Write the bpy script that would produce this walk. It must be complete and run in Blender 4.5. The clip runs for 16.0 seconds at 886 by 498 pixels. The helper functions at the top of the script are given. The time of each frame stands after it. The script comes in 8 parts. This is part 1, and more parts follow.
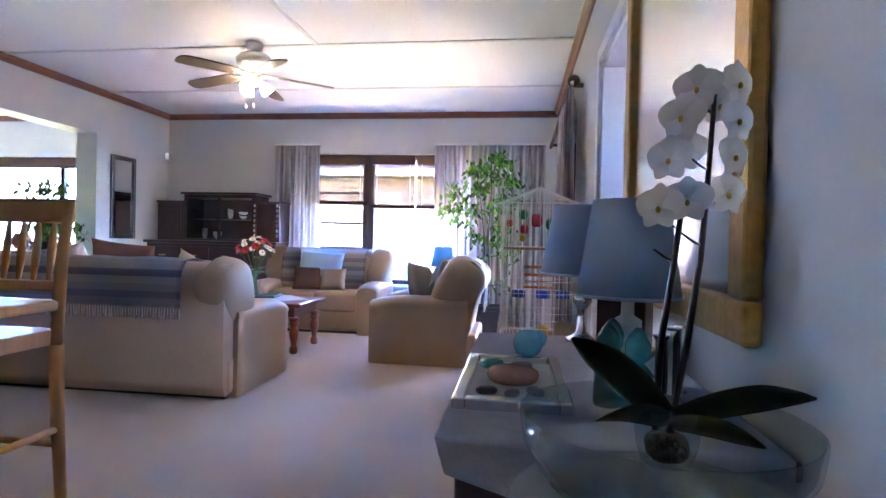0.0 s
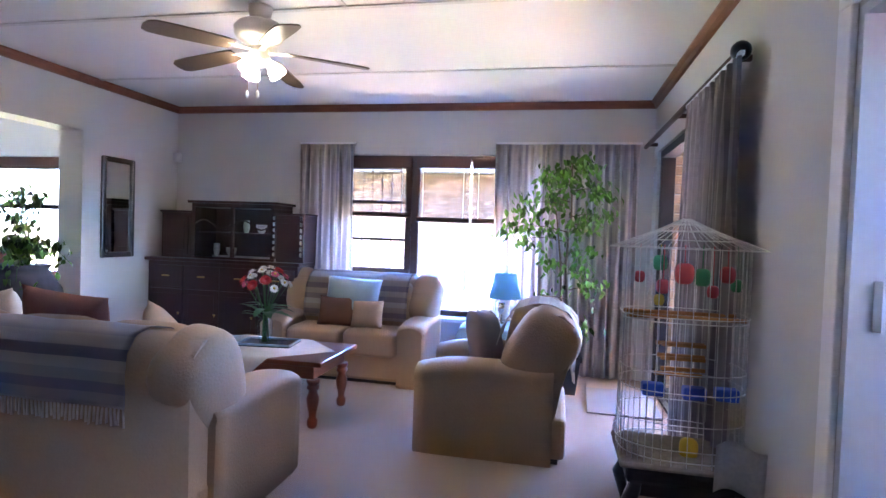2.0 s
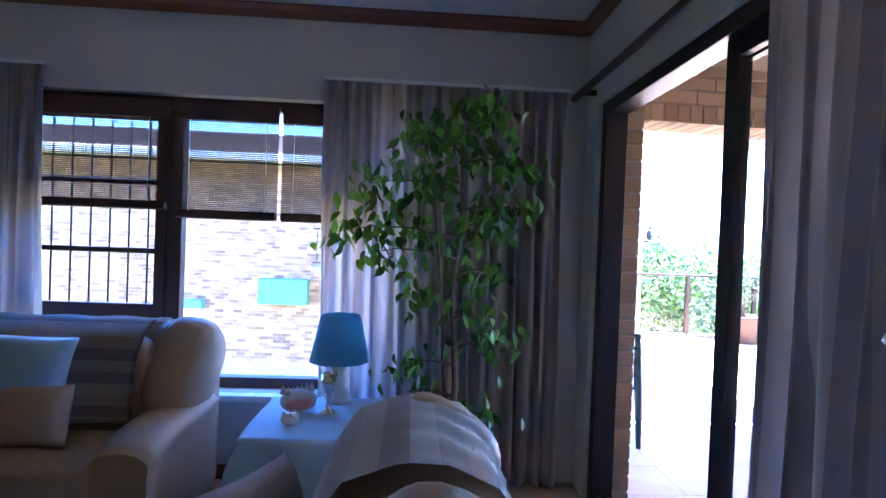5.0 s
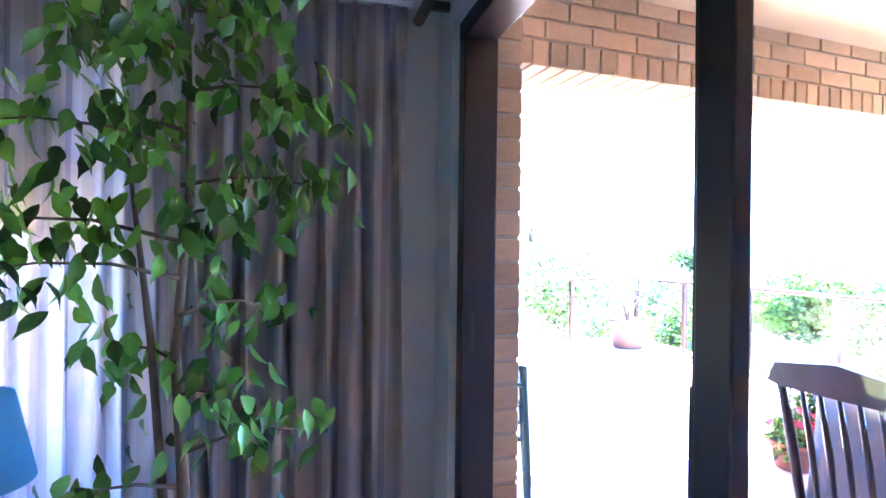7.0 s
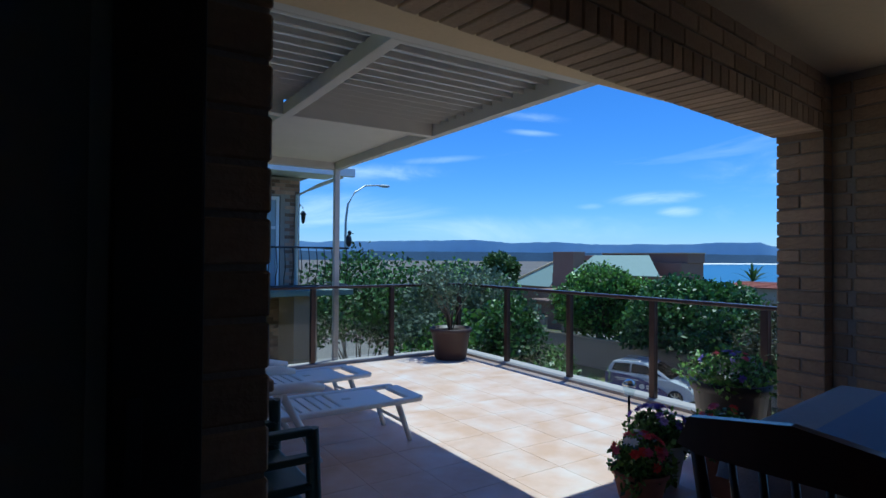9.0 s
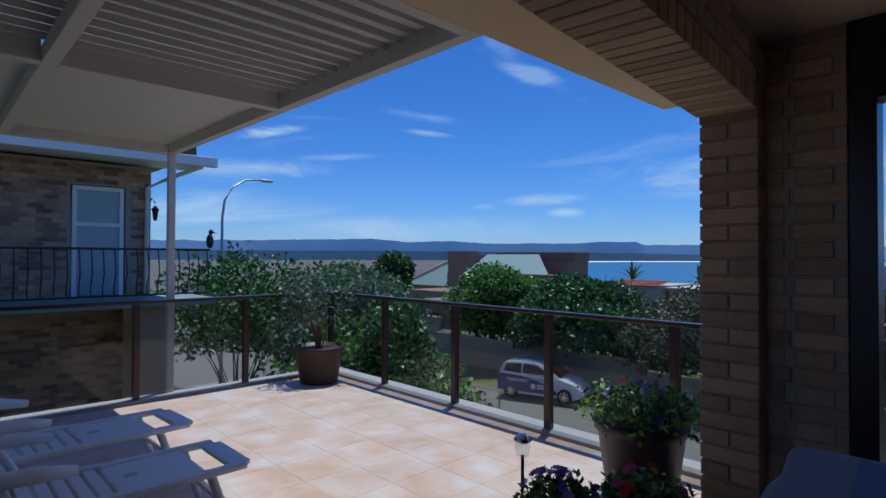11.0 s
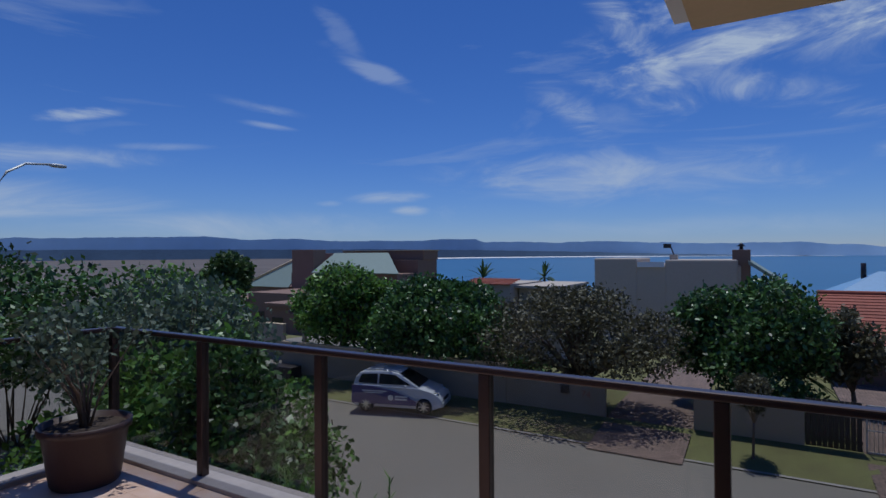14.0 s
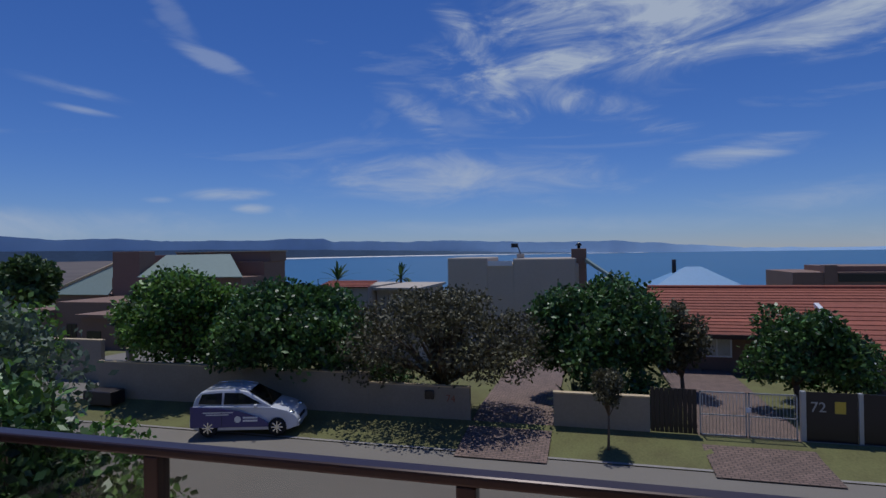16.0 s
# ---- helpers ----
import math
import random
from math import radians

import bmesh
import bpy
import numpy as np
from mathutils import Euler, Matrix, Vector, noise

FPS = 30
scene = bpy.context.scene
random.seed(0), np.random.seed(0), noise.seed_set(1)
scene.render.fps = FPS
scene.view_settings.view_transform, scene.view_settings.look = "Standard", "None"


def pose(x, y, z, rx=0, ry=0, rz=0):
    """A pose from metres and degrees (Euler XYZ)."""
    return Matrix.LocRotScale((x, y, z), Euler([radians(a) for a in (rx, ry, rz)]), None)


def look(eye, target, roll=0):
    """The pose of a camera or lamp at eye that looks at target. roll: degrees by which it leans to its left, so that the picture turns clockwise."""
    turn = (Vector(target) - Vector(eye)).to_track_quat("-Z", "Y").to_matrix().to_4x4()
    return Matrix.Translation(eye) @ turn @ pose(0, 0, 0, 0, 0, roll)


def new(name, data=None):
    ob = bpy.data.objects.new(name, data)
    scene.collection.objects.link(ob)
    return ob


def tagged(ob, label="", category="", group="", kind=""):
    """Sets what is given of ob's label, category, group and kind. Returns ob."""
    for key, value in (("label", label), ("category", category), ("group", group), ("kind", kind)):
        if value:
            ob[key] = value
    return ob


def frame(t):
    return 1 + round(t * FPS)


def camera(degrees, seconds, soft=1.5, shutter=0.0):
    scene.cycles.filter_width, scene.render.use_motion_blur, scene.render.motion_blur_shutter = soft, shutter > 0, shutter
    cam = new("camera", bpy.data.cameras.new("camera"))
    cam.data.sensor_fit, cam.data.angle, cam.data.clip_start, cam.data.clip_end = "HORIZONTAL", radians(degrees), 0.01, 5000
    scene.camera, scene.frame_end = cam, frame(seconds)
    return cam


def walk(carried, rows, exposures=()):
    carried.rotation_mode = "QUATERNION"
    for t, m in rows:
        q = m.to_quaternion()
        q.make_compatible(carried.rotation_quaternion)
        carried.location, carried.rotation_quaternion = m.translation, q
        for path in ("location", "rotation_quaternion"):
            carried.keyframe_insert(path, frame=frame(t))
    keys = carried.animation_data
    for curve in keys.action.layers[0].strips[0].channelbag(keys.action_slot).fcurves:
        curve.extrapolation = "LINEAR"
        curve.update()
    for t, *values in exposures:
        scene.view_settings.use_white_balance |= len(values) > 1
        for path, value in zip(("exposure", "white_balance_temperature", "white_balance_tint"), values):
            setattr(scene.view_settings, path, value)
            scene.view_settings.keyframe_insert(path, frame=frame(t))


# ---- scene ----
cam = camera(77.4, 16.0)
PATH = [
    (0, (-0.147, 0.137, 1.02), (-0.413, 2.119, 0.996), 1.3),
    (0.5, (-0.215, 0.391, 1.157), (-0.546, 2.363, 1.122), 1.5),
    (1, (-0.305, 0.695, 1.263), (-0.686, 2.658, 1.21), 1.7),
    (1.5, (-0.417, 1.032, 1.31), (-0.811, 2.992, 1.256), 1.8),
    (2, (-0.554, 1.427, 1.316), (-0.956, 3.386, 1.26), 2.0),
    (2.5, (-0.754, 1.827, 1.293), (-1.142, 3.789, 1.249), 1.9),
    (3, (-0.838, 2.199, 1.329), (-1.199, 4.165, 1.28), 2.0),
    (3.2, (-0.86, 2.37, 1.32), (-1.2, 4.341, 1.281), 2.0),
    (5.5, (-0.562, 4.067, 1.361), (-0.305, 6.049, 1.332), 2.0),
    (6, (-0.447, 4.346, 1.343), (-0.070, 6.309, 1.325), 1.6),
    (6.5, (-0.307, 4.63, 1.339), (0.152, 6.576, 1.337), 1.2),
    (7, (-0.194, 4.871, 1.349), (0.313, 6.805, 1.353), 0.7),
    (7.5, (-0.102, 5.086, 1.345), (0.49, 6.996, 1.352), 0.7),
    (8, (-0.002, 5.288, 1.345), (0.712, 7.156, 1.353), 0.9),
    (8.5, (0.141, 5.545, 1.307), (1.041, 7.331, 1.331), 0.8),
    (9, (0.297, 5.745, 1.329), (1.384, 7.424, 1.36), 0.4),
    (9.5, (0.515, 5.913, 1.366), (1.705, 7.52, 1.397), 0.3),
    (10, (0.705, 6.051, 1.37), (1.97, 7.599, 1.401), 0.2),
    (12.5, (1.848, 7.189, 1.458), (3.385, 8.469, 1.48), -0.2),
    (13, (2.06, 7.457, 1.471), (3.663, 8.653, 1.49), -0.5),
    (13.5, (2.25, 7.695, 1.499), (3.915, 8.802, 1.519), -0.3),
    (14, (2.455, 7.928, 1.52), (4.177, 8.945, 1.539), -0.4),
    (14.5, (2.672, 8.155, 1.53), (4.45, 9.07, 1.549), -0.5),
    (15, (2.896, 8.372, 1.57), (4.731, 9.165, 1.586), -0.7),
    (15.5, (3.129, 8.585, 1.584), (5.017, 9.243, 1.599), -0.9),
    (16, (3.358, 8.796, 1.604), (5.29, 9.314, 1.615), -0.9),
]
# ---- exposure: the clip's camera opens up indoors and closes down outside ----
EXPOSURES = [(0, 7.55, 6250, 19), (0.5, 7.3, 6250, 19), (1.0, 7.2, 6250, 19), (3.2, 6.75, 6200, 18), (5.3, 5.0, 5550, 7), (6.0, 5.25, 5550, 8), (7.0, 6.2, 5650, 8), (7.5, 6.7, 5450, 7), (8.0, 3.4, 5950, 7), (8.5, 0.45, 5000, -11), (9.0, 0.1, 5000, -12), (10.2, -0.22, 5150, -8), (12.3, -0.45, 5350, 2), (13.5, -0.75, 5550, 6), (16, -0.9, 5900, 9)]
walk(cam, [(t, look(eye, target, roll)) for t, eye, target, roll in PATH], EXPOSURES)

# ---- world, sun ----
SUN_DIR = Vector((0.62, 0.22, 2.55)).normalized()
world = bpy.data.worlds.new("sky")
scene.world = world
world.use_nodes = True
wn, wl = world.node_tree.nodes, world.node_tree.links
wn.clear()
w_out = wn.new("ShaderNodeOutputWorld")
w_bg = wn.new("ShaderNodeBackground")
w_sky = wn.new("ShaderNodeTexSky")
w_sky.sky_type = "NISHITA"
w_sky.sun_disc = False
w_sky.sun_elevation = math.asin(SUN_DIR.z)
w_sky.sun_rotation = math.atan2(SUN_DIR.x, SUN_DIR.y)
w_sky.air_density, w_sky.dust_density, w_sky.ozone_density = 1.0, 0.0, 6.0
w_hsv = wn.new("ShaderNodeHueSaturation")
w_hsv.inputs["Saturation"].default_value = 1.1
w_hsv.inputs["Value"].default_value = 0.85
wl.new(w_sky.outputs[0], w_hsv.inputs["Color"])
# wispy high cloud, spread over the whole sky
w_co = wn.new("ShaderNodeTexCoord")
w_map = wn.new("ShaderNodeMapping")
w_map.inputs["Scale"].default_value = (1.2, 1.6, 7.0)
w_map.inputs["Rotation"].default_value = (0.12, 0.1, 0.5)
w_map.inputs["Location"].default_value = (3.1, 0.4, 0.15)
w_turn = wn.new("ShaderNodeMapping")
w_turn.inputs["Rotation"].default_value = (0, 0, 0.62)
wl.new(w_co.outputs["Generated"], w_turn.inputs[0])
wl.new(w_turn.outputs[0], w_map.inputs[0])
w_n = wn.new("ShaderNodeTexNoise")
w_n.inputs["Scale"].default_value = 1.6
w_n.inputs["Detail"].default_value = 9
w_n.inputs["Roughness"].default_value = 0.58
w_n.inputs["Distortion"].default_value = 0.9
wl.new(w_map.outputs[0], w_n.inputs["Vector"])
w_r = wn.new("ShaderNodeValToRGB")
w_r.color_ramp.elements[0].position, w_r.color_ramp.elements[0].color = 0.60, (0, 0, 0, 1)
w_r.color_ramp.elements[1].position, w_r.color_ramp.elements[1].color = 0.86, (0.5, 0.5, 0.5, 1)
wl.new(w_n.outputs[0], w_r.inputs[0])
w_mix = wn.new("ShaderNodeMix")
w_mix.data_type = "RGBA"
w_mix.inputs[7].default_value = (6.6, 7.2, 8.2, 1)


def sky_math(op, a, b=None, c=None):
    """One arithmetic node of the sky; numbers or sockets go in."""
    n = wn.new("ShaderNodeMath")
    n.operation = op
    for k, v in enumerate((a, b, c)):
        if v is None:
            continue
        if isinstance(v, (int, float)):
            n.inputs[k].default_value = v
        else:
            wl.new(v, n.inputs[k])
    return n.outputs[0]


w_fib = wn.new("ShaderNodeTexNoise")
w_fib.inputs["Scale"].default_value, w_fib.inputs["Detail"].default_value = 4.6, 8
w_fib.inputs["Roughness"].default_value, w_fib.inputs["Distortion"].default_value = 0.62, 1.3
w_fmap = wn.new("ShaderNodeMapping")
w_fmap.inputs["Scale"].default_value, w_fmap.inputs["Rotation"].default_value = (1.0, 1.0, 3.4), (0.25, -0.2, 0.3)
wl.new(w_co.outputs["Generated"], w_fmap.inputs[0])
wl.new(w_fmap.outputs[0], w_fib.inputs["Vector"])
cloud_sum = sky_math("MULTIPLY", w_r.outputs[0], 0.8)
# each cloud: azimuth, height, half length, half width, slope of its long axis (degrees), density, raggedness
CLOUDS = [
    (-8.0, 22.5, 26, 8.5, 10, 1.0, 0.75), (-26.0, 21.0, 16, 6, 14, 0.8, 0.9), (10.5, 19.5, 9, 2.2, -48, 0.85, 0.8), (1.0, 14.8, 12, 2.4, -18, 0.75, 0.8),
    (36.4, 17.7, 6, 1.1, -26, 0.3, 0.9), (40.8, 21.4, 6, 1.2, -52, 0.15, 0.9), (49.0, 14.4, 6, 0.7, -8, 0.35, 0.7),
    (18.0, 14.8, 5, 2.2, -30, 0.4, 1.0), (12.5, 7.6, 21, 3.4, -2, 0.62, 0.55), (36.3, 5.9, 5.2, 0.9, 3, 1.0, 0.35),
    (33.9, 4.5, 2.6, 0.7, 0, 0.8, 0.35), (42.3, 5.2, 1.9, 0.45, 0, 0.5, 0.35), (-13.5, 8.6, 7, 1.5, 4, 0.65, 0.6),
    (-21.0, 4.4, 11, 1.6, 2, 0.4, 0.5), (50.0, 2.9, 22, 1.9, 1, 0.55, 0.4), (66.0, 8.5, 11, 1.5, 2, 0.75, 0.5),
    (64.0, 12.2, 5, 0.7, 12, 0.65, 0.9), (48.0, 12.6, 3.4, 0.45, -6, 0.5, 0.5), (70.0, 4.6, 16, 2.2, 3, 0.65, 0.5), (58.0, 10.0, 6, 0.5, 4, 0.4, 0.5), (5.0, 2.6, 24, 1.4, 0, 0.3, 0.4),
]
for az, el, half_l, half_w, slope, dense, ragged in CLOUDS:
    ca, sa, ce, se = math.cos(radians(az)), math.sin(radians(az)), math.cos(radians(el)), math.sin(radians(el))
    east, north = Vector((sa, -ca, 0)), Vector((-se * ca, -se * sa, ce))
    along = east * math.cos(radians(slope)) + north * math.sin(radians(slope))
    across = north * math.cos(radians(slope)) - east * math.sin(radians(slope))
    dots = []
    for axis, half in ((along, half_l), (across, half_w)):
        d = wn.new("ShaderNodeVectorMath")
        d.operation = "DOT_PRODUCT"
        wl.new(w_co.outputs["Generated"], d.inputs[0])
        d.inputs[1].default_value = axis / math.sin(radians(half))
        dots.append(d.outputs["Value"])
    r2 = sky_math("ADD", sky_math("MULTIPLY", dots[0], dots[0]), sky_math("MULTIPLY", dots[1], dots[1]))
    soft = sky_math("ADD", sky_math("SUBTRACT", 1.0, r2), sky_math("MULTIPLY_ADD", w_fib.outputs[0], 4.4 * ragged, -2.2 * ragged))
    fade = wn.new("ShaderNodeMapRange")
    fade.interpolation_type = "SMOOTHSTEP"
    fade.inputs["From Min"].default_value, fade.inputs["From Max"].default_value = 0.0, 1.7
    wl.new(soft, fade.inputs["Value"])
    edge = wn.new("ShaderNodeMapRange")
    edge.interpolation_type = "SMOOTHSTEP"
    edge.inputs["From Min"].default_value, edge.inputs["From Max"].default_value = 2.2, 0.5
    wl.new(r2, edge.inputs["Value"])
    cloud_sum = sky_math("MAXIMUM", cloud_sum, sky_math("MULTIPLY", sky_math("MULTIPLY", sky_math("POWER", fade.outputs[0], 1.6), 1.25 * dense), edge.outputs[0]))
wl.new(sky_math("MINIMUM", cloud_sum, 0.9), w_mix.inputs[0])
w_tint = wn.new("ShaderNodeMix")
w_tint.data_type, w_tint.blend_type = "RGBA", "MULTIPLY"
w_tint.inputs[0].default_value = 1.0
w_tint.inputs[7].default_value = (0.80, 0.90, 1.32, 1)
wl.new(w_hsv.outputs[0], w_tint.inputs[6])
wl.new(w_tint.outputs[2], w_mix.inputs[6])
wl.new(w_mix.outputs[2], w_bg.inputs[0])
w_bg.inputs[1].default_value = 0.11
wl.new(w_bg.outputs[0], w_out.inputs[0])

sun = new("sun", bpy.data.lights.new("sun", "SUN"))
sun.data.energy, sun.data.angle, sun.data.color = 4.2, radians(0.5), (1.0, 0.955, 0.88)
sun.matrix_world = look(SUN_DIR * 60, (0, 0, 0))


# ---- materials ----
def mat(name, color, rough=0.6, metal=0.0, vary=0.12, grain=40.0, blotch=3.0, bump=0.0, coat=0.0, random_piece=0.0, stretch=(1, 1, 1), sheen=0.0, trans=0.0, hue=0.0, through_light=0.0):
    """Base colour with fine grain, broad blotches, relief and, for pieces, a shift of tone from one to the next."""
    m = bpy.data.materials.new(name)
    m.use_nodes = True
    n, l = m.node_tree.nodes, m.node_tree.links
    b = n["Principled BSDF"]
    b.inputs["Roughness"].default_value = rough
    b.inputs["Metallic"].default_value = metal
    b.inputs["Coat Weight"].default_value = coat
    b.inputs["Sheen Weight"].default_value = sheen
    b.inputs["Transmission Weight"].default_value = trans
    co = n.new("ShaderNodeTexCoord")
    mp = n.new("ShaderNodeMapping")
    mp.inputs["Scale"].default_value = stretch
    l.new(co.outputs["Object"], mp.inputs[0])
    fine, broad = n.new("ShaderNodeTexNoise"), n.new("ShaderNodeTexNoise")
    fine.inputs["Scale"].default_value, fine.inputs["Detail"].default_value = grain, 4
    broad.inputs["Scale"].default_value, broad.inputs["Detail"].default_value = blotch, 3
    l.new(mp.outputs[0], fine.inputs["Vector"]), l.new(co.outputs["Object"], broad.inputs["Vector"])
    add = n.new("ShaderNodeMath")
    add.operation = "ADD"
    l.new(fine.outputs[0], add.inputs[0]), l.new(broad.outputs[0], add.inputs[1])
    last = add
    if random_piece:
        info = n.new("ShaderNodeObjectInfo")
        isl = n.new("ShaderNodeNewGeometry")
        mx = n.new("ShaderNodeMath")
        mx.operation = "ADD"
        l.new(info.outputs["Random"], mx.inputs[0]), l.new(isl.outputs["Random Per Island"], mx.inputs[1])
        fr = n.new("ShaderNodeMath")
        fr.operation = "FRACT"
        l.new(mx.outputs[0], fr.inputs[0])
        ma = n.new("ShaderNodeMath")
        ma.operation = "MULTIPLY_ADD"
        ma.inputs[1].default_value = random_piece / max(vary, 0.01)
        l.new(fr.outputs[0], ma.inputs[0]), l.new(add.outputs[0], ma.inputs[2])
        last = ma
    sc = n.new("ShaderNodeMapRange")
    top = 2.0 + (random_piece / max(vary, 0.01) if random_piece else 0)
    sc.inputs["From Min"].default_value, sc.inputs["From Max"].default_value = top * 0.25, top * 0.75
    sc.inputs["To Min"].default_value, sc.inputs["To Max"].default_value = 1 - vary - random_piece, 1 + vary + random_piece
    l.new(last.outputs[0], sc.inputs[0])
    hs = n.new("ShaderNodeHueSaturation")
    hs.inputs["Color"].default_value = (*color, 1)
    l.new(sc.outputs[0], hs.inputs["Value"])
    if hue:
        hr = n.new("ShaderNodeMapRange")
        hr.inputs["To Min"].default_value, hr.inputs["To Max"].default_value = 0.5 - hue, 0.5 + hue
        l.new(broad.outputs[0], hr.inputs[0]), l.new(hr.outputs[0], hs.inputs["Hue"])
    l.new(hs.outputs[0], b.inputs["Base Color"])
    if bump:
        bp = n.new("ShaderNodeBump")
        bp.inputs["Strength"].default_value = bump
        bp.inputs["Distance"].default_value = 0.01
        l.new(fine.outputs[0], bp.inputs["Height"]), l.new(bp.outputs[0], b.inputs["Normal"])
    if through_light:
        tl, ms = n.new("ShaderNodeBsdfTranslucent"), n.new("ShaderNodeMixShader")
        ms.inputs[0].default_value = through_light
        l.new(hs.outputs[0], tl.inputs[0])
        l.new(b.outputs[0], ms.inputs[1]), l.new(tl.outputs[0], ms.inputs[2])
        l.new(ms.outputs[0], n["Material Output"].inputs[0])
    return m


def stripes(name, axis, colors, period, rough=0.9, sheen=0.3, through_light=0.0):
    """Woven cloth with bands of colour along one axis."""
    m = mat(name, colors[0], rough, vary=0.1, grain=220, bump=0.25, sheen=sheen, through_light=through_light)
    n, l = m.node_tree.nodes, m.node_tree.links
    co, sep = n.new("ShaderNodeTexCoord"), n.new("ShaderNodeSeparateXYZ")
    l.new(co.outputs["Object"], sep.inputs[0])
    dv, fr, rp = n.new("ShaderNodeMath"), n.new("ShaderNodeMath"), n.new("ShaderNodeValToRGB")
    dv.operation, dv.inputs[1].default_value, fr.operation = "DIVIDE", period, "FRACT"
    l.new(sep.outputs["XYZ".index(axis)], dv.inputs[0]), l.new(dv.outputs[0], fr.inputs[0]), l.new(fr.outputs[0], rp.inputs[0])
    rp.color_ramp.interpolation = "CONSTANT"
    k = len(colors)
    while len(rp.color_ramp.elements) < k:
        rp.color_ramp.elements.new(0.5)
    for i, c in enumerate(colors):
        rp.color_ramp.elements[i].position = i / k
    for i, c in enumerate(colors):
        rp.color_ramp.elements[i].color = (*c, 1)
    hs = next(x for x in n if x.type == "HUE_SAT")
    l.new(rp.outputs[0], hs.inputs["Color"])
    return m


def glass(name, tint=(1, 1, 1), amount=0.08, rough=0.0):
    """Thin clear pane: mostly lets light straight through, with a sheen that grows at a slant."""
    m = bpy.data.materials.new(name)
    m.use_nodes = True
    n, l = m.node_tree.nodes, m.node_tree.links
    n.remove(n["Principled BSDF"])
    t, g, f, x = n.new("ShaderNodeBsdfTransparent"), n.new("ShaderNodeBsdfGlossy"), n.new("ShaderNodeLayerWeight"), n.new("ShaderNodeMixShader")
    t.inputs[0].default_value = (*tint, 1)
    g.inputs["Roughness"].default_value = rough
    f.inputs[0].default_value = 0.5
    pw, mu = n.new("ShaderNodeMath"), n.new("ShaderNodeMath")
    pw.operation, pw.inputs[1].default_value = "POWER", 4.5
    mu.operation, mu.inputs[1].default_value, mu.inputs[2].default_value = "MULTIPLY_ADD", 0.5, amount * 0.35
    l.new(f.outputs["Facing"], pw.inputs[0]), l.new(pw.outputs[0], mu.inputs[0]), l.new(mu.outputs[0], x.inputs[0])
    l.new(t.outputs[0], x.inputs[1]), l.new(g.outputs[0], x.inputs[2]), l.new(x.outputs[0], n["Material Output"].inputs[0])
    return m


def glow(name, color, strength):
    m = bpy.data.materials.new(name)
    m.use_nodes = True
    b = m.node_tree.nodes["Principled BSDF"]
    b.inputs["Base Color"].default_value = (*color, 1)
    b.inputs["Emission Color"].default_value = (*color, 1)
    b.inputs["Emission Strength"].default_value = strength
    return m


def glazed_tile():
    """Mottled peach floor tile: cloudy patches that run on over the joints, with a tone of its own for each tile."""
    m = mat("deck_tile", (0.62, 0.43, 0.32), 0.5, vary=0.04, grain=60, blotch=8, bump=0.05, random_piece=0.02)
    n, l = m.node_tree.nodes, m.node_tree.links
    pos, cloud, fleck = n.new("ShaderNodeNewGeometry"), n.new("ShaderNodeTexNoise"), n.new("ShaderNodeTexNoise")
    cloud.inputs["Scale"].default_value, cloud.inputs["Detail"].default_value, cloud.inputs["Roughness"].default_value = 3.3, 3, 0.5
    fleck.inputs["Scale"].default_value, fleck.inputs["Detail"].default_value = 0.9, 2
    shift = n.new("ShaderNodeVectorMath")
    shift.operation = "MULTIPLY_ADD"
    info = n.new("ShaderNodeObjectInfo")
    shift.inputs[1].default_value = (0.09, 0.09, 0.09)
    l.new(info.outputs["Random"], shift.inputs[0]), l.new(pos.outputs["Position"], shift.inputs[2])
    l.new(shift.outputs[0], cloud.inputs["Vector"]), l.new(pos.outputs["Position"], fleck.inputs["Vector"])
    add, rp = n.new("ShaderNodeMath"), n.new("ShaderNodeValToRGB")
    add.operation, add.inputs[1].default_value = "MULTIPLY_ADD", 0.72
    sc = n.new("ShaderNodeMath")
    sc.operation, sc.inputs[1].default_value = "MULTIPLY", 0.28
    l.new(fleck.outputs[0], sc.inputs[0]), l.new(cloud.outputs[0], add.inputs[0]), l.new(sc.outputs[0], add.inputs[2]), l.new(add.outputs[0], rp.inputs[0])
    e = rp.color_ramp.elements
    e[0].position, e[0].color = 0.36, (0.57, 0.36, 0.24, 1)
    e[1].position, e[1].color = 0.66, (0.68, 0.55, 0.485, 1)
    mid = e.new(0.5)
    mid.color = (0.64, 0.445, 0.345, 1)
    hs = next(x for x in n if x.type == "HUE_SAT")
    l.new(rp.outputs[0], hs.inputs["Color"])
    return m


M = {}
M["wall"] = mat("wall_paint", (0.62, 0.61, 0.585), 0.85, vary=0.03, grain=60, blotch=1.2, bump=0.08)
M["ceiling"] = mat("ceiling_board", (0.74, 0.74, 0.76), 0.8, vary=0.03, grain=30, blotch=0.8, bump=0.04)
M["joint"] = mat("ceiling_joint", (0.62, 0.62, 0.62), 0.8)
M["cornice"] = mat("cornice_wood", (0.22, 0.075, 0.03), 0.4, vary=0.25, grain=18, stretch=(1, 1, 6), bump=0.05)
M["carpet"] = mat("carpet", (0.375, 0.262, 0.185), 0.97, vary=0.16, grain=260, blotch=1.4, bump=0.6, sheen=0.25)
M["white"] = mat("white_paint", (0.78, 0.78, 0.80), 0.45, vary=0.04, grain=50, bump=0.03)
M["dark_alu"] = mat("bronze_aluminium", (0.035, 0.028, 0.03), 0.35, 0.5, vary=0.1)
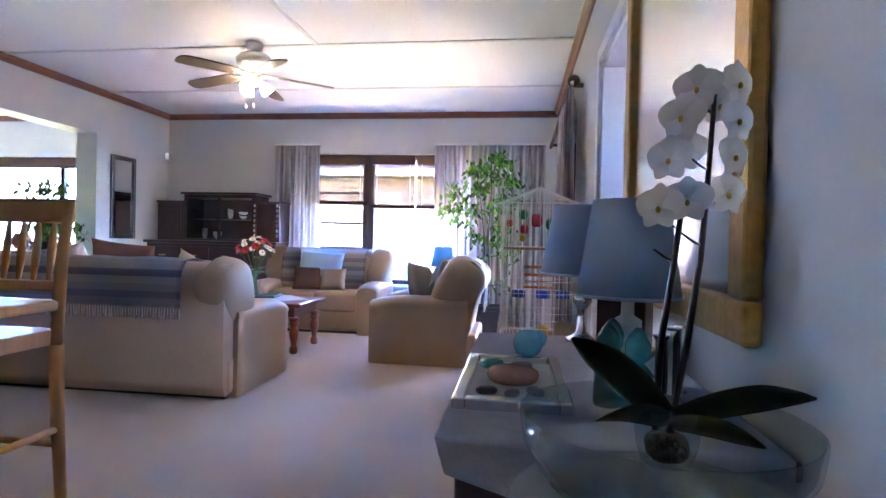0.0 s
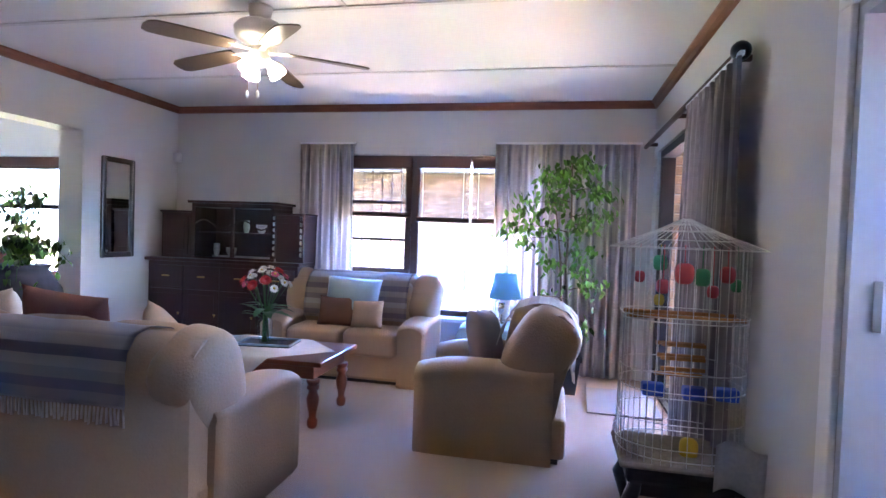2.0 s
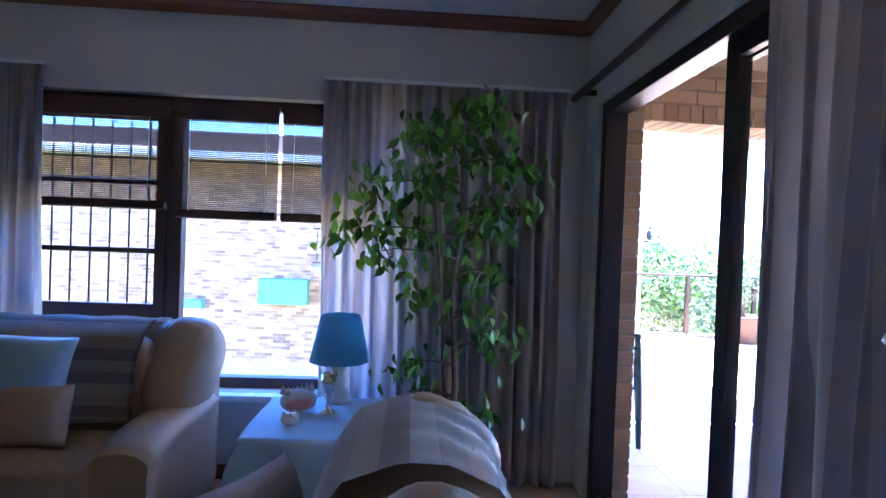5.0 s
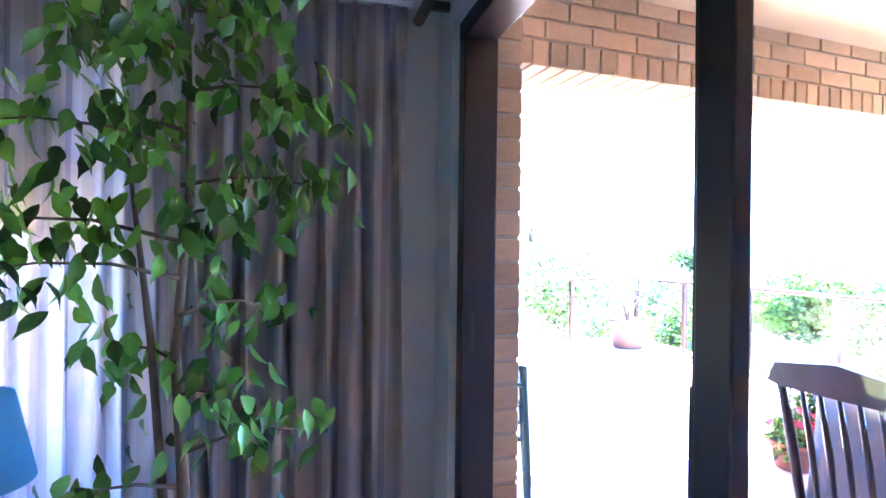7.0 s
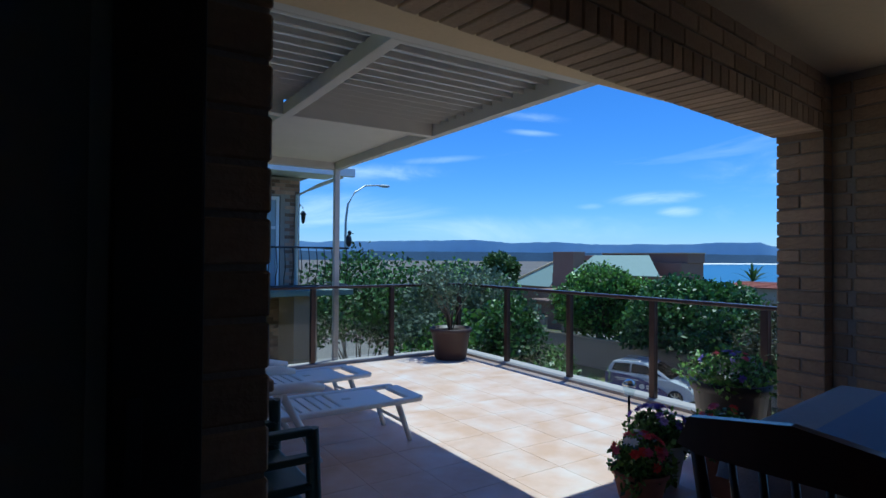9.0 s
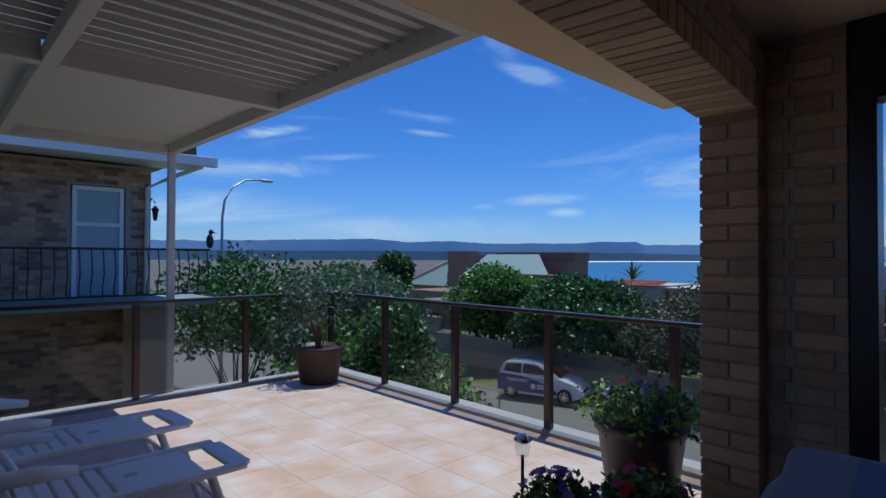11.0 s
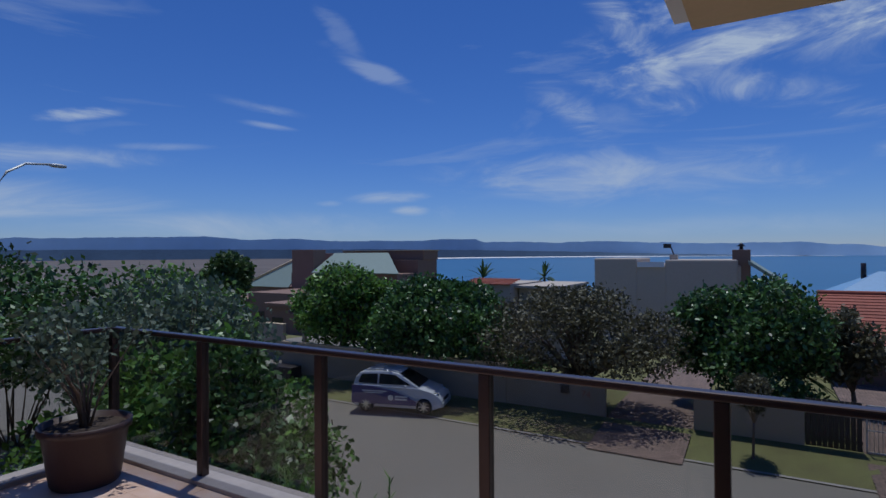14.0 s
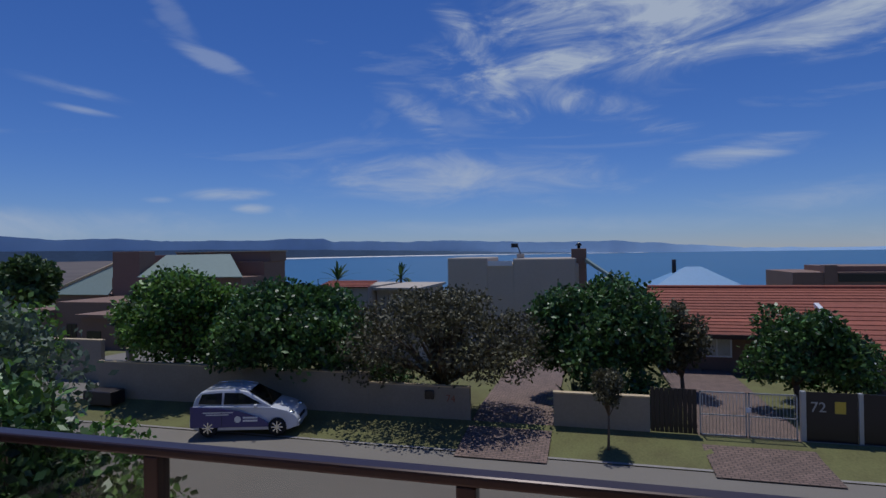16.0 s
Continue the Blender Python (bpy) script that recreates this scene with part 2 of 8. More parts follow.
M["dark_frame"] = mat("dark_timber_frame", (0.055, 0.03, 0.022), 0.45, vary=0.2, grain=25, stretch=(1, 1, 0.2))
M["mahogany"] = mat("dark_mahogany", (0.045, 0.014, 0.010), 0.34, vary=0.3, grain=14, stretch=(6, 6, 0.6), coat=0.12)
M["redwood"] = mat("red_stained_wood", (0.24, 0.055, 0.018), 0.28, vary=0.22, grain=12, stretch=(0.6, 6, 6), coat=0.4)
M["pine"] = mat("varnished_pine", (0.47, 0.21, 0.06), 0.6, vary=0.15, grain=14, stretch=(5, 5, 0.5), coat=0.05)
M["black"] = mat("black_lacquer", (0.018, 0.014, 0.016), 0.3, vary=0.2)
M["leather"] = mat("tan_leather", (0.385, 0.255, 0.155), 0.52, vary=0.10, grain=90, blotch=2.2, bump=0.22)
M["seam"] = mat("leather_seam", (0.25, 0.15, 0.085), 0.7)
M["glass"] = glass("window_glass", amount=0.05)
M["rail_glass"] = glass("balustrade_glass", tint=(0.84, 0.84, 0.83), amount=0.06)
M["brick"] = mat("face_brick", (0.42, 0.295, 0.195), 0.88, vary=0.14, grain=55, blotch=9, bump=0.5, random_piece=0.16, hue=0.012)
M["old_brick"] = mat("brown_brick", (0.36, 0.23, 0.16), 0.9, vary=0.2, grain=40, blotch=2, bump=0.4, random_piece=0.35, hue=0.02)
M["mortar"] = mat("mortar", (0.36, 0.31, 0.26), 0.95, vary=0.1, grain=90, bump=0.5)
M["tile"] = glazed_tile()
M["grout"] = mat("grout", (0.66, 0.50, 0.40), 0.9, vary=0.1)
M["alu_white"] = mat("white_powder_coat", (0.58, 0.555, 0.52), 0.45, vary=0.06, grain=8)
M["rail"] = mat("brown_rail", (0.05, 0.028, 0.024), 0.3, 0.3, vary=0.15)
M["soffit"] = mat("cream_soffit", (0.61, 0.47, 0.29), 0.8, vary=0.06)
M["plastic_white"] = mat("white_plastic", (0.80, 0.80, 0.80), 0.4, vary=0.03)
M["plastic_green"] = mat("dark_green_plastic", (0.02, 0.045, 0.035), 0.4, vary=0.1)
M["terracotta"] = mat("terracotta", (0.34, 0.13, 0.075), 0.85, vary=0.2, grain=30, bump=0.15)
M["brown_pot"] = mat("brown_plastic_pot", (0.05, 0.025, 0.02), 0.5, vary=0.15)
M["dark_pot"] = mat("dark_planter", (0.03, 0.022, 0.022), 0.5, vary=0.2)
M["soil"] = mat("soil", (0.05, 0.033, 0.022), 1.0, vary=0.4, grain=80, bump=0.8)
M["bark"] = mat("bark", (0.16, 0.115, 0.08), 0.95, vary=0.3, grain=30, bump=0.5)
M["fig_leaf"] = mat("fig_leaf", (0.13, 0.27, 0.045), 0.38, vary=0.2, random_piece=0.5, through_light=0.4, hue=0.02)
M["leaf"] = mat("tree_leaf", (0.125, 0.225, 0.04), 0.42, vary=0.2, random_piece=0.55, through_light=0.25, hue=0.02)
M["leaf_dark"] = mat("dark_leaf", (0.075, 0.145, 0.035), 0.42, vary=0.2, random_piece=0.55, through_light=0.2, hue=0.02)
M["leaf_grey"] = mat("grey_leaf", (0.11, 0.15, 0.095), 0.6, vary=0.2, random_piece=0.3, through_light=0.2)
M["leaf_olive"] = mat("olive_brown_leaf", (0.11, 0.10, 0.05), 0.6, vary=0.2, random_piece=0.35, through_light=0.2, hue=0.02)
M["leaf_palm"] = mat("palm_leaf", (0.07, 0.12, 0.03), 0.5, vary=0.2, random_piece=0.3, through_light=0.2)
M["grass"] = mat("dry_grass", (0.15, 0.145, 0.055), 1.0, vary=0.35, grain=14, blotch=0.7, bump=0.8, hue=0.03)
M["road"] = mat("worn_asphalt", (0.215, 0.19, 0.16), 0.95, vary=0.14, grain=25, blotch=0.35, bump=0.3)
M["paver"] = mat("clay_paver", (0.23, 0.155, 0.125), 0.9, vary=0.2, grain=30, random_piece=0.15, bump=0.3)
pv_n, pv_l = M["paver"].node_tree.nodes, M["paver"].node_tree.links
pv_pos, pv_map, pv_brick = pv_n.new("ShaderNodeNewGeometry"), pv_n.new("ShaderNodeMapping"), pv_n.new("ShaderNodeTexBrick")
pv_map.inputs["Rotation"].default_value = (0, 0, radians(90))
pv_brick.inputs["Scale"].default_value, pv_brick.inputs["Mortar Size"].default_value = 2.2, 0.03
pv_brick.inputs["Color1"].default_value, pv_brick.inputs["Color2"].default_value, pv_brick.inputs["Mortar"].default_value = (0.27, 0.18, 0.145, 1), (0.19, 0.13, 0.105, 1), (0.08, 0.06, 0.05, 1)
pv_l.new(pv_pos.outputs["Position"], pv_map.inputs[0]), pv_l.new(pv_map.outputs[0], pv_brick.inputs["Vector"])
pv_l.new(pv_brick.outputs["Color"], next(x for x in pv_n if x.type == "HUE_SAT").inputs["Color"])
M["garden_wall"] = mat("beige_plaster", (0.34, 0.28, 0.21), 0.9, vary=0.14, grain=12, blotch=0.8, bump=0.2)
M["land"] = mat("far_land", (0.135, 0.11, 0.095), 1.0, vary=0.4, grain=0.02, blotch=0.004)
M["sea"] = mat("sea", (0.012, 0.10, 0.20), 0.30, vary=0.10, grain=0.02, blotch=0.003)
M["beach"] = mat("pale_sand", (0.78, 0.75, 0.70), 0.9, vary=0.08, grain=0.05, blotch=0.01)
# pale blue of the distance haze is painted into the hills' base colour
M["hills"] = mat("haze_blue_hills", (0.30, 0.44, 0.62), 1.0, vary=0.1, grain=0.01, blotch=0.002)
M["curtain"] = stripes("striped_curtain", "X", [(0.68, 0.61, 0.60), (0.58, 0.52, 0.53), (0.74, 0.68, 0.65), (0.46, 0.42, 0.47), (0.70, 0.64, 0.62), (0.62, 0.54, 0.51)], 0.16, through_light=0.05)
# same cloth along Y, its colours darkened for shade beside the sliding door
M["curtain_y"] = stripes("striped_curtain_side_shaded", "Y", [(0.42, 0.365, 0.36), (0.33, 0.285, 0.295), (0.46, 0.40, 0.39), (0.27, 0.235, 0.25)], 0.12, through_light=0.1)
M["blind"] = mat("bamboo_blind", (0.09, 0.042, 0.03), 0.7, vary=0.35, grain=30, stretch=(0.2, 1, 6), through_light=0.12)
M["blue_shade"] = mat("pale_blue_shade", (0.44, 0.56, 0.74), 0.85, vary=0.05, grain=160, bump=0.15, through_light=0.35)
M["teal_shade"] = mat("turquoise_shade", (0.22, 0.52, 0.66), 0.85, vary=0.05, grain=160, bump=0.15, through_light=0.5)
M["gold"] = mat("gilt_frame", (0.42, 0.24, 0.07), 0.35, 0.7, vary=0.3, grain=40, bump=0.2)
M["mirror"] = mat("mirror", (0.85, 0.87, 0.88), 0.015, 1.0, vary=0.0)
M["silver"] = mat("silver", (0.72, 0.72, 0.70), 0.18, 1.0, vary=0.05)
M["wire"] = mat("white_wire", (0.72, 0.70, 0.66), 0.4, vary=0.15)
M["brass"] = mat("brass", (0.45, 0.30, 0.10), 0.3, 0.9, vary=0.1)
M["fan_body"] = mat("fan_housing", (0.62, 0.58, 0.53), 0.35, vary=0.05)
M["fan_blade"] = mat("fan_blade", (0.12, 0.085, 0.06), 0.4, vary=0.2, grain=14, stretch=(4, 4, 1))
M["bulb"] = glow("lit_lamp_glass", (1.0, 0.84, 0.60), 0.46)
M["ceramic"] = mat("grey_ceramic", (0.55, 0.54, 0.50), 0.35, vary=0.2, grain=18, bump=0.4)
M["blue_cloth"] = mat("blue_grey_tablecloth", (0.34, 0.45, 0.55), 0.9, vary=0.12, grain=160, bump=0.3, sheen=0.2)
M["pink"] = mat("pink_shell", (0.75, 0.36, 0.28), 0.35, vary=0.2)
M["shell"] = mat("cream_shell", (0.70, 0.62, 0.52), 0.5, vary=0.2, bump=0.4)


# ---- mesh helpers ----
def box(bm, x0, y0, z0, x1, y1, z1, bevel=0.0, seg=2):
    vs = [bm.verts.new(p) for p in ((x0, y0, z0), (x1, y0, z0), (x1, y1, z0), (x0, y1, z0), (x0, y0, z1), (x1, y0, z1), (x1, y1, z1), (x0, y1, z1))]
    fs = [bm.faces.new([vs[i] for i in q]) for q in ((3, 2, 1, 0), (4, 5, 6, 7), (0, 1, 5, 4), (1, 2, 6, 5), (2, 3, 7, 6), (3, 0, 4, 7))]
    if bevel:
        es = list({e for f in fs for e in f.edges})
        bmesh.ops.bevel(bm, geom=es, offset=bevel, segments=seg, affect="EDGES", profile=0.5)
    return bm


def boxes(*rows, bevel=0.0):
    bm = bmesh.new()
    for r in rows:
        box(bm, *r, bevel=bevel)
    return bm


def ring(bm, c, u, v, r, n):
    return [bm.verts.new(c + u * (r * math.cos(2 * math.pi * i / n)) + v * (r * math.sin(2 * math.pi * i / n))) for i in range(n)]


def tube(bm, pts, radii, n=8, caps=True):
    """A round bar through the points, with its own radius at each."""
    pts = [Vector(p) for p in pts]
    if not isinstance(radii, (list, tuple)):
        radii = [radii] * len(pts)
    rings = []
    for i, p in enumerate(pts):
        d = (pts[min(i + 1, len(pts) - 1)] - pts[max(i - 1, 0)]).normalized()
        u = d.cross(Vector((0, 0, 1)) if abs(d.z) < 0.9 else Vector((1, 0, 0))).normalized()
        rings.append(ring(bm, p, u, d.cross(u), radii[i], n))
    for a, b in zip(rings, rings[1:]):
        for i in range(n):
            bm.faces.new((a[i], a[(i + 1) % n], b[(i + 1) % n], b[i])).smooth = True
    if caps:
        bm.faces.new(rings[0][::-1]), bm.faces.new(rings[-1])
    return bm


def lathe(bm, prof, n=20, at=(0, 0, 0), smooth=True):
    """Turned shape: (radius, height) from the bottom up."""
    rings = [[bm.verts.new((at[0] + max(r, 1e-4) * math.cos(2 * math.pi * i / n), at[1] + max(r, 1e-4) * math.sin(2 * math.pi * i / n), at[2] + z)) for i in range(n)] for r, z in prof]
    for a, b in zip(rings, rings[1:]):
        for i in range(n):
            bm.faces.new((a[i], a[(i + 1) % n], b[(i + 1) % n], b[i])).smooth = smooth
    bm.faces.new(rings[0][::-1]), bm.faces.new(rings[-1])
    return bm


def puff(bm, c, h, e=0.45, n=20, k=12, turn=None):
    """A stuffed cushion shape: half sizes h about c; small e is boxy, 1 is round."""
    def pw(v):
        return math.copysign(abs(v) ** e, v)
    rows = []
    for j in range(1, k):
        a = -math.pi / 2 + math.pi * j / k
        rows.append([Vector((h[0] * pw(math.cos(a)) * pw(math.cos(2 * math.pi * i / n)), h[1] * pw(math.cos(a)) * pw(math.sin(2 * math.pi * i / n)), h[2] * pw(math.sin(a)))) for i in range(n)])
    turn = turn or Matrix.Identity(3)
    vs = [[bm.verts.new(turn @ p + Vector(c)) for p in r] for r in rows]
    for a, b in zip(vs, vs[1:]):
        for i in range(n):
            bm.faces.new((a[i], a[(i + 1) % n], b[(i + 1) % n], b[i])).smooth = True
    bm.faces.new(vs[0][::-1]).smooth = True
    bm.faces.new(vs[-1]).smooth = True
    return bm


def prism(bm, outline, a, b, axis="x", smooth=False):
    """An outline of two coordinates pushed from a to b along an axis."""
    def p(q, s):
        return {"x": (s, q[0], q[1]), "y": (q[0], s, q[1]), "z": (q[0], q[1], s)}[axis]
    va, vb = [bm.verts.new(p(q, a)) for q in outline], [bm.verts.new(p(q, b)) for q in outline]
    k = len(outline)
    fs = [bm.faces.new((va[i], va[(i + 1) % k], vb[(i + 1) % k], vb[i])) for i in range(k)]
    for f in fs:
        f.smooth = smooth
    fs += [bm.faces.new(va[::-1]), bm.faces.new(vb)]
    bmesh.ops.recalc_face_normals(bm, faces=fs)
    return bm


def grid(bm, nu, nv, fn, thick=0.0):
    """A sheet of points fn(u, v), u and v from 0 to 1."""
    vs = [[bm.verts.new(fn(i / nu, j / nv)) for i in range(nu + 1)] for j in range(nv + 1)]
    fs = []
    for j in range(nv):
        for i in range(nu):
            f = bm.faces.new((vs[j][i], vs[j][i + 1], vs[j + 1][i + 1], vs[j + 1][i]))
            f.smooth = True
            fs.append(f)
    if thick:
        bmesh.ops.solidify(bm, geom=fs, thickness=thick)
    return bm


def part(name, bm, material, parent=None, label=""):
    me = bpy.data.meshes.new(name)
    bm.to_mesh(me)
    bm.free()
    me.materials.append(material)
    ob = new(name, me)
    if parent is not None:
        ob.parent = parent
    if label:
        ob["label"] = label
    return ob


def thing(name, at, label, category, group="", turn=0.0, kind=""):
    ob = new(name)
    ob.empty_display_size = 0.1
    ob.matrix_basis = pose(*at, 0, 0, turn)
    return tagged(ob, label, category, group, kind)


def struct(name, bm, material, label, category):
    return tagged(part(name, bm, material), label, category, kind="structure")


def shared(name, me, parent, at, scale=(1, 1, 1), turn=0.0):
    """One more piece on a mesh that alike pieces share."""
    ob = bpy.data.objects.new(name, me)
    scene.collection.objects.link(ob)
    ob.parent = parent
    ob.location, ob.scale, ob.rotation_euler = at, scale, (0, 0, turn)
    return ob


def mesh_of(bm, name, material):
    me = bpy.data.meshes.new(name)
    bm.to_mesh(me)
    bm.free()
    me.materials.append(material)
    return me


# ---- the room ----
XL, XR, YF, YB, H = -4.70, 0.30, 6.85, -1.6, 2.60
struct("floor", boxes((XL - 4.6, YB - 0.25, -0.30, 0.56, YF + 0.25, 0.0)), M["carpet"], "beige wall-to-wall carpet on the living room floor", "carpet")
struct("wall_north", boxes(
    (XL - 0.25, YF, 0, -2.95, YF + 0.25, H), (-2.95, YF, 0, -0.75, YF + 0.25, 0.48), (-2.95, YF, 2.10, -0.75, YF + 0.25, H), (-0.75, YF, 0, 0.555, 6.97, H)),
    M["wall"], "off-white painted plaster wall with a wide window", "wall")
struct("wall_east", boxes(
    (XR, YB, 0, 0.55, 2.52, H), (XR, 2.52, 2.03, 0.55, 3.30, H), (XR, 3.30, 0, 0.55, 4.66, H), (XR, 4.66, 2.115, 0.44, 6.665, H), (XR, 6.665, 0, 0.44, YF, H)),
    M["wall"], "off-white painted wall with a doorway and sliding door", "wall")
struct("wall_west", boxes(
    (XL - 0.25, 5.60, 0, XL, YF, H), (XL - 0.25, 1.2, 2.12, XL, 5.60, H), (XL - 0.25, YB, 0, XL, 1.2, H)),
    M["wall"], "off-white painted wall with a wide opening", "wall")
struct("wall_south", boxes((XL - 0.25, YB - 0.25, 0, 0.55, YB, H)), M["wall"], "plain off-white wall behind the room", "wall")
struct("ceiling", boxes((XL - 0.25, YB - 0.25, H, 0.55, YF + 0.25, H + 0.06)), M["ceiling"], "white ceiling of flat boards", "ceiling")
struct("roof_over_house", boxes((XL - 4.9, YB - 0.5, H + 0.10, 0.6, YF + 0.5, H + 0.25)), M["mortar"], "flat roof slab over the rooms", "roof")
bm = bmesh.new()
for y in (4.46, 5.73, 3.2, 1.95, 0.7, -0.55):
    box(bm, XL + 0.03, y - 0.018, H - 0.008, XR - 0.03, y + 0.018, H - 0.001)
box(bm, -1.80 - 0.018, YB + 0.03, H - 0.0075, -1.80 + 0.018, 4.44, H - 0.0005)
struct("ceiling_joint", bm, M["joint"], "flat cover strips between the ceiling boards", "trim")
bm = bmesh.new()
prof = [(0, 0), (0.055, 0), (0.055, -0.012), (0.03, -0.03), (0.018, -0.06), (0, -0.065)]
prism(bm, [(YF - a, H + b) for a, b in prof], XL, XR, "x")
prism(bm, [(XR - a, H + b) for a, b in prof], YB, YF, "y")
prism(bm, [(XL + a, H + b) for a, b in prof], YB, YF, "y")
struct("cornice", bm, M["cornice"], "stained wooden cornice round the ceiling", "cornice")
bm = boxes((XL, YF - 0.015, 0, -0.9, YF, 0.08), (XL, 5.62, 0, XL + 0.015, YF - 0.016, 0.08), (XR - 0.015, 3.40, 0, XR, 4.25, 0.08), (XR - 0.015, YB, 0, XR, 2.42, 0.08))
struct("baseboard", bm, M["cornice"], "low stained wooden skirting board", "skirting")

# ---- window in the north wall ----
win = tagged(new("window_1"), "dark timber window with a fixed pane and a barred casement", "window", kind="structure")
part("window_frame", boxes((-2.95, 6.93, 2.04, -0.75, 7.0, 2.10), (-2.95, 6.93, 0.48, -0.75, 7.0, 0.54), (-2.95, 6.93, 0.54, -2.89, 7.0, 2.04), (-0.81, 6.93, 0.54, -0.75, 7.0, 2.04), (-2.03, 6.93, 0.54, -1.95, 7.0, 2.04), bevel=0.006), M["dark_frame"], win)
part("casement", boxes((-2.87, 6.915, 0.86, -2.03, 6.95, 0.94), (-2.87, 6.915, 1.96, -2.03, 6.95, 2.03), (-2.87, 6.915, 0.94, -2.81, 6.95, 1.96), (-2.09, 6.915, 0.94, -2.03, 6.95, 1.96), (-2.81, 6.92, 1.22, -2.09, 6.945, 1.25), (-2.81, 6.92, 1.60, -2.09, 6.945, 1.63), bevel=0.004), M["dark_frame"], win)
bm = bmesh.new()
for i in range(7):
    tube(bm, [(-2.78 + i * 0.105, 6.97, 0.55), (-2.78 + i * 0.105, 6.97, 2.03)], 0.006, 6)
part("burglar_bars", bm, M["black"], win, "thin black burglar bars")
for a, b in ((-2.89, -2.03), (-1.95, -0.81)):
    p = part("pane", boxes((a, 6.963, 0.54, b, 6.967, 2.04)), M["glass"], win)
    p.visible_shadow = False
part("window_sill", boxes((-2.95, 6.78, 0.44, -0.75, 6.93, 0.478), bevel=0.008), M["white"], win, "white painted sill")


def blind(x0, x1, z0, z1, name="bamboo_blind", y=6.895):
    b = thing(name, (0, 0, 0), "dark brown bamboo slat blind half lowered", "blind", "bamboo blinds in the window")
    bm = bmesh.new()
    n = int((z1 - 0.09 - z0) / 0.0105)
    for i in range(n):
        z = z0 + (z1 - 0.09 - z0) * i / n
        box(bm, x0, y - 0.002, z, x1, y + 0.002, z + 0.0086)
    part("slats", bm, M["blind"], b)
    part("roll", boxes((x0, y - 0.022, z0 - 0.035, x1, y + 0.02, z0 + 0.012), bevel=0.012), M["blind"], b)
    part("headrail", boxes((x0, y - 0.025, z1 - 0.10, x1, y + 0.015, z1), bevel=0.004), M["blind"], b)
    for x in (x0 + 0.12 * (x1 - x0), x1 - 0.12 * (x1 - x0)):
        part("cord", tube(bmesh.new(), [(x, y - 0.006, z1 - 0.05), (x, y - 0.006, z0)], 0.002, 5), M["wire"], b)
    return b


blind(-2.86, -2.02, 1.50, 2.07)
blind(-1.97, -1.42, 1.46, 2.07)
blind(-1.40, -0.86, 1.46, 2.07)


def curtain(name, p0, p1, z0, z1, folds, depth, material, label, gather=0.75):
    """Pleated cloth hung from p0 to p1 in plan."""
    c = thing(name, (0, 0, 0), label, "curtain")
    p0, p1 = Vector((*p0, 0)), Vector((*p1, 0))
    d = p1 - p0
    nrm = Vector((-d.y, d.x, 0)).normalized()
    rnd = random.Random(len(label) + int(folds))
    ph = [rnd.uniform(-0.5, 0.5) for _ in range(folds + 2)]
    am = [rnd.uniform(0.65, 1.2) for _ in range(folds + 2)]

    def fn(u, v):
        k = min(int(u * folds), folds - 1)
        f = u * folds - k
        ampl = (am[k] * (1 - f) + am[k + 1] * f) * depth * (0.55 + 0.45 * (1 - v))
        w = math.sin(2 * math.pi * u * folds + (ph[k] * (1 - f) + ph[k + 1] * f) * (1 - v))
        w = math.copysign(abs(w) ** 0.8, w)
        z = z0 + (z1 - z0) * v
        if v > 0.955:
            w = w * 0.6 + 0.5 * math.sin(2 * math.pi * u * folds * 3)
        q = p0 + d * u + nrm * (w * ampl) + d.normalized() * (0.012 * math.sin(u * folds * 4 + v * 5))
        return (q.x, q.y, z)
    bm = bmesh.new()
    grid(bm, folds * 12, 22, fn, 0.003)
    part("cloth", bm, material, c)
    bm = boxes((min(p0.x, p1.x) - 0.01, min(p0.y, p1.y) - 0.015, z1 + 0.001, max(p0.x, p1.x) + 0.01, max(p0.y, p1.y) + 0.015, z1 + 0.02))
    part("track", bm, M["white"], c)
    return c


curtain("curtain", (-3.18, 6.77), (-2.60, 6.77), 0.02, 2.19, 8, 0.045, M["curtain"], "grey striped pleated curtain drawn back beside the window")
curtain("curtain", (-1.15, 6.77), (0.17, 6.77), 0.02, 2.19, 16, 0.042, M["curtain"], "grey striped pleated curtain hanging behind the fig tree")
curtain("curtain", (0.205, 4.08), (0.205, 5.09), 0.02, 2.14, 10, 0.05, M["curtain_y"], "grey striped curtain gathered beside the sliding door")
rod = thing("curtain_rod", (0, 0, 0), "dark wooden curtain pole with ball ends above the sliding door", "curtain rod")
part("pole", tube(bmesh.new(), [(0.22, 4.18, 2.18), (0.22, 6.84, 2.18)], 0.02, 12), M["dark_frame"], rod)
bm = bmesh.new()
puff(bm, (0.22, 4.14, 2.18), (0.045, 0.045, 0.045), 1.0, 16, 10)
part("finial", bm, M["black"], rod)
for y in (4.25, 5.5, 6.7):
    part("bracket", boxes((0.21, y - 0.012, 2.165, 0.30, y + 0.012, 2.195), bevel=0.004), M["dark_frame"], rod)

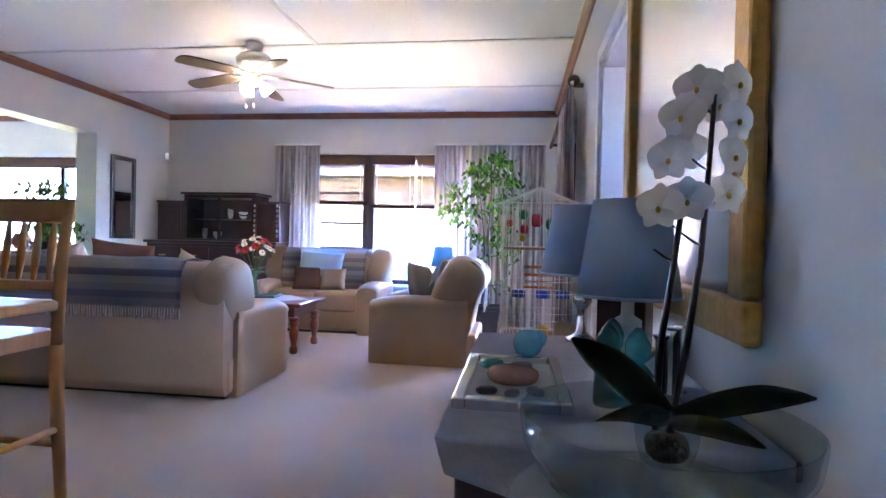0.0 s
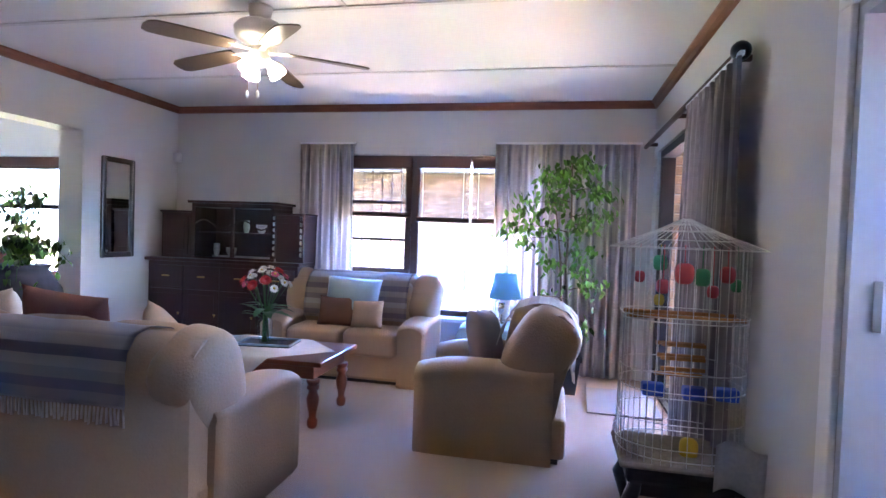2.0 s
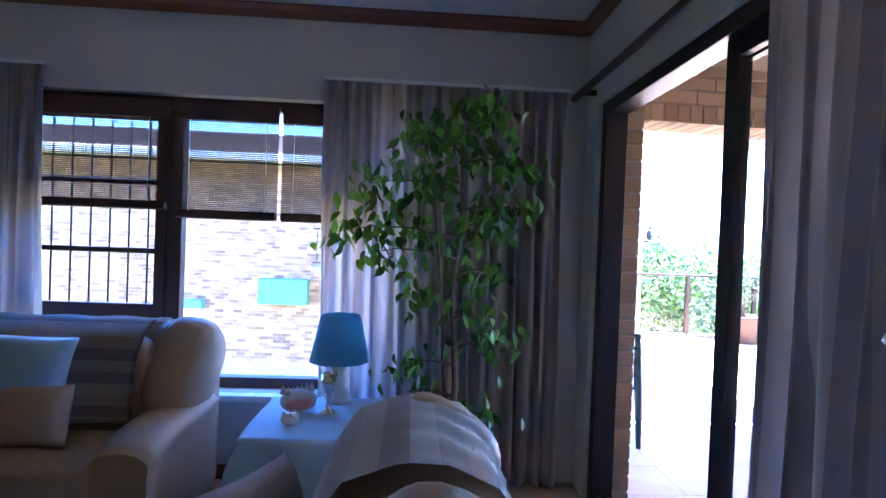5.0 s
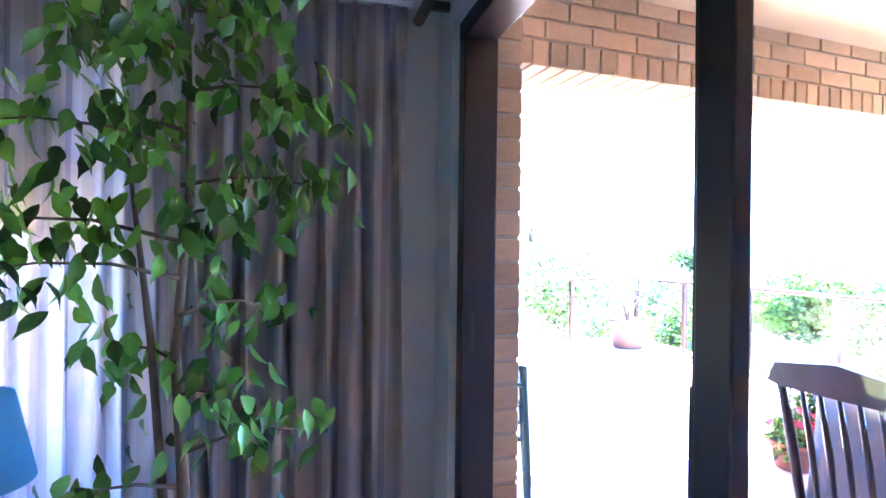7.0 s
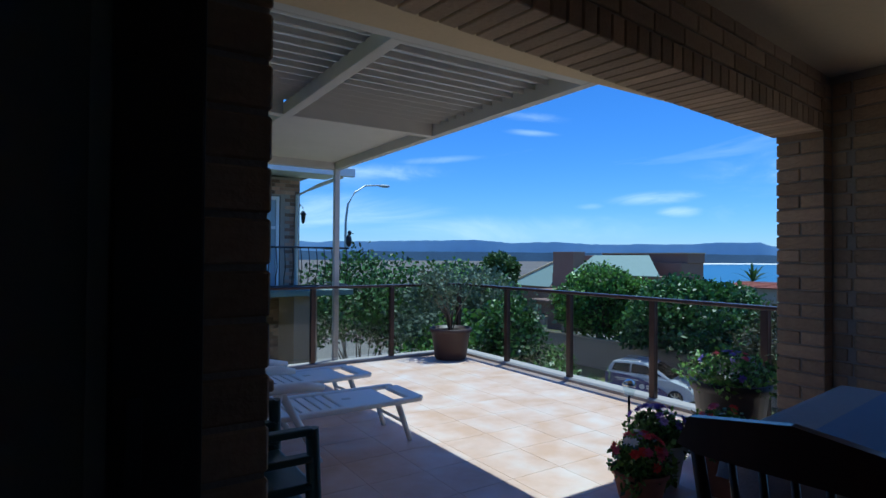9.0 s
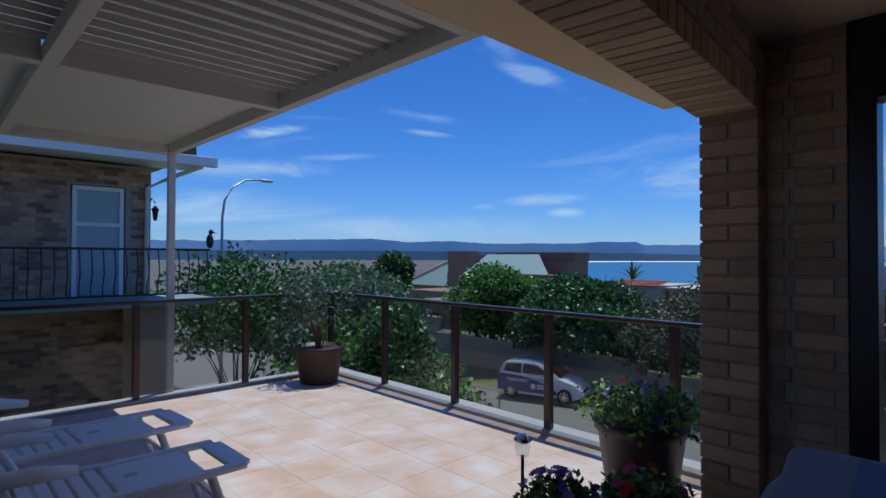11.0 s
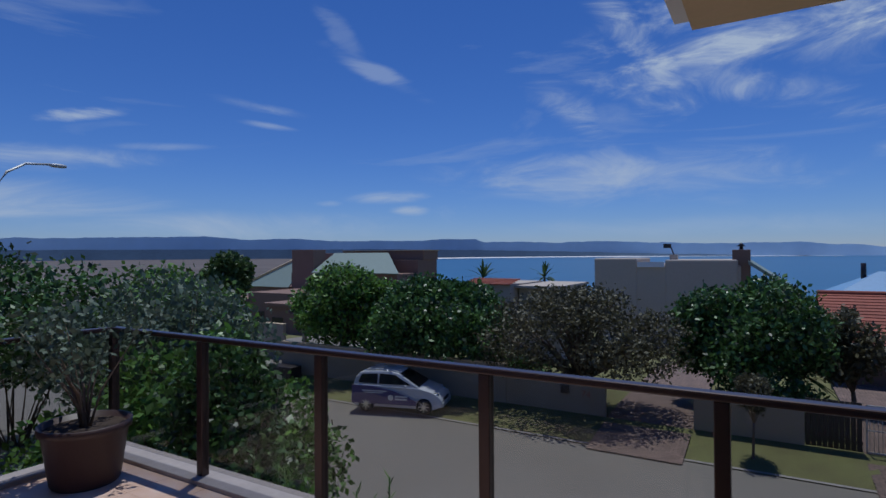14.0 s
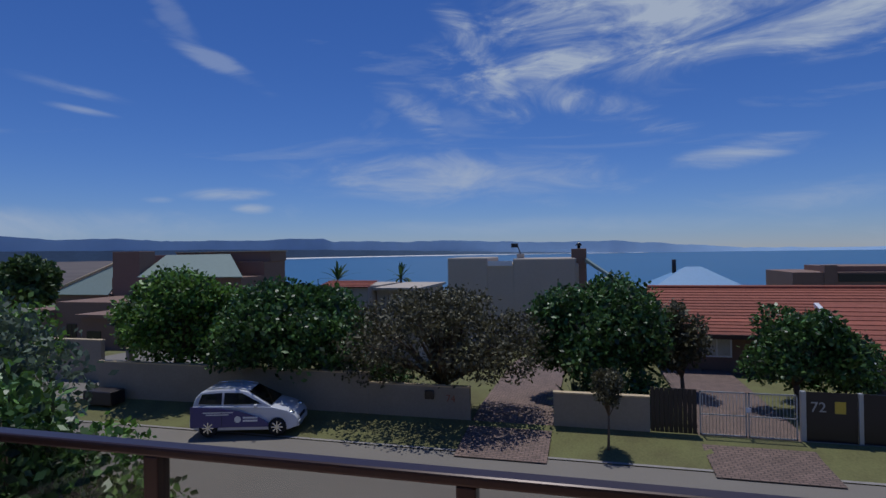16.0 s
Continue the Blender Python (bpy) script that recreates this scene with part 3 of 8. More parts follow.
# ---- sliding door ----
sd = tagged(new("door_1"), "dark bronze aluminium sliding glass door, half open", "sliding door", kind="structure")
part("frame", boxes((0.325, 4.28, 2.05, 0.442, 6.665, 2.115), (0.325, 6.60, 0.0, 0.442, 6.663, 2.05), (0.325, 4.28, 0.0, 0.442, 4.34, 2.05), bevel=0.005), M["dark_alu"], sd)
part("track", boxes((0.32, 4.34, 0.001, 0.50, 6.60, 0.022), (0.365, 4.34, 0.022, 0.375, 6.60, 0.035), (0.415, 4.34, 0.022, 0.425, 6.60, 0.035)), M["dark_alu"], sd)
for x0, x1, ya, yb, ye, w in ((0.354, 0.386, 4.345, 4.42, 5.545, 0.072), (0.401, 0.433, 4.345, 4.50, 5.608, 0.085)):
    slid = part("sliding_panel", boxes((x0, ye - w, 0.036, x1, ye, 2.05), (x0, ya, 0.036, x1, yb, 2.05), (x0, yb, 0.036, x1, ye - w, 0.12), (x0, yb, 1.98, x1, ye - w, 2.05), bevel=0.004), M["dark_alu"], sd)
    p = part("pane", boxes((x0 + 0.014, yb, 0.12, x0 + 0.018, ye - w, 1.98)), M["glass"], slid)
    p.visible_shadow = False
part("handle", boxes((0.408, 5.608, 0.80, 0.428, 5.624, 1.14), bevel=0.006), M["black"], slid)
part("latch_plate", boxes((0.345, 6.593, 1.02, 0.365, 6.599, 1.14), bevel=0.002), M["black"], sd)

# ---- doorway to the passage ----
d2 = tagged(new("door_2"), "white painted doorway with an architrave, standing open", "doorway", kind="structure")
part("architrave", boxes((0.278, 3.30, 0, 0.30, 3.385, 2.045), (0.278, 2.435, 0, 0.30, 2.52, 2.045), (0.278, 2.435, 2.045, 0.30, 3.385, 2.12), bevel=0.006), M["white"], d2)
part("lining", boxes((0.30, 3.27, 0, 0.55, 3.30, 2.0), (0.30, 2.52, 0, 0.55, 2.55, 2.0), (0.30, 2.52, 2.0, 0.55, 3.30, 2.03)), M["white"], d2)
part("strike_plate", boxes((0.36, 3.263, 1.07, 0.385, 3.27, 1.22), bevel=0.002), M["silver"], d2)
# end wall has an unseen high gap, added to let sky light into the passage
struct("passage_wall", boxes((0.55, 3.40, -0.3, 2.2, 3.52, H), (2.2, 1.2, -0.3, 2.32, 3.52, 1.62), (2.2, 1.2, 2.02, 2.32, 3.52, H), (2.2, 1.2, 1.62, 2.32, 2.52, 2.02), (2.2, 3.12, 1.62, 2.32, 3.52, 2.02), (0.55, 1.08, -0.3, 2.32, 1.2, H)), M["white"], "pale painted passage walls beyond the doorway", "wall")
struct("passage_floor", boxes((0.56, 1.2, -0.05, 2.2, 3.4, 0.0)), M["carpet"], "carpeted passage floor", "carpet")
struct("passage_ceiling", boxes((0.55, 1.08, H, 2.32, 3.52, H + 0.06)), M["ceiling"], "white passage ceiling", "ceiling")
sw = thing("light_switch", (0, 0, 0), "white plastic light switch plate on the passage wall", "light switch")
part("plate", boxes((0.80, 3.390, 1.31, 0.87, 3.40, 1.42), bevel=0.003), M["plastic_white"], sw)
part("rocker", boxes((0.822, 3.384, 1.345, 0.848, 3.390, 1.385), bevel=0.002), M["plastic_white"], sw)

# ---- room beyond the west opening ----
struct("wall_sunroom", boxes(
    (XL - 4.85, YB, 0, XL - 4.6, YF + 0.25, H), (XL - 4.6, YF, 0, XL - 3.9, YF + 0.25, H), (XL - 3.9, YF, 0, XL - 0.45, YF + 0.25, 0.55), (XL - 3.9, YF, 2.06, XL - 0.45, YF + 0.25, H), (XL - 0.45, YF, 0, XL - 0.25, YF + 0.25, H),
    (XL - 4.85, YB - 0.25, 0, XL - 0.25, YB, H)), M["wall"], "cream painted walls of the adjoining dining room", "wall")
struct("ceiling_sunroom", boxes((XL - 4.85, YB - 0.25, H, XL - 0.25, YF + 0.25, H + 0.06)), M["ceiling"], "white ceiling of the adjoining room", "ceiling")
bm = bmesh.new()
prism(bm, [(YF - a, H + b) for a, b in prof], XL - 4.6, XL - 0.25, "x")
struct("cornice_sunroom", bm, M["cornice"], "stained wooden cornice in the adjoining room", "cornice")
w2 = tagged(new("window_2"), "wide dark-framed window in the adjoining room", "window", kind="structure")
a, b = XL - 3.9, XL - 0.45
part("window_frame", boxes((a, 6.93, 2.0, b, 7.0, 2.06), (a, 6.93, 0.55, b, 7.0, 0.61), (a, 6.93, 0.61, a + 0.06, 7.0, 2.0), (b - 0.06, 6.93, 0.61, b, 7.0, 2.0), (a + 1.1, 6.93, 0.61, a + 1.16, 7.0, 2.0), (a + 2.25, 6.93, 0.61, a + 2.31, 7.0, 2.0), (a + 0.06, 6.935, 1.44, b - 0.06, 6.995, 1.50), bevel=0.005), M["dark_frame"], w2)
p = part("pane", boxes((a + 0.06, 6.963, 0.61, b - 0.06, 6.967, 2.0)), M["glass"], w2)
p.visible_shadow = False
part("window_sill", boxes((a, 6.78, 0.515, b, 6.93, 0.548), bevel=0.006), M["white"], w2)
blind(a + 0.1, b - 0.1, 1.94, 2.05)

# ---- verandah and deck ----
ZD = -0.05
struct("deck_slab", boxes((0.45, 3.5, -0.35, 5.10, 12.62, ZD - 0.0018), (-1.2, 7.1, -0.35, 0.44, 12.62, ZD - 0.0018)), M["grout"], "concrete deck slab under the tiles", "deck")
struct("deck_kerb", boxes((4.86, 3.62, ZD - 0.012, 5.10, 12.62, -0.02), (-1.2, 12.42, ZD - 0.012, 4.859, 12.62, -0.02), bevel=0.006), mat("pale_kerb_screed", (0.37, 0.32, 0.295), 0.85, vary=0.14, grain=22, blotch=2.5, bump=0.2), "low pale screeded kerb along the deck edge", "kerb")
struct("verandah_wall", boxes((0.55, 3.52, -0.3, 4.33, 3.62, 2.5), (4.06, 3.62, -0.3, 4.33, 5.3, 2.5)), M["mortar"], "shaded brick wall closing the verandah", "wall")
struct("verandah_ceiling", boxes((0.45, 3.5, 2.46, 5.0, 8.2, 2.52)), M["soffit"], "cream painted boarded verandah ceiling and eaves", "ceiling")
struct("verandah_roof", boxes((0.35, 3.4, 2.53, 5.08, 8.28, 2.70)), M["white"], "white fascia and roof edge over the verandah", "roof")


def brick_run(parent, me_std, length, z0, courses, frame_m, inset=0.0, start=0):
    """Stretcher-bond courses along local x, facing -y, on shared meshes."""
    for c in range(courses):
        x = -0.116 if (c + start) % 2 else 0.0
        while x < length - 0.02:
            a, b = max(x, 0), min(x + 0.222, length)
            if b - a > 0.03:
                o = shared("brick", me_std, parent, (0, 0, 0))
                o.matrix_basis = frame_m @ Matrix.Translation(((a + b) / 2, 0, z0 + c * 0.085)) @ Matrix.Diagonal(((b - a) / 0.222, 1, 1, 1))
            x += 0.232


def brick_mesh(w, d, h):
    bm = bmesh.new()
    box(bm, -w / 2, 0, 0, w / 2, d, h, bevel=0.004, seg=1)
    return mesh_of(bm, "brick", M["brick"])


# ---- louvre roof over the deck ----
lr = thing("louvre_roof", (0, 0, 0), "white aluminium louvre roof on a slim post over the deck", "patio roof")
for nm, r in (("edge_beam", (3.03, 8.20, 2.47, 3.11, 12.66, 2.60)), ("edge_beam", (-0.9, 12.58, 2.47, 3.03, 12.66, 2.60)), ("edge_beam", (-0.9, 8.22, 2.47, 3.03, 8.30, 2.60)), ("rafter", (1.62, 8.30, 2.47, 1.70, 12.58, 2.57)), ("rafter", (-0.5, 8.30, 2.47, -0.42, 12.58, 2.57)), ("cross_beam", (-0.9, 10.16, 2.47, 1.62, 10.24, 2.61)), ("cross_beam", (1.70, 10.16, 2.47, 3.03, 10.24, 2.61))):
    part(nm, boxes(r, bevel=0.006), M["alu_white"], lr)
bm = bmesh.new()
prism(bm, [(0.0, -0.026), (0.004, -0.026), (0.006, 0.000), (0.14, 0.017), (0.14, 0.020), (0.004, 0.004), (0.0, 0.014)], -0.9, 3.03, "x")
lou = mesh_of(bm, "louvre", M["alu_white"])
y = 8.36
while y < 10.14:
    shared("louvre", lou, lr, (0, y, 2.58))
    y += 0.128
part("roof_panel", boxes((-0.9, 10.24, 2.565, 3.03, 12.58, 2.59)), M["alu_white"], lr, "smooth closed roof panel")
part("post", boxes((3.035, 12.585, ZD, 3.105, 12.655, 2.47), bevel=0.006), M["alu_white"], lr)

# ---- glass balustrade ----
bal = thing("balustrade", (0, 0, 0), "brown metal balustrade with smoked glass panels round the deck", "railing")
RX, RY, RZ = 4.955, 12.50, 0.955
ypos = [12.50, 11.38, 10.265, 9.16, 8.10, 7.0, 5.9, 4.8]
xpos = [4.955 - 1.118 * i for i in range(0, 6)]
part("top_rail", boxes((RX - 0.035, 3.62, RZ - 0.035, RX + 0.035, RY + 0.035, RZ), bevel=0.01), M["rail"], bal)
part("top_rail", boxes((-1.2, RY - 0.035, RZ - 0.035, RX - 0.036, RY + 0.035, RZ), bevel=0.01), M["rail"], bal)
for y in ypos:
    part("post", boxes((RX - 0.03, y - 0.03, -0.02, RX + 0.03, y + 0.03, RZ - 0.035), bevel=0.005), M["rail"], bal)
for x in xpos[1:]:
    part("post", boxes((x - 0.03, RY - 0.03, -0.02, x + 0.03, RY + 0.03, RZ - 0.035), bevel=0.005), M["rail"], bal)
for a, b in list(zip(ypos[1:] + [3.62], ypos)):
    part("panel", boxes((RX - 0.003, a + 0.03, 0.03, RX + 0.003, b - 0.03, RZ - 0.036)), M["rail_glass"], bal)
for a, b in zip(xpos[1:], xpos):
    part("panel", boxes((a + 0.03, RY - 0.003, 0.03, b - 0.03, RY + 0.003, RZ - 0.036)), M["rail_glass"], bal)


# ---- land, sea and distance ----
def lerp_row(v, row):
    for (a, p), (b, q) in zip(row, row[1:]):
        if v <= b:
            return p + (q - p) * max(0, (v - a)) / (b - a)
    return row[-1][1]


def ground_z(x, y):
    z = lerp_row(x, [(-50, -2.6), (5, -3.0), (9, -3.9), (15, -4.60), (19.7, -4.55), (21, -4.45), (22, -4.17), (32, -4.3), (60, -7.5), (200, -16), (420, -27), (520, -31)])
    z -= 0.012 * max(0, y - 25) if x < 60 else 0
    return z


SEA = -28.0


def far_shore(a):
    return lerp_row(a, [(-60, 6000), (-8, 6000), (-6, 4830), (10, 4600), (20, 4350), (28, 3900), (35, 3200), (38, 2200), (41, 900), (44, 300), (50, 0)])


bm = bmesh.new()
rad = [0, 3, 6, 9, 12, 15, 18, 21, 24, 28, 33, 40, 50, 65, 85, 120, 170, 240, 330, 420, 520, 700, 1000, 1400, 1900, 2500, 3200, 3900, 4350, 4600, 4800]
AZ = 144


def land_point(r, a):
    x, y = 12 + r * math.cos(a), 12 + r * math.sin(a)
    deg = (math.degrees(a) + 180) % 360 - 180
    if r < 330:
        z = ground_z(x, y) - (0.35 if 5 < x < 19 else 0)
        if deg > 44 or deg < -90:
            z = max(z, -24)
    else:
        z = SEA + 2.5 + 1.5 * noise.noise((x / 300, y / 300, 0)) if r > far_shore(deg) or deg > 50 or deg < -100 else SEA - 4
    if -90 < deg < 44 and 330 <= r < 520 and r < far_shore(deg):
        z = SEA - 4 * (r - 300) / 220
    return (x, y, z)


centre = bm.verts.new((12, 12, ground_z(12, 12)))
rows = [[bm.verts.new(land_point(r, 2 * math.pi * i / AZ)) for i in range(AZ)] for r in rad[1:]]
for i in range(AZ):
    bm.faces.new((centre, rows[0][i], rows[0][(i + 1) % AZ])).smooth = True
for a, b in zip(rows, rows[1:]):
    for i in range(AZ):
        bm.faces.new((a[i], b[i], b[(i + 1) % AZ], a[(i + 1) % AZ])).smooth = True
gr = struct("ground", bm, M["grass"], "dry grassy ground falling away to the bay", "ground")
gr.data.materials.append(M["land"])
for p in gr.data.polygons:
    if (p.center.x - 12) ** 2 + (p.center.y - 12) ** 2 > 120 ** 2:
        p.material_index = 1
bm = bmesh.new()
vs = [bm.verts.new((12 + 4850 * math.cos(2 * math.pi * i / 96), 12 + 4850 * math.sin(2 * math.pi * i / 96), SEA)) for i in range(96)]
bm.faces.new(vs)
struct("sea", bm, M["sea"], "deep blue sea of the bay", "water")
bm = bmesh.new()
k = 60
vi, vo = [], []
for i in range(k + 1):
    d = -7 + 46 * i / k
    r = far_shore(d) + 8 * math.sin(i * 1.7)
    a = math.radians(d)
    vi.append(bm.verts.new((12 + (r - 60) * math.cos(a), 12 + (r - 60) * math.sin(a), SEA + 0.4)))
    vo.append(bm.verts.new((12 + (r + 160) * math.cos(a), 12 + (r + 160) * math.sin(a), SEA + 5.5)))
for i in range(k):
    bm.faces.new((vi[i], vo[i], vo[i + 1], vi[i + 1]))
struct("beach", bm, M["beach"], "pale sandy beach curving round the bay", "beach")
bm = bmesh.new()


def ridge(u, v):
    d = -26 + 176 * u
    a = math.radians(d)
    r = 4780 + 60 * v
    hgt = lerp_row(d, [(-26, 0), (-19, 2), (-13, 14), (-8, 48), (-2, 84), (6, 84), (10, 98), (15, 112), (19, 104), (21, 112), (26.6, 114), (27.0, 140), (31, 144), (33, 128), (38, 134), (41, 126), (46, 152), (50, 140), (54, 168), (60, 158), (70, 140), (150, 110)])
    hgt += 9 * noise.noise((d * 0.55, 3.1, 0)) + 5 * noise.noise((d * 2.1, 1.1, 0))
    return (12 + r * math.cos(a), 12 + r * math.sin(a), SEA - 1 + (max(hgt, 2) + 20) * v)


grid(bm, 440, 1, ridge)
far_hills = struct("hills_backdrop", bm, M["hills"], "low hills across the bay, coloured pale blue for haze", "hills")
bm = bmesh.new()


def plain(u, v):
    d = 2 + 150 * u
    a = math.radians(d)
    hgt = lerp_row(d, [(2, 6), (10, 22), (18, 40), (24, 52), (30, 62), (38, 70), (50, 74), (152, 70)]) + 4 * noise.noise((d * 0.8, 7.7, 0))
    r = 4690 + 40 * v
    return (12 + r * math.cos(a), 12 + r * math.sin(a), SEA - 1 + (hgt + 6) * v)


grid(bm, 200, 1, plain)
# scrub colour is shifted to dark blue to stand for distance haze
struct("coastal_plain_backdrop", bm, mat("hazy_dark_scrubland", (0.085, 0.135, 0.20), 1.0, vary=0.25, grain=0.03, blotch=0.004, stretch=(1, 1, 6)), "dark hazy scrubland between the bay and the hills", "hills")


# ---- living room things ----
M["throw"] = stripes("striped_throw", "Z", [(0.44, 0.38, 0.36), (0.36, 0.31, 0.33), (0.24, 0.22, 0.27), (0.40, 0.35, 0.34), (0.50, 0.44, 0.40), (0.20, 0.18, 0.22)], 0.27)
M["throw_l"] = stripes("striped_throw_pale", "Z", [(0.46, 0.38, 0.32), (0.26, 0.21, 0.22), (0.42, 0.34, 0.29), (0.50, 0.46, 0.44), (0.30, 0.25, 0.25)], 0.24)
M["plaid"] = stripes("pale_plaid", "X", [(0.60, 0.55, 0.50), (0.42, 0.37, 0.36), (0.64, 0.60, 0.56), (0.50, 0.45, 0.42)], 0.26)
M["fringe"] = mat("cream_fringe", (0.62, 0.54, 0.46), 0.95, vary=0.15)
M["blue_cushion"] = mat("pale_blue_silk", (0.27, 0.40, 0.50), 0.45, vary=0.1, grain=120, bump=0.15, sheen=0.3)
M["brown_cushion"] = mat("brown_cushion_cloth", (0.13, 0.065, 0.05), 0.8, vary=0.15, grain=150, bump=0.2)
M["tan_cushion"] = mat("tan_suede", (0.40, 0.265, 0.18), 0.85, vary=0.12, grain=90, bump=0.2)
M["grey_cushion"] = mat("mauve_grey_cushion", (0.30, 0.26, 0.27), 0.8, vary=0.1, grain=150, bump=0.2)
M["rust_cushion"] = mat("rust_brown_cushion", (0.26, 0.10, 0.065), 0.8, vary=0.12, grain=150, bump=0.2)
M["cream_cushion"] = mat("cream_cushion", (0.58, 0.47, 0.36), 0.85, vary=0.1, grain=150, bump=0.2)


def cushion(name, at, size, turn, material, label, thick=0.07):
    """A square scatter cushion with pinched corners."""
    c = thing(name, (0, 0, 0), label, "cushion")
    bm = bmesh.new()
    r = Euler([radians(a) for a in turn]).to_matrix()
    n = 14
    for s in (1, -1):
        vs = []
        for j in range(n + 1):
            row = []
            for i in range(n + 1):
                u, v = i / n * 2 - 1, j / n * 2 - 1
                h = thick * ((1 - u ** 4) * (1 - v ** 4)) ** 0.5
                k = 1 - 0.06 * (1 - abs(u) ** 2) * abs(v) ** 3
                k2 = 1 - 0.06 * (1 - abs(v) ** 2) * abs(u) ** 3
                row.append(bm.verts.new(r @ Vector((u * size[0] / 2 * k2, s * h, v * size[1] / 2 * k)) + Vector(at)))
            vs.append(row)
        for j in range(n):
            for i in range(n):
                q = (vs[j][i], vs[j][i + 1], vs[j + 1][i + 1], vs[j + 1][i])
                bm.faces.new(q if s < 0 else q[::-1]).smooth = True
    bmesh.ops.remove_doubles(bm, verts=bm.verts, dist=0.001)
    part("cover", bm, material, c)
    return c


def arm_part(bm, x0, x1, y0, y1, top, flare=0.04, roll=0.085):
    """A padded arm: upright body, rounded top that swells outwards, drooping towards the front (y0)."""
    prof = []
    w = (x1 - x0) / 2
    for i in range(13):
        a = math.pi * i / 12
        prof.append((math.cos(a) * (w + flare * math.sin(a)), math.sin(a) * roll))
    prof = [(w * 0.94, -top + 0.02), (w * 0.98, -0.25), (w, -0.06)] + prof + [(-w, -0.06), (-w * 0.98, -0.25), (-w * 0.94, -top + 0.02)]
    k = 10
    rings = []
    for j in range(k + 1):
        v = j / k
        y = y0 + (y1 - y0) * v
        drop = -0.05 * max(0, 1 - v * 2.6) ** 2
        fat = 1 - 0.12 * max(0, 1 - v * 6) ** 2
        rings.append([bm.verts.new(((x0 + x1) / 2 + px * fat, y, (top - roll + pz + (drop if pz > -0.07 else 0)))) for px, pz in prof])
    n = len(prof)
    for a, b in zip(rings, rings[1:]):
        for i in range(n):
            bm.faces.new((a[i], a[(i + 1) % n], b[(i + 1) % n], b[i])).smooth = True
    bm.faces.new(rings[0][::-1]), bm.faces.new(rings[-1])
    bmesh.ops.recalc_face_normals(bm, faces=bm.faces)
    return bm


def settee(name, at, turn, width, depth, seats, label, category, back_h=0.88, arm_top=0.56, lean=0.0):
    """Leather seat facing local -y: base, arms, seat and back cushions, rolled wings at the ends of the back."""
    s = thing(name, at, label, category, "leather lounge suite", turn)
    w, aw = width / 2, 0.24
    part("base", boxes((-w + 0.03, 0.05, 0.03, w - 0.03, depth - 0.04, 0.27), bevel=0.03), M["leather"], s)
    part("plinth", boxes((-w + 0.06, 0.09, 0.0, w - 0.06, depth - 0.08, 0.03)), M["black"], s)
    for sx in (-1, 1):
        bm = bmesh.new()
        a, b = sorted((sx * w, sx * (w - aw)))
        arm_part(bm, a, b, 0.0, depth - 0.12, arm_top)
        part("arm", bm, M["leather"], s)
    # back shell, leaning and rounded at the top
    bm = bmesh.new()
    prof = [(depth - 0.03 - lean, 0.03), (depth - 0.005 - lean * 0.9, 0.10), (depth - lean * 0.5, 0.45), (depth, back_h - 0.16), (depth - 0.02, back_h - 0.06), (depth - 0.08, back_h - 0.01), (depth - 0.17, back_h), (depth - 0.26, back_h - 0.04), (depth - 0.31, back_h - 0.14), (depth - 0.30, back_h - 0.26), (depth - 0.27, 0.40), (depth - 0.26, 0.06)]
    prism(bm, prof, -w + 0.035, w - 0.035, "x", True)
    part("back", bm, M["leather"], s)
    for sx in (-1, 1):
        bm = bmesh.new()
        t = Euler((radians(-30), radians(sx * 10), 0)).to_matrix()
        puff(bm, (sx * (w - 0.135), depth - 0.20, back_h - 0.225), (0.145, 0.19, 0.25), 0.62, 28, 16, t)
        part("wing", bm, M["leather"], s, "puffed rolled wing with gathered seam")
    sw = (width - 2 * aw + 0.04) / seats
    for i in range(seats):
        cx = -w + aw - 0.02 + sw * (i + 0.5)
        bm = bmesh.new()
        puff(bm, (cx, depth * 0.40, 0.345), (sw / 2 - 0.004, depth * 0.40, 0.115), 0.32, 28, 14)
        part("seat_cushion", bm, M["leather"], s)
        bm = bmesh.new()
        puff(bm, (cx, depth - 0.30, 0.62), (sw / 2 - 0.003, 0.13, 0.24), 0.42, 24, 14, Euler((radians(-10), 0, 0)).to_matrix())
        part("back_cushion", bm, M["leather"], s)
    return s


# three-seater with its back towards the entrance; the loveseat under the window; the armchair by the sliding door
settee("sofa", (-2.87, 4.24, 0), 180, 1.96, 0.92, 3, "tan leather three-seat sofa with a striped throw over its back", "sofa", 0.86, 0.58)
settee("loveseat", (-2.36, 5.88, 0), 0, 1.50, 0.84, 2, "tan leather two-seat sofa under the window", "sofa", 0.90, 0.56)
settee("armchair", (-1.36, 5.04, 0), -90, 0.86, 0.94, 1, "tan leather armchair with a plaid over its back", "armchair", 0.875, 0.57, 0.15)


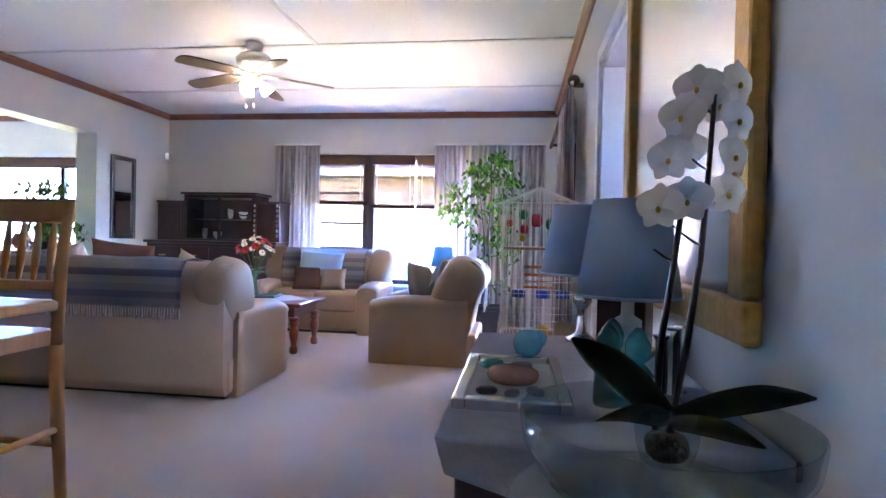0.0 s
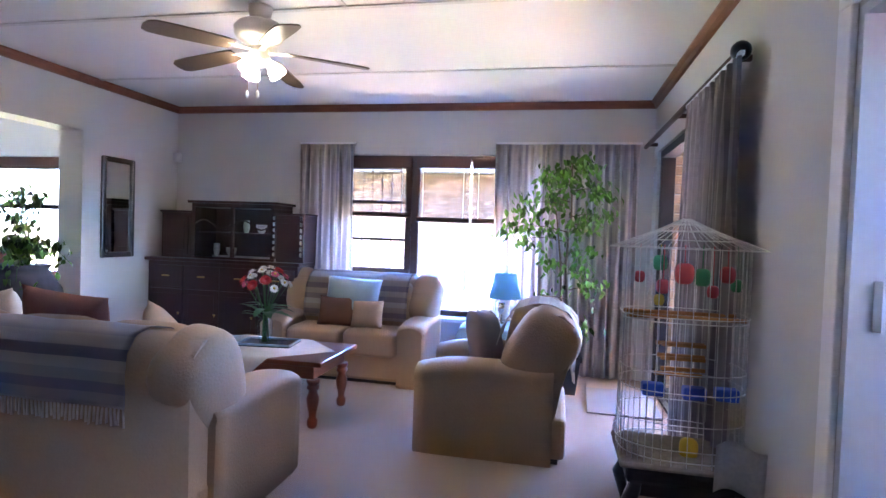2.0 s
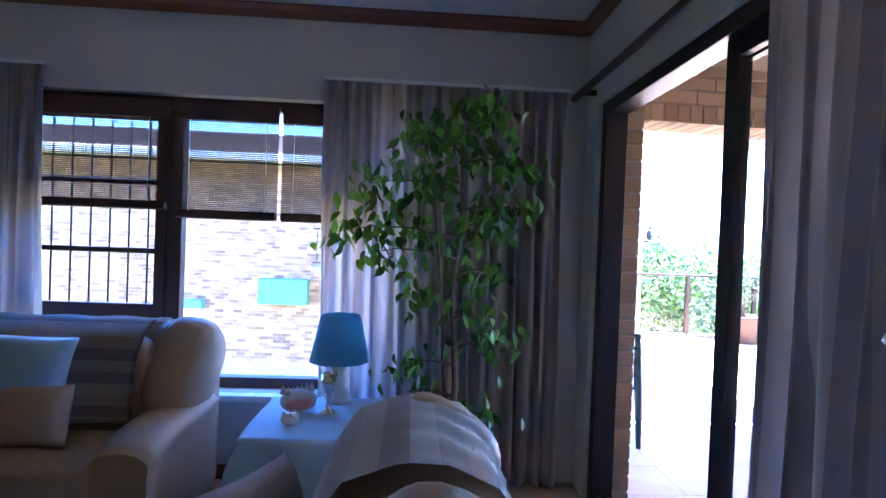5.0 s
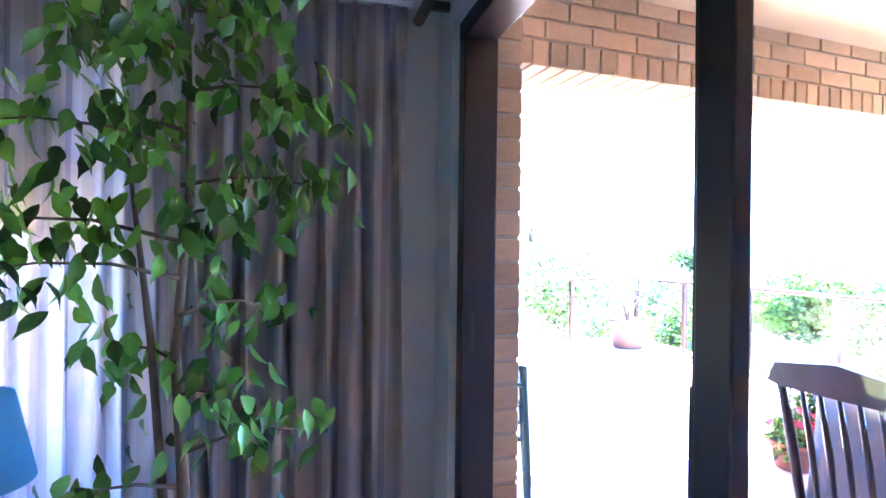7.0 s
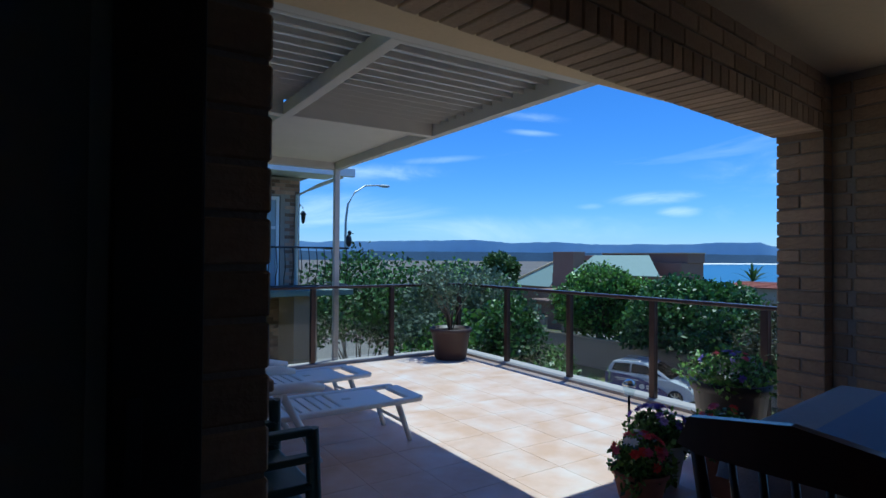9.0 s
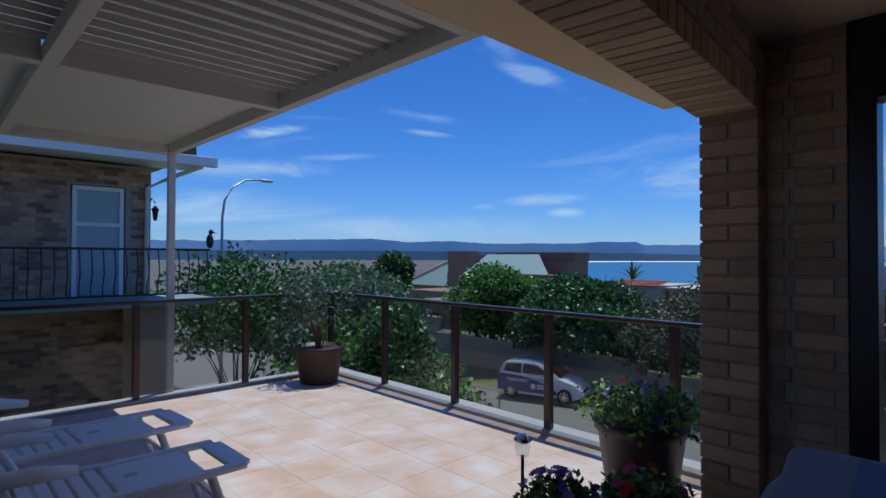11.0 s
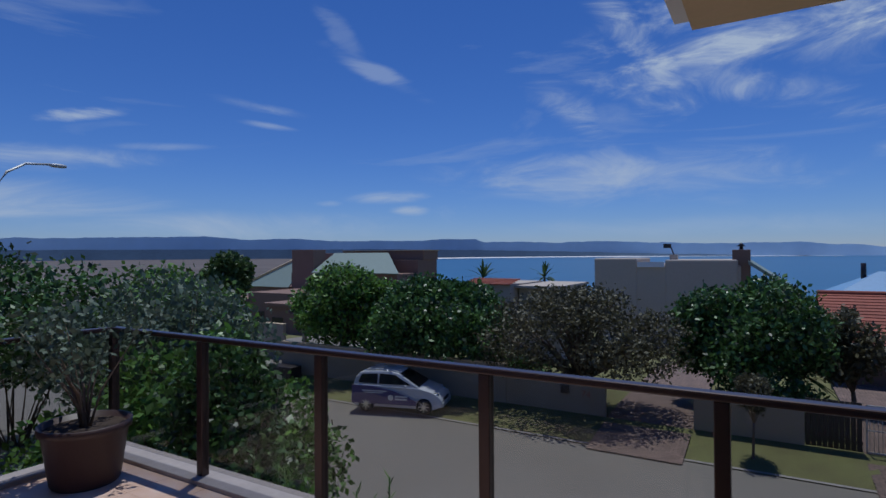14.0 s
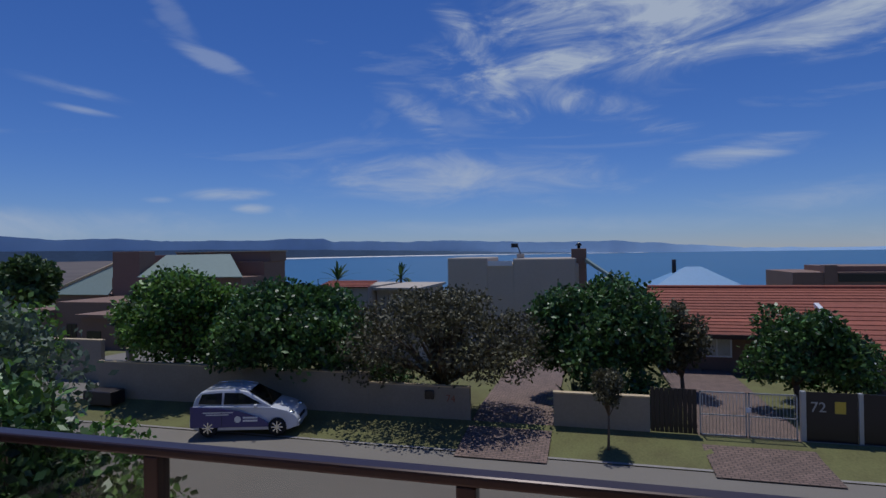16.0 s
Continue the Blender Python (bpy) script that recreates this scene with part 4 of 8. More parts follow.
def draped(name, pts, y0, y1, material, label, axis="x", fringe_end=None, n=26, lift=0.012):
    """A throw that follows a bent line of (a, z), as wide as y0 to y1 in the other direction."""
    t = thing(name, (0, 0, 0), label, "throw")
    pts = [Vector((a, 0, z)) for a, z in pts]
    ls = [0]
    for p, q in zip(pts, pts[1:]):
        ls.append(ls[-1] + (q - p).length)

    def at_len(s):
        for i in range(len(pts) - 1):
            if s <= ls[i + 1] or i == len(pts) - 2:
                return pts[i].lerp(pts[i + 1], min(1, (s - ls[i]) / (ls[i + 1] - ls[i])))

    def fn(u, v):
        p = at_len(ls[-1] * v)
        w = y0 + (y1 - y0) * u
        rip = 0.006 * math.sin(u * 23 + v * 3) * (0.4 + v) + 0.004 * noise.noise((u * 6, v * 6, 0))
        return (w, p.x + rip, p.z + rip * 0.4) if axis == "x" else (p.x + rip, w, p.z + rip * 0.4)
    bm = bmesh.new()
    grid(bm, 40, n, fn, 0.006)
    part("cloth", bm, material, t)
    if fringe_end is not None:
        bm = bmesh.new()
        rnd = random.Random(5)
        e = pts[fringe_end]
        k = int((y1 - y0) / 0.019)
        for i in range(k):
            w = y0 + (y1 - y0) * (i + 0.5) / k
            dx, l = rnd.uniform(-0.006, 0.006), rnd.uniform(0.055, 0.075)
            a, b = ((w, e.x, e.z), (w + dx, e.x + rnd.uniform(-0.004, 0.004), e.z - l)) if axis == "x" else ((e.x, w, e.z), (e.x + rnd.uniform(-0.004, 0.004), w + dx, e.z - l))
            tube(bm, [a, b], [0.004, 0.0055], 5)
        part("fringe", bm, M["fringe"], t, "knotted cream fringe")
    return t


draped("throw", [(3.302, 0.575), (3.302, 0.70), (3.312, 0.80), (3.365, 0.868), (3.47, 0.885), (3.58, 0.855), (3.66, 0.76)], -3.74, -2.20, M["throw"], "grey and cream striped throw with a fringe over the sofa back", fringe_end=0)
draped("throw", [(6.245, 0.50), (6.24, 0.60), (6.275, 0.78), (6.35, 0.88), (6.46, 0.925), (6.58, 0.922), (6.68, 0.89), (6.73, 0.80)], -2.86, -1.86, M["throw_l"], "brown and cream striped throw over the loveseat back")
draped("throw", [(-0.90, 0.63), (-0.87, 0.75), (-0.79, 0.865), (-0.67, 0.908), (-0.57, 0.902), (-0.47, 0.855), (-0.408, 0.76), (-0.42, 0.50)], 4.86, 5.36, M["plaid"], "pale checked plaid with a fringe over the armchair back", "y", fringe_end=7)
cushion("cushion", (-2.36, 6.20, 0.72), (0.52, 0.34), (-14, 3, 2), M["blue_cushion"], "shiny pale blue silk scatter cushion on the loveseat", 0.07)
cushion("cushion", (-2.48, 6.12, 0.585), (0.34, 0.27), (-16, 0, 3), M["brown_cushion"], "dark brown patchwork cushion on the loveseat", 0.06)
cushion("cushion", (-2.18, 6.10, 0.575), (0.30, 0.25), (-16, -2, -3), M["tan_cushion"], "tan suede cushion leaning on the loveseat", 0.06)
cushion("cushion", (-0.98, 4.97, 0.64), (0.40, 0.38), (-15, 8, 75), M["grey_cushion"], "mauve-grey scatter cushion in the armchair", 0.075)
cushion("cushion", (-2.92, 3.74, 0.77), (0.46, 0.42), (14, 6, 6), M["rust_cushion"], "rust brown scatter cushion on the sofa", 0.075)
cushion("cushion", (-3.40, 3.76, 0.74), (0.42, 0.40), (14, -10, 0), M["cream_cushion"], "cream scatter cushion on the sofa", 0.075)
cushion("cushion", (-2.42, 3.86, 0.66), (0.46, 0.40), (20, 28, -20), M["cream_cushion"], "pale cream cushion leaning in the sofa corner", 0.075)
cushion("cushion", (-2.36, 4.06, 0.56), (0.40, 0.36), (30, 10, -30), M["brown_cushion"], "dark brown cushion in the sofa corner", 0.07)

# coffee table
ct = thing("coffee_table", (-2.655, 5.07, 0), "red-stained wooden coffee table with turned legs", "coffee table")
part("tabletop", boxes((-0.645, -0.33, 0.42, 0.645, 0.33, 0.452), bevel=0.008), M["redwood"], ct)
part("apron", boxes((-0.57, -0.27, 0.325, 0.57, 0.27, 0.42), bevel=0.004), M["redwood"], ct)
leg = [(0.026, 0.0), (0.034, 0.015), (0.036, 0.05), (0.024, 0.07), (0.026, 0.10), (0.040, 0.16), (0.043, 0.20), (0.030, 0.235), (0.028, 0.25), (0.042, 0.262), (0.042, 0.28), (0.032, 0.29), (0.044, 0.30), (0.044, 0.325)]
for sx in (-1, 1):
    for sy in (-1, 1):
        part("leg", lathe(bmesh.new(), leg, 16, (sx * 0.56, sy * 0.25, 0)), M["redwood"], ct)
cl = thing("table_runner", (-2.655, 5.07, 0.454), "white embroidered tablecloth laid cornerwise on the coffee table", "tablecloth")
M["lace"] = mat("embroidered_white_cloth", (0.66, 0.62, 0.60), 0.9, vary=0.12, grain=26, blotch=9, bump=0.15)


def lace(u, v):
    a, b = (u - 0.5) * 0.92, (v - 0.5) * 0.92
    x, y = (a - b) * 0.66, (a + b) * 0.66
    z = 0.006
    if y < -0.335:
        z, y = 0.003 - (-0.335 - y) * 0.92, -0.338 - 0.02 * abs(math.sin(x * 9))
    if y > 0.335:
        z, y = 0.003 - (y - 0.335) * 0.92, 0.338
    return (x, y, z)


bm = bmesh.new()
grid(bm, 44, 44, lace)
part("cloth", bm, M["lace"], cl)
tr = thing("tray", (-2.60, 5.14, 0.461), "dark blue-grey tray on the coffee table", "tray", turn=8)
part("base", boxes((-0.20, -0.13, 0, 0.20, 0.13, 0.008), bevel=0.003), M["black"], tr)
part("rim", boxes((-0.20, -0.13, 0.008, 0.20, -0.118, 0.022), (-0.20, 0.118, 0.008, 0.20, 0.13, 0.022), (-0.20, -0.118, 0.008, -0.188, 0.118, 0.022), (0.188, -0.118, 0.008, 0.20, 0.118, 0.022)), M["blue_cushion"], tr)

# flowers in a glass vase
M["vase"] = glass("clear_vase", (0.88, 0.93, 0.94), 0.16, 0.02)
M["stem"] = mat("green_stem", (0.06, 0.13, 0.03), 0.5, vary=0.2)
M["petal_white"] = mat("white_petal", (0.80, 0.78, 0.72), 0.6, vary=0.08, through_light=0.25)
M["petal_red"] = mat("red_petal", (0.62, 0.035, 0.03), 0.55, vary=0.2, through_light=0.2)
M["petal_pink"] = mat("pink_petal", (0.55, 0.08, 0.15), 0.55, vary=0.2, through_light=0.2)
M["yellow"] = mat("yellow_centre", (0.60, 0.40, 0.05), 0.7)
M["leaf_big"] = mat("bouquet_leaf", (0.05, 0.12, 0.02), 0.4, vary=0.2, random_piece=0.2, through_light=0.25)
vz = thing("flower_vase", (-2.61, 5.10, 0.470), "clear glass vase with red and white flowers", "flower vase")
part("vase", lathe(bmesh.new(), [(0.036, 0), (0.040, 0.008), (0.052, 0.07), (0.056, 0.12), (0.050, 0.17), (0.040, 0.21), (0.050, 0.235)], 24), M["vase"], vz)
rnd = random.Random(11)


def flower(bm, c, d, r, petals, layers=2, droop=0.25):
    """A daisy-like head: rings of pointed petals round d."""
    d = Vector(d).normalized()
    u = d.cross(Vector((0.3, 0.2, 1))).normalized()
    w = d.cross(u)
    for ly in range(layers):
        for i in range(petals):
            a = 2 * math.pi * (i + 0.5 * ly) / petals
            q = u * math.cos(a) + w * math.sin(a)
            s = u * -math.sin(a) + w * math.cos(a)
            rr = r * (1 - 0.22 * ly)
            tip = Vector(c) + q * rr + d * (rr * (0.45 * ly - droop + 0.25))
            mid = Vector(c) + q * rr * 0.55 + d * (rr * (0.3 * ly + 0.12))
            vs = [bm.verts.new(p) for p in (Vector(c), mid + s * rr * 0.22, tip, mid - s * rr * 0.22)]
            bm.faces.new(vs)


heads = []
for i in range(19):
    a, e = 2.4 * i, 0.15 + 0.85 * (i / 19) ** 0.6
    d = Vector((math.cos(a) * math.sin(e * 1.25), math.sin(a) * math.sin(e * 1.25), math.cos(e * 1.25) + 0.1))
    heads.append(Vector((0, 0, 0.32)) + Vector((d.x * 0.185, d.y * 0.17, d.z * 0.215)))
    bm = tube(bmesh.new(), [(rnd.uniform(-0.02, 0.02), rnd.uniform(-0.02, 0.02), 0.012), (d.x * 0.02, d.y * 0.02, 0.22), heads[-1] - d * 0.01], 0.0028, 5)
    part("stem", bm, M["stem"], vz)
    bm = bmesh.new()
    red = i in (3, 10, 12, 15)
    flower(bm, heads[-1], d, 0.047 if red else 0.036, 16 if red else 14, 3)
    part("flower", bm, M["petal_red"] if red else M["petal_pink"] if i in (5, 8, 17) else M["petal_white"], vz)
    if not red:
        bm = bmesh.new()
        puff(bm, heads[-1] + d.normalized() * 0.008, (0.010, 0.010, 0.010), 1, 8, 6)
        part("flower_centre", bm, M["yellow"], vz)


def leaf_blade(bm, base, d, length, width, sag=0.3, n=6, fold=0.15):
    d = Vector(d).normalized()
    side = d.cross(Vector((0, 0, 1))).normalized() if abs(d.z) < 0.99 else Vector((1, 0, 0))
    up = side.cross(d)
    rows = []
    for i in range(n + 1):
        v = i / n
        w = width * math.sin(math.pi * min(1, 0.06 + v * 0.94)) ** 0.75 * (1 - 0.25 * v)
        c = Vector(base) + d * (length * v) + Vector((0, 0, -sag * length * v * v))
        rows.append([bm.verts.new(c - side * w + up * w * fold), bm.verts.new(c), bm.verts.new(c + side * w + up * w * fold)])
    for a, b in zip(rows, rows[1:]):
        for k in (0, 1):
            bm.faces.new((a[k], a[k + 1], b[k + 1], b[k])).smooth = True
    return bm


for i in range(14):
    a = 0.45 * i * math.pi + rnd.uniform(0, 0.6)
    z = rnd.uniform(0.18, 0.30)
    bm = leaf_blade(bmesh.new(), (math.cos(a) * 0.03, math.sin(a) * 0.03, z), (math.cos(a), math.sin(a), rnd.uniform(0.1, 0.7)), rnd.uniform(0.16, 0.22), 0.036, 0.3)
    part("leaf", bm, M["leaf_big"], vz)

# dark sideboard with a glazed top
sb = thing("sideboard", (-3.84, 6.38, 0), "dark mahogany sideboard with a glazed display cabinet on top", "sideboard")
part("body", boxes((-0.83, 0.02, 0.06, 0.83, 0.45, 0.94), bevel=0.006), M["mahogany"], sb)
part("top", boxes((-0.86, -0.01, 0.94, 0.86, 0.46, 0.975), bevel=0.008), M["mahogany"], sb)
part("plinth", boxes((-0.80, 0.04, 0.0, 0.80, 0.44, 0.06)), M["black"], sb)
for a, b in ((-0.80, -0.42), (-0.40, -0.01), (0.01, 0.40), (0.42, 0.80)):
    d = part("door", boxes((a, 0.004, 0.10, b, 0.02, 0.66), (a + 0.05, -0.002, 0.15, b - 0.05, 0.004, 0.61), bevel=0.003), M["mahogany"], sb)
    part("knob", lathe(bmesh.new(), [(0.006, 0), (0.007, 0.01), (0.013, 0.016), (0.012, 0.024)], 10, (b - 0.04, -0.001, 0.40)), M["brass"], d)
    d = part("drawer", boxes((a, 0.004, 0.68, b, 0.02, 0.90), bevel=0.003), M["mahogany"], sb)
    part("pull", boxes(((a + b) / 2 - 0.04, -0.012, 0.785, (a + b) / 2 + 0.04, 0.004, 0.80), bevel=0.003), M["brass"], d)
for nm, a, b, h in (("side_cabinet", -0.73, -0.385, 1.44), ("side_cabinet", 0.565, 0.86, 1.44)):
    d = part(nm, boxes((a, 0.08, 0.976, b, 0.44, h), (a - 0.012, 0.065, h, b + 0.012, 0.445, h + 0.02), bevel=0.004), M["mahogany"], sb)
    part("door", boxes((a + 0.03, 0.066, 1.01, b - 0.03, 0.08, h - 0.03), (a + 0.07, 0.06, 1.06, b - 0.07, 0.066, h - 0.08), bevel=0.003), M["mahogany"], d)
d = part("display_case", boxes((-0.37, 0.06, 0.976, 0.55, 0.08, 1.0), (-0.37, 0.06, 1.50, 0.55, 0.44, 1.54), (-0.40, 0.03, 1.54, 0.58, 0.45, 1.565), (-0.37, 0.06, 1.0, -0.33, 0.44, 1.50), (0.51, 0.06, 1.0, 0.55, 0.44, 1.50), (0.07, 0.06, 1.0, 0.11, 0.08, 1.50), (-0.33, 0.42, 1.0, 0.51, 0.44, 1.50), (-0.33, 0.10, 1.24, 0.51, 0.42, 1.25), bevel=0.004), M["mahogany"], sb)
for a, b in ((-0.33, 0.07), (0.11, 0.51)):
    p = part("pane", boxes((a, 0.066, 1.0, b, 0.069, 1.50)), M["glass"], d)
    bm = bmesh.new()
    tube(bm, [(a + (b - a) * i / 12, 0.063, 1.33 + 0.045 * math.sin(math.pi * 2 * i / 12)) for i in range(13)], 0.007, 6)
    part("glazing_bar", bm, M["mahogany"], d)
for i in range(5):
    c = thing("bowl" if i % 2 else "cup", (-4.05 + i * 0.17, 6.38 + 0.26, 1.251 if i > 1 else 1.001), "pale china displayed in the cabinet", "china", "china in the display case")
    part("body", lathe(bmesh.new(), [(0.02, 0), (0.03, 0.01), (0.05, 0.05), (0.055, 0.09)] if i % 2 else [(0.02, 0), (0.025, 0.02), (0.035, 0.06), (0.03, 0.11), (0.034, 0.13)], 14), M["ceramic"], c)
for x in (0.55, 0.835):
    bm = bmesh.new()
    for i in range(7):
        box(bm, x - 0.014, 0.052 if x < 0.6 else 0.058, 1.03 + i * 0.06, x + 0.014, 0.060 if x < 0.6 else 0.064, 1.07 + i * 0.06, bevel=0.003, seg=1)
    tagged(part("mirror_inlay", bm, M["mirror"], sb, "strip of small mirror tiles"), kind="stuff")

# wall mirror, sensor, ceiling fan
mr = thing("wall_mirror", (XL, 6.00, 0), "narrow wall mirror in a beaded silver-black frame", "mirror")
part("glass", boxes((0.008, -0.155, 1.03, 0.012, 0.155, 1.88)), M["mirror"], mr)
part("frame", boxes((0.001, -0.20, 0.98, 0.028, -0.155, 1.93), (0.001, 0.155, 0.98, 0.028, 0.20, 1.93), (0.001, -0.155, 0.98, 0.028, 0.155, 1.03), (0.001, -0.155, 1.88, 0.028, 0.155, 1.93), bevel=0.008), M["black"], mr)
bm = bmesh.new()
for i in range(44):
    for y in (-0.163, 0.163):
        puff(bm, (0.030, y, 0.99 + i * 0.0214), (0.006, 0.006, 0.008), 1, 6, 4)
tagged(part("beading", bm, M["silver"], mr, "row of small silver beads"), kind="stuff")
pr = thing("motion_sensor", (XL + 0.03, 6.79, 2.05), "small white alarm sensor high in the room corner", "sensor")
bm = boxes((-0.03, -0.03, -0.05, 0.03, 0.058, 0.05), bevel=0.015)
part("case", bm, M["plastic_white"], pr)

fan = thing("ceiling_fan", (-2.30, 4.40, 2.60), "ceiling fan with dark blades and three lit glass lamps", "ceiling fan")
part("canopy", lathe(bmesh.new(), [(0.03, -0.075), (0.06, -0.06), (0.068, -0.02), (0.068, -0.001)], 24), M["fan_body"], fan)
part("motor", lathe(bmesh.new(), [(0.05, -0.235), (0.07, -0.225), (0.115, -0.20), (0.14, -0.175), (0.145, -0.13), (0.12, -0.10), (0.06, -0.085), (0.03, -0.075)], 32), M["fan_body"], fan)
part("light_kit", lathe(bmesh.new(), [(0.02, -0.345), (0.055, -0.335), (0.07, -0.31), (0.055, -0.27), (0.05, -0.235)], 24), M["fan_body"], fan)
for i in range(5):
    a = radians(25 + 72 * i)
    r = Matrix.Rotation(a, 4, "Z")
    bm = bmesh.new()
    out = [(0.17, -0.05), (0.24, -0.062), (0.50, -0.070), (0.60, -0.066), (0.635, -0.045), (0.645, 0), (0.635, 0.045), (0.60, 0.066), (0.50, 0.070), (0.24, 0.062), (0.17, 0.05)]
    prism(bm, out, -0.004, 0.004, "z")
    bmesh.ops.transform(bm, matrix=r @ Matrix.Translation((0, 0, -0.25)) @ Matrix.Rotation(radians(4), 4, "Y") @ Matrix.Rotation(radians(11), 4, "X"), verts=bm.verts)
    b = part("blade", bm, M["fan_blade"], fan)
    bm = boxes((0.05, -0.016, -0.266, 0.24, 0.016, -0.258), bevel=0.003)
    bmesh.ops.transform(bm, matrix=r, verts=bm.verts)
    part("blade_bracket", bm, M["fan_body"], fan)
for i in range(3):
    a = radians(-95 + 120 * i)
    c, s = math.cos(a), math.sin(a)
    bm = bmesh.new()
    lathe(bm, [(0.018, 0.0), (0.026, -0.02), (0.042, -0.05), (0.052, -0.085), (0.050, -0.095)], 18)
    bmesh.ops.transform(bm, matrix=Matrix.Translation((0.055 * c, 0.055 * s, -0.315)) @ Matrix.Rotation(a, 4, "Z") @ Matrix.Rotation(radians(-38), 4, "Y"), verts=bm.verts)
    part("lamp_glass", bm, M["bulb"], fan, "lit frosted glass lamp shade")
for x in (-0.035, 0.03):
    bm = tube(bmesh.new(), [(x, -0.06, -0.33), (x, -0.06, -0.50)], 0.0015, 5)
    c = part("pull_chain", bm, M["brass"], fan)
    part("pull_knob", lathe(bmesh.new(), [(0.004, -0.545), (0.010, -0.53), (0.008, -0.51), (0.003, -0.50)], 10, (x, -0.06, 0)), M["plastic_white"], c)

# weeping fig in a dark planter
fg = thing("fig_tree", (-0.47, 6.27, 0), "weeping fig tree in a dark square planter", "potted tree")
bm = bmesh.new()
rings = [(0.13, 0.0), (0.165, 0.28), (0.18, 0.285), (0.18, 0.33), (0.165, 0.33)]
lathe(bm, [(r * 1.25, z) for r, z in rings], 4, smooth=False)
bmesh.ops.rotate(bm, cent=(0, 0, 0), matrix=Matrix.Rotation(radians(45), 3, "Z"), verts=bm.verts)
part("planter", bm, M["dark_pot"], fg)
part("soil", boxes((-0.14, -0.14, 0.331, 0.14, 0.14, 0.336)), M["soil"], fg)
bm = bmesh.new()
rnd = random.Random(21)
trunk = [Vector((0, 0, 0.33)), Vector((0.03, 0, 0.7)), Vector((0.0, 0.02, 1.1)), Vector((0.03, 0, 1.5)), Vector((0.02, 0, 1.95))]
tube(bm, trunk, [0.017, 0.015, 0.012, 0.009, 0.005], 8)
tube(bm, [(0.03, 0.02, 0.33), (-0.02, 0.03, 0.7), (-0.05, 0.0, 1.15), (-0.10, 0, 1.55)], [0.013, 0.011, 0.009, 0.004], 7)
part("trunk", bm, M["bark"], fg)
bmb, bml = bmesh.new(), bmesh.new()


def hang_leaf(bm, p, rnd, size):
    """One drooping pointed leaf, folded a little along its rib."""
    a = rnd.uniform(0, 2 * math.pi)
    d = Vector((math.cos(a) * 0.55, math.sin(a) * 0.55, -rnd.uniform(0.45, 1.1))).normalized()
    s = d.cross(Vector((math.sin(a * 3), math.cos(a * 2), 0.4))).normalized()
    up = s.cross(d)
    l, w = size * rnd.uniform(0.75, 1.25), size * 0.26
    rows = []
    for t, k, c in ((0, 0.04, 0), (0.16, 0.58, 0.02), (0.42, 1.0, 0.03), (0.66, 0.86, 0.02), (0.84, 0.32, -0.02), (1.06, 0.02, -0.10)):
        m = p + d * l * t + up * l * c
        rows.append([bm.verts.new(m + s * w * k + up * w * k * 0.35), bm.verts.new(m), bm.verts.new(m - s * w * k + up * w * k * 0.35)])
    for a1, b1 in zip(rows, rows[1:]):
        for k in (0, 1):
            bm.faces.new((a1[k], a1[k + 1], b1[k + 1], b1[k])).smooth = True


for (z, ax, reach, cnt) in [(0.62, 0.2, 0.24, 26), (0.72, 2.9, 0.20, 30), (0.85, 3.4, 0.24, 34), (0.92, 0.4, 0.32, 40), (1.05, 5.4, 0.22, 40), (1.12, 2.3, 0.28, 44), (1.22, 0.9, 0.28, 44), (1.30, 3.3, 0.40, 60), (1.38, 3.0, 0.55, 90), (1.42, 5.2, 0.30, 60), (1.50, 0.3, 0.34, 80), (1.58, 3.5, 0.42, 90), (1.62, 2.2, 0.30, 70), (1.70, 0.0, 0.32, 80), (1.78, 4.2, 0.30, 80), (1.83, 2.8, 0.24, 70), (1.88, 1.0, 0.22, 70), (1.92, 5.8, 0.18, 60)]:
    z = 0.6 + (z - 0.6) * 1.08
    st = Vector((0.01, 0, z - 0.08))
    d = Vector((math.cos(ax), math.sin(ax) * 0.7, 0.35))
    pts = [st + d * reach * t + Vector((0, 0, -0.16 * reach * t * t * 2)) for t in (0, 0.35, 0.7, 1)]
    part("branch", tube(bmesh.new(), pts, [0.006, 0.004, 0.003, 0.0015], 5), M["bark"], fg)
    for k in range(int(cnt * 0.78)):
        t = rnd.uniform(0.3, 1.12)
        c = st + d * reach * t + Vector((0, 0, -0.32 * reach * t * t)) + Vector((rnd.gauss(0, 0.055), rnd.gauss(0, 0.05), rnd.gauss(0.01, 0.05)))
        c.y = min(c.y, 0.36)
        hang_leaf(bml, c, rnd, 0.070)
tagged(part("leaves", bml, M["fig_leaf"], fg, "glossy pointed green leaves"), kind="stuff")

# side table under a cloth, lamp, shell, goblet
st = thing("side_table", (-1.05, 6.30, 0), "low side table covered by a blue-grey cloth", "side table")
part("tabletop", boxes((-0.28, -0.30, 0.50, 0.28, 0.30, 0.525), bevel=0.006), M["mahogany"], st)
for sx in (-1, 1):
    for sy in (-1, 1):
        part("leg", boxes((sx * 0.24 - 0.02, sy * 0.26 - 0.02, 0, sx * 0.24 + 0.02, sy * 0.26 + 0.02, 0.50), bevel=0.004), M["mahogany"], st)
tc = thing("tablecloth", (-1.05, 6.30, 0.528), "blue-grey cloth hanging over the side table", "tablecloth")


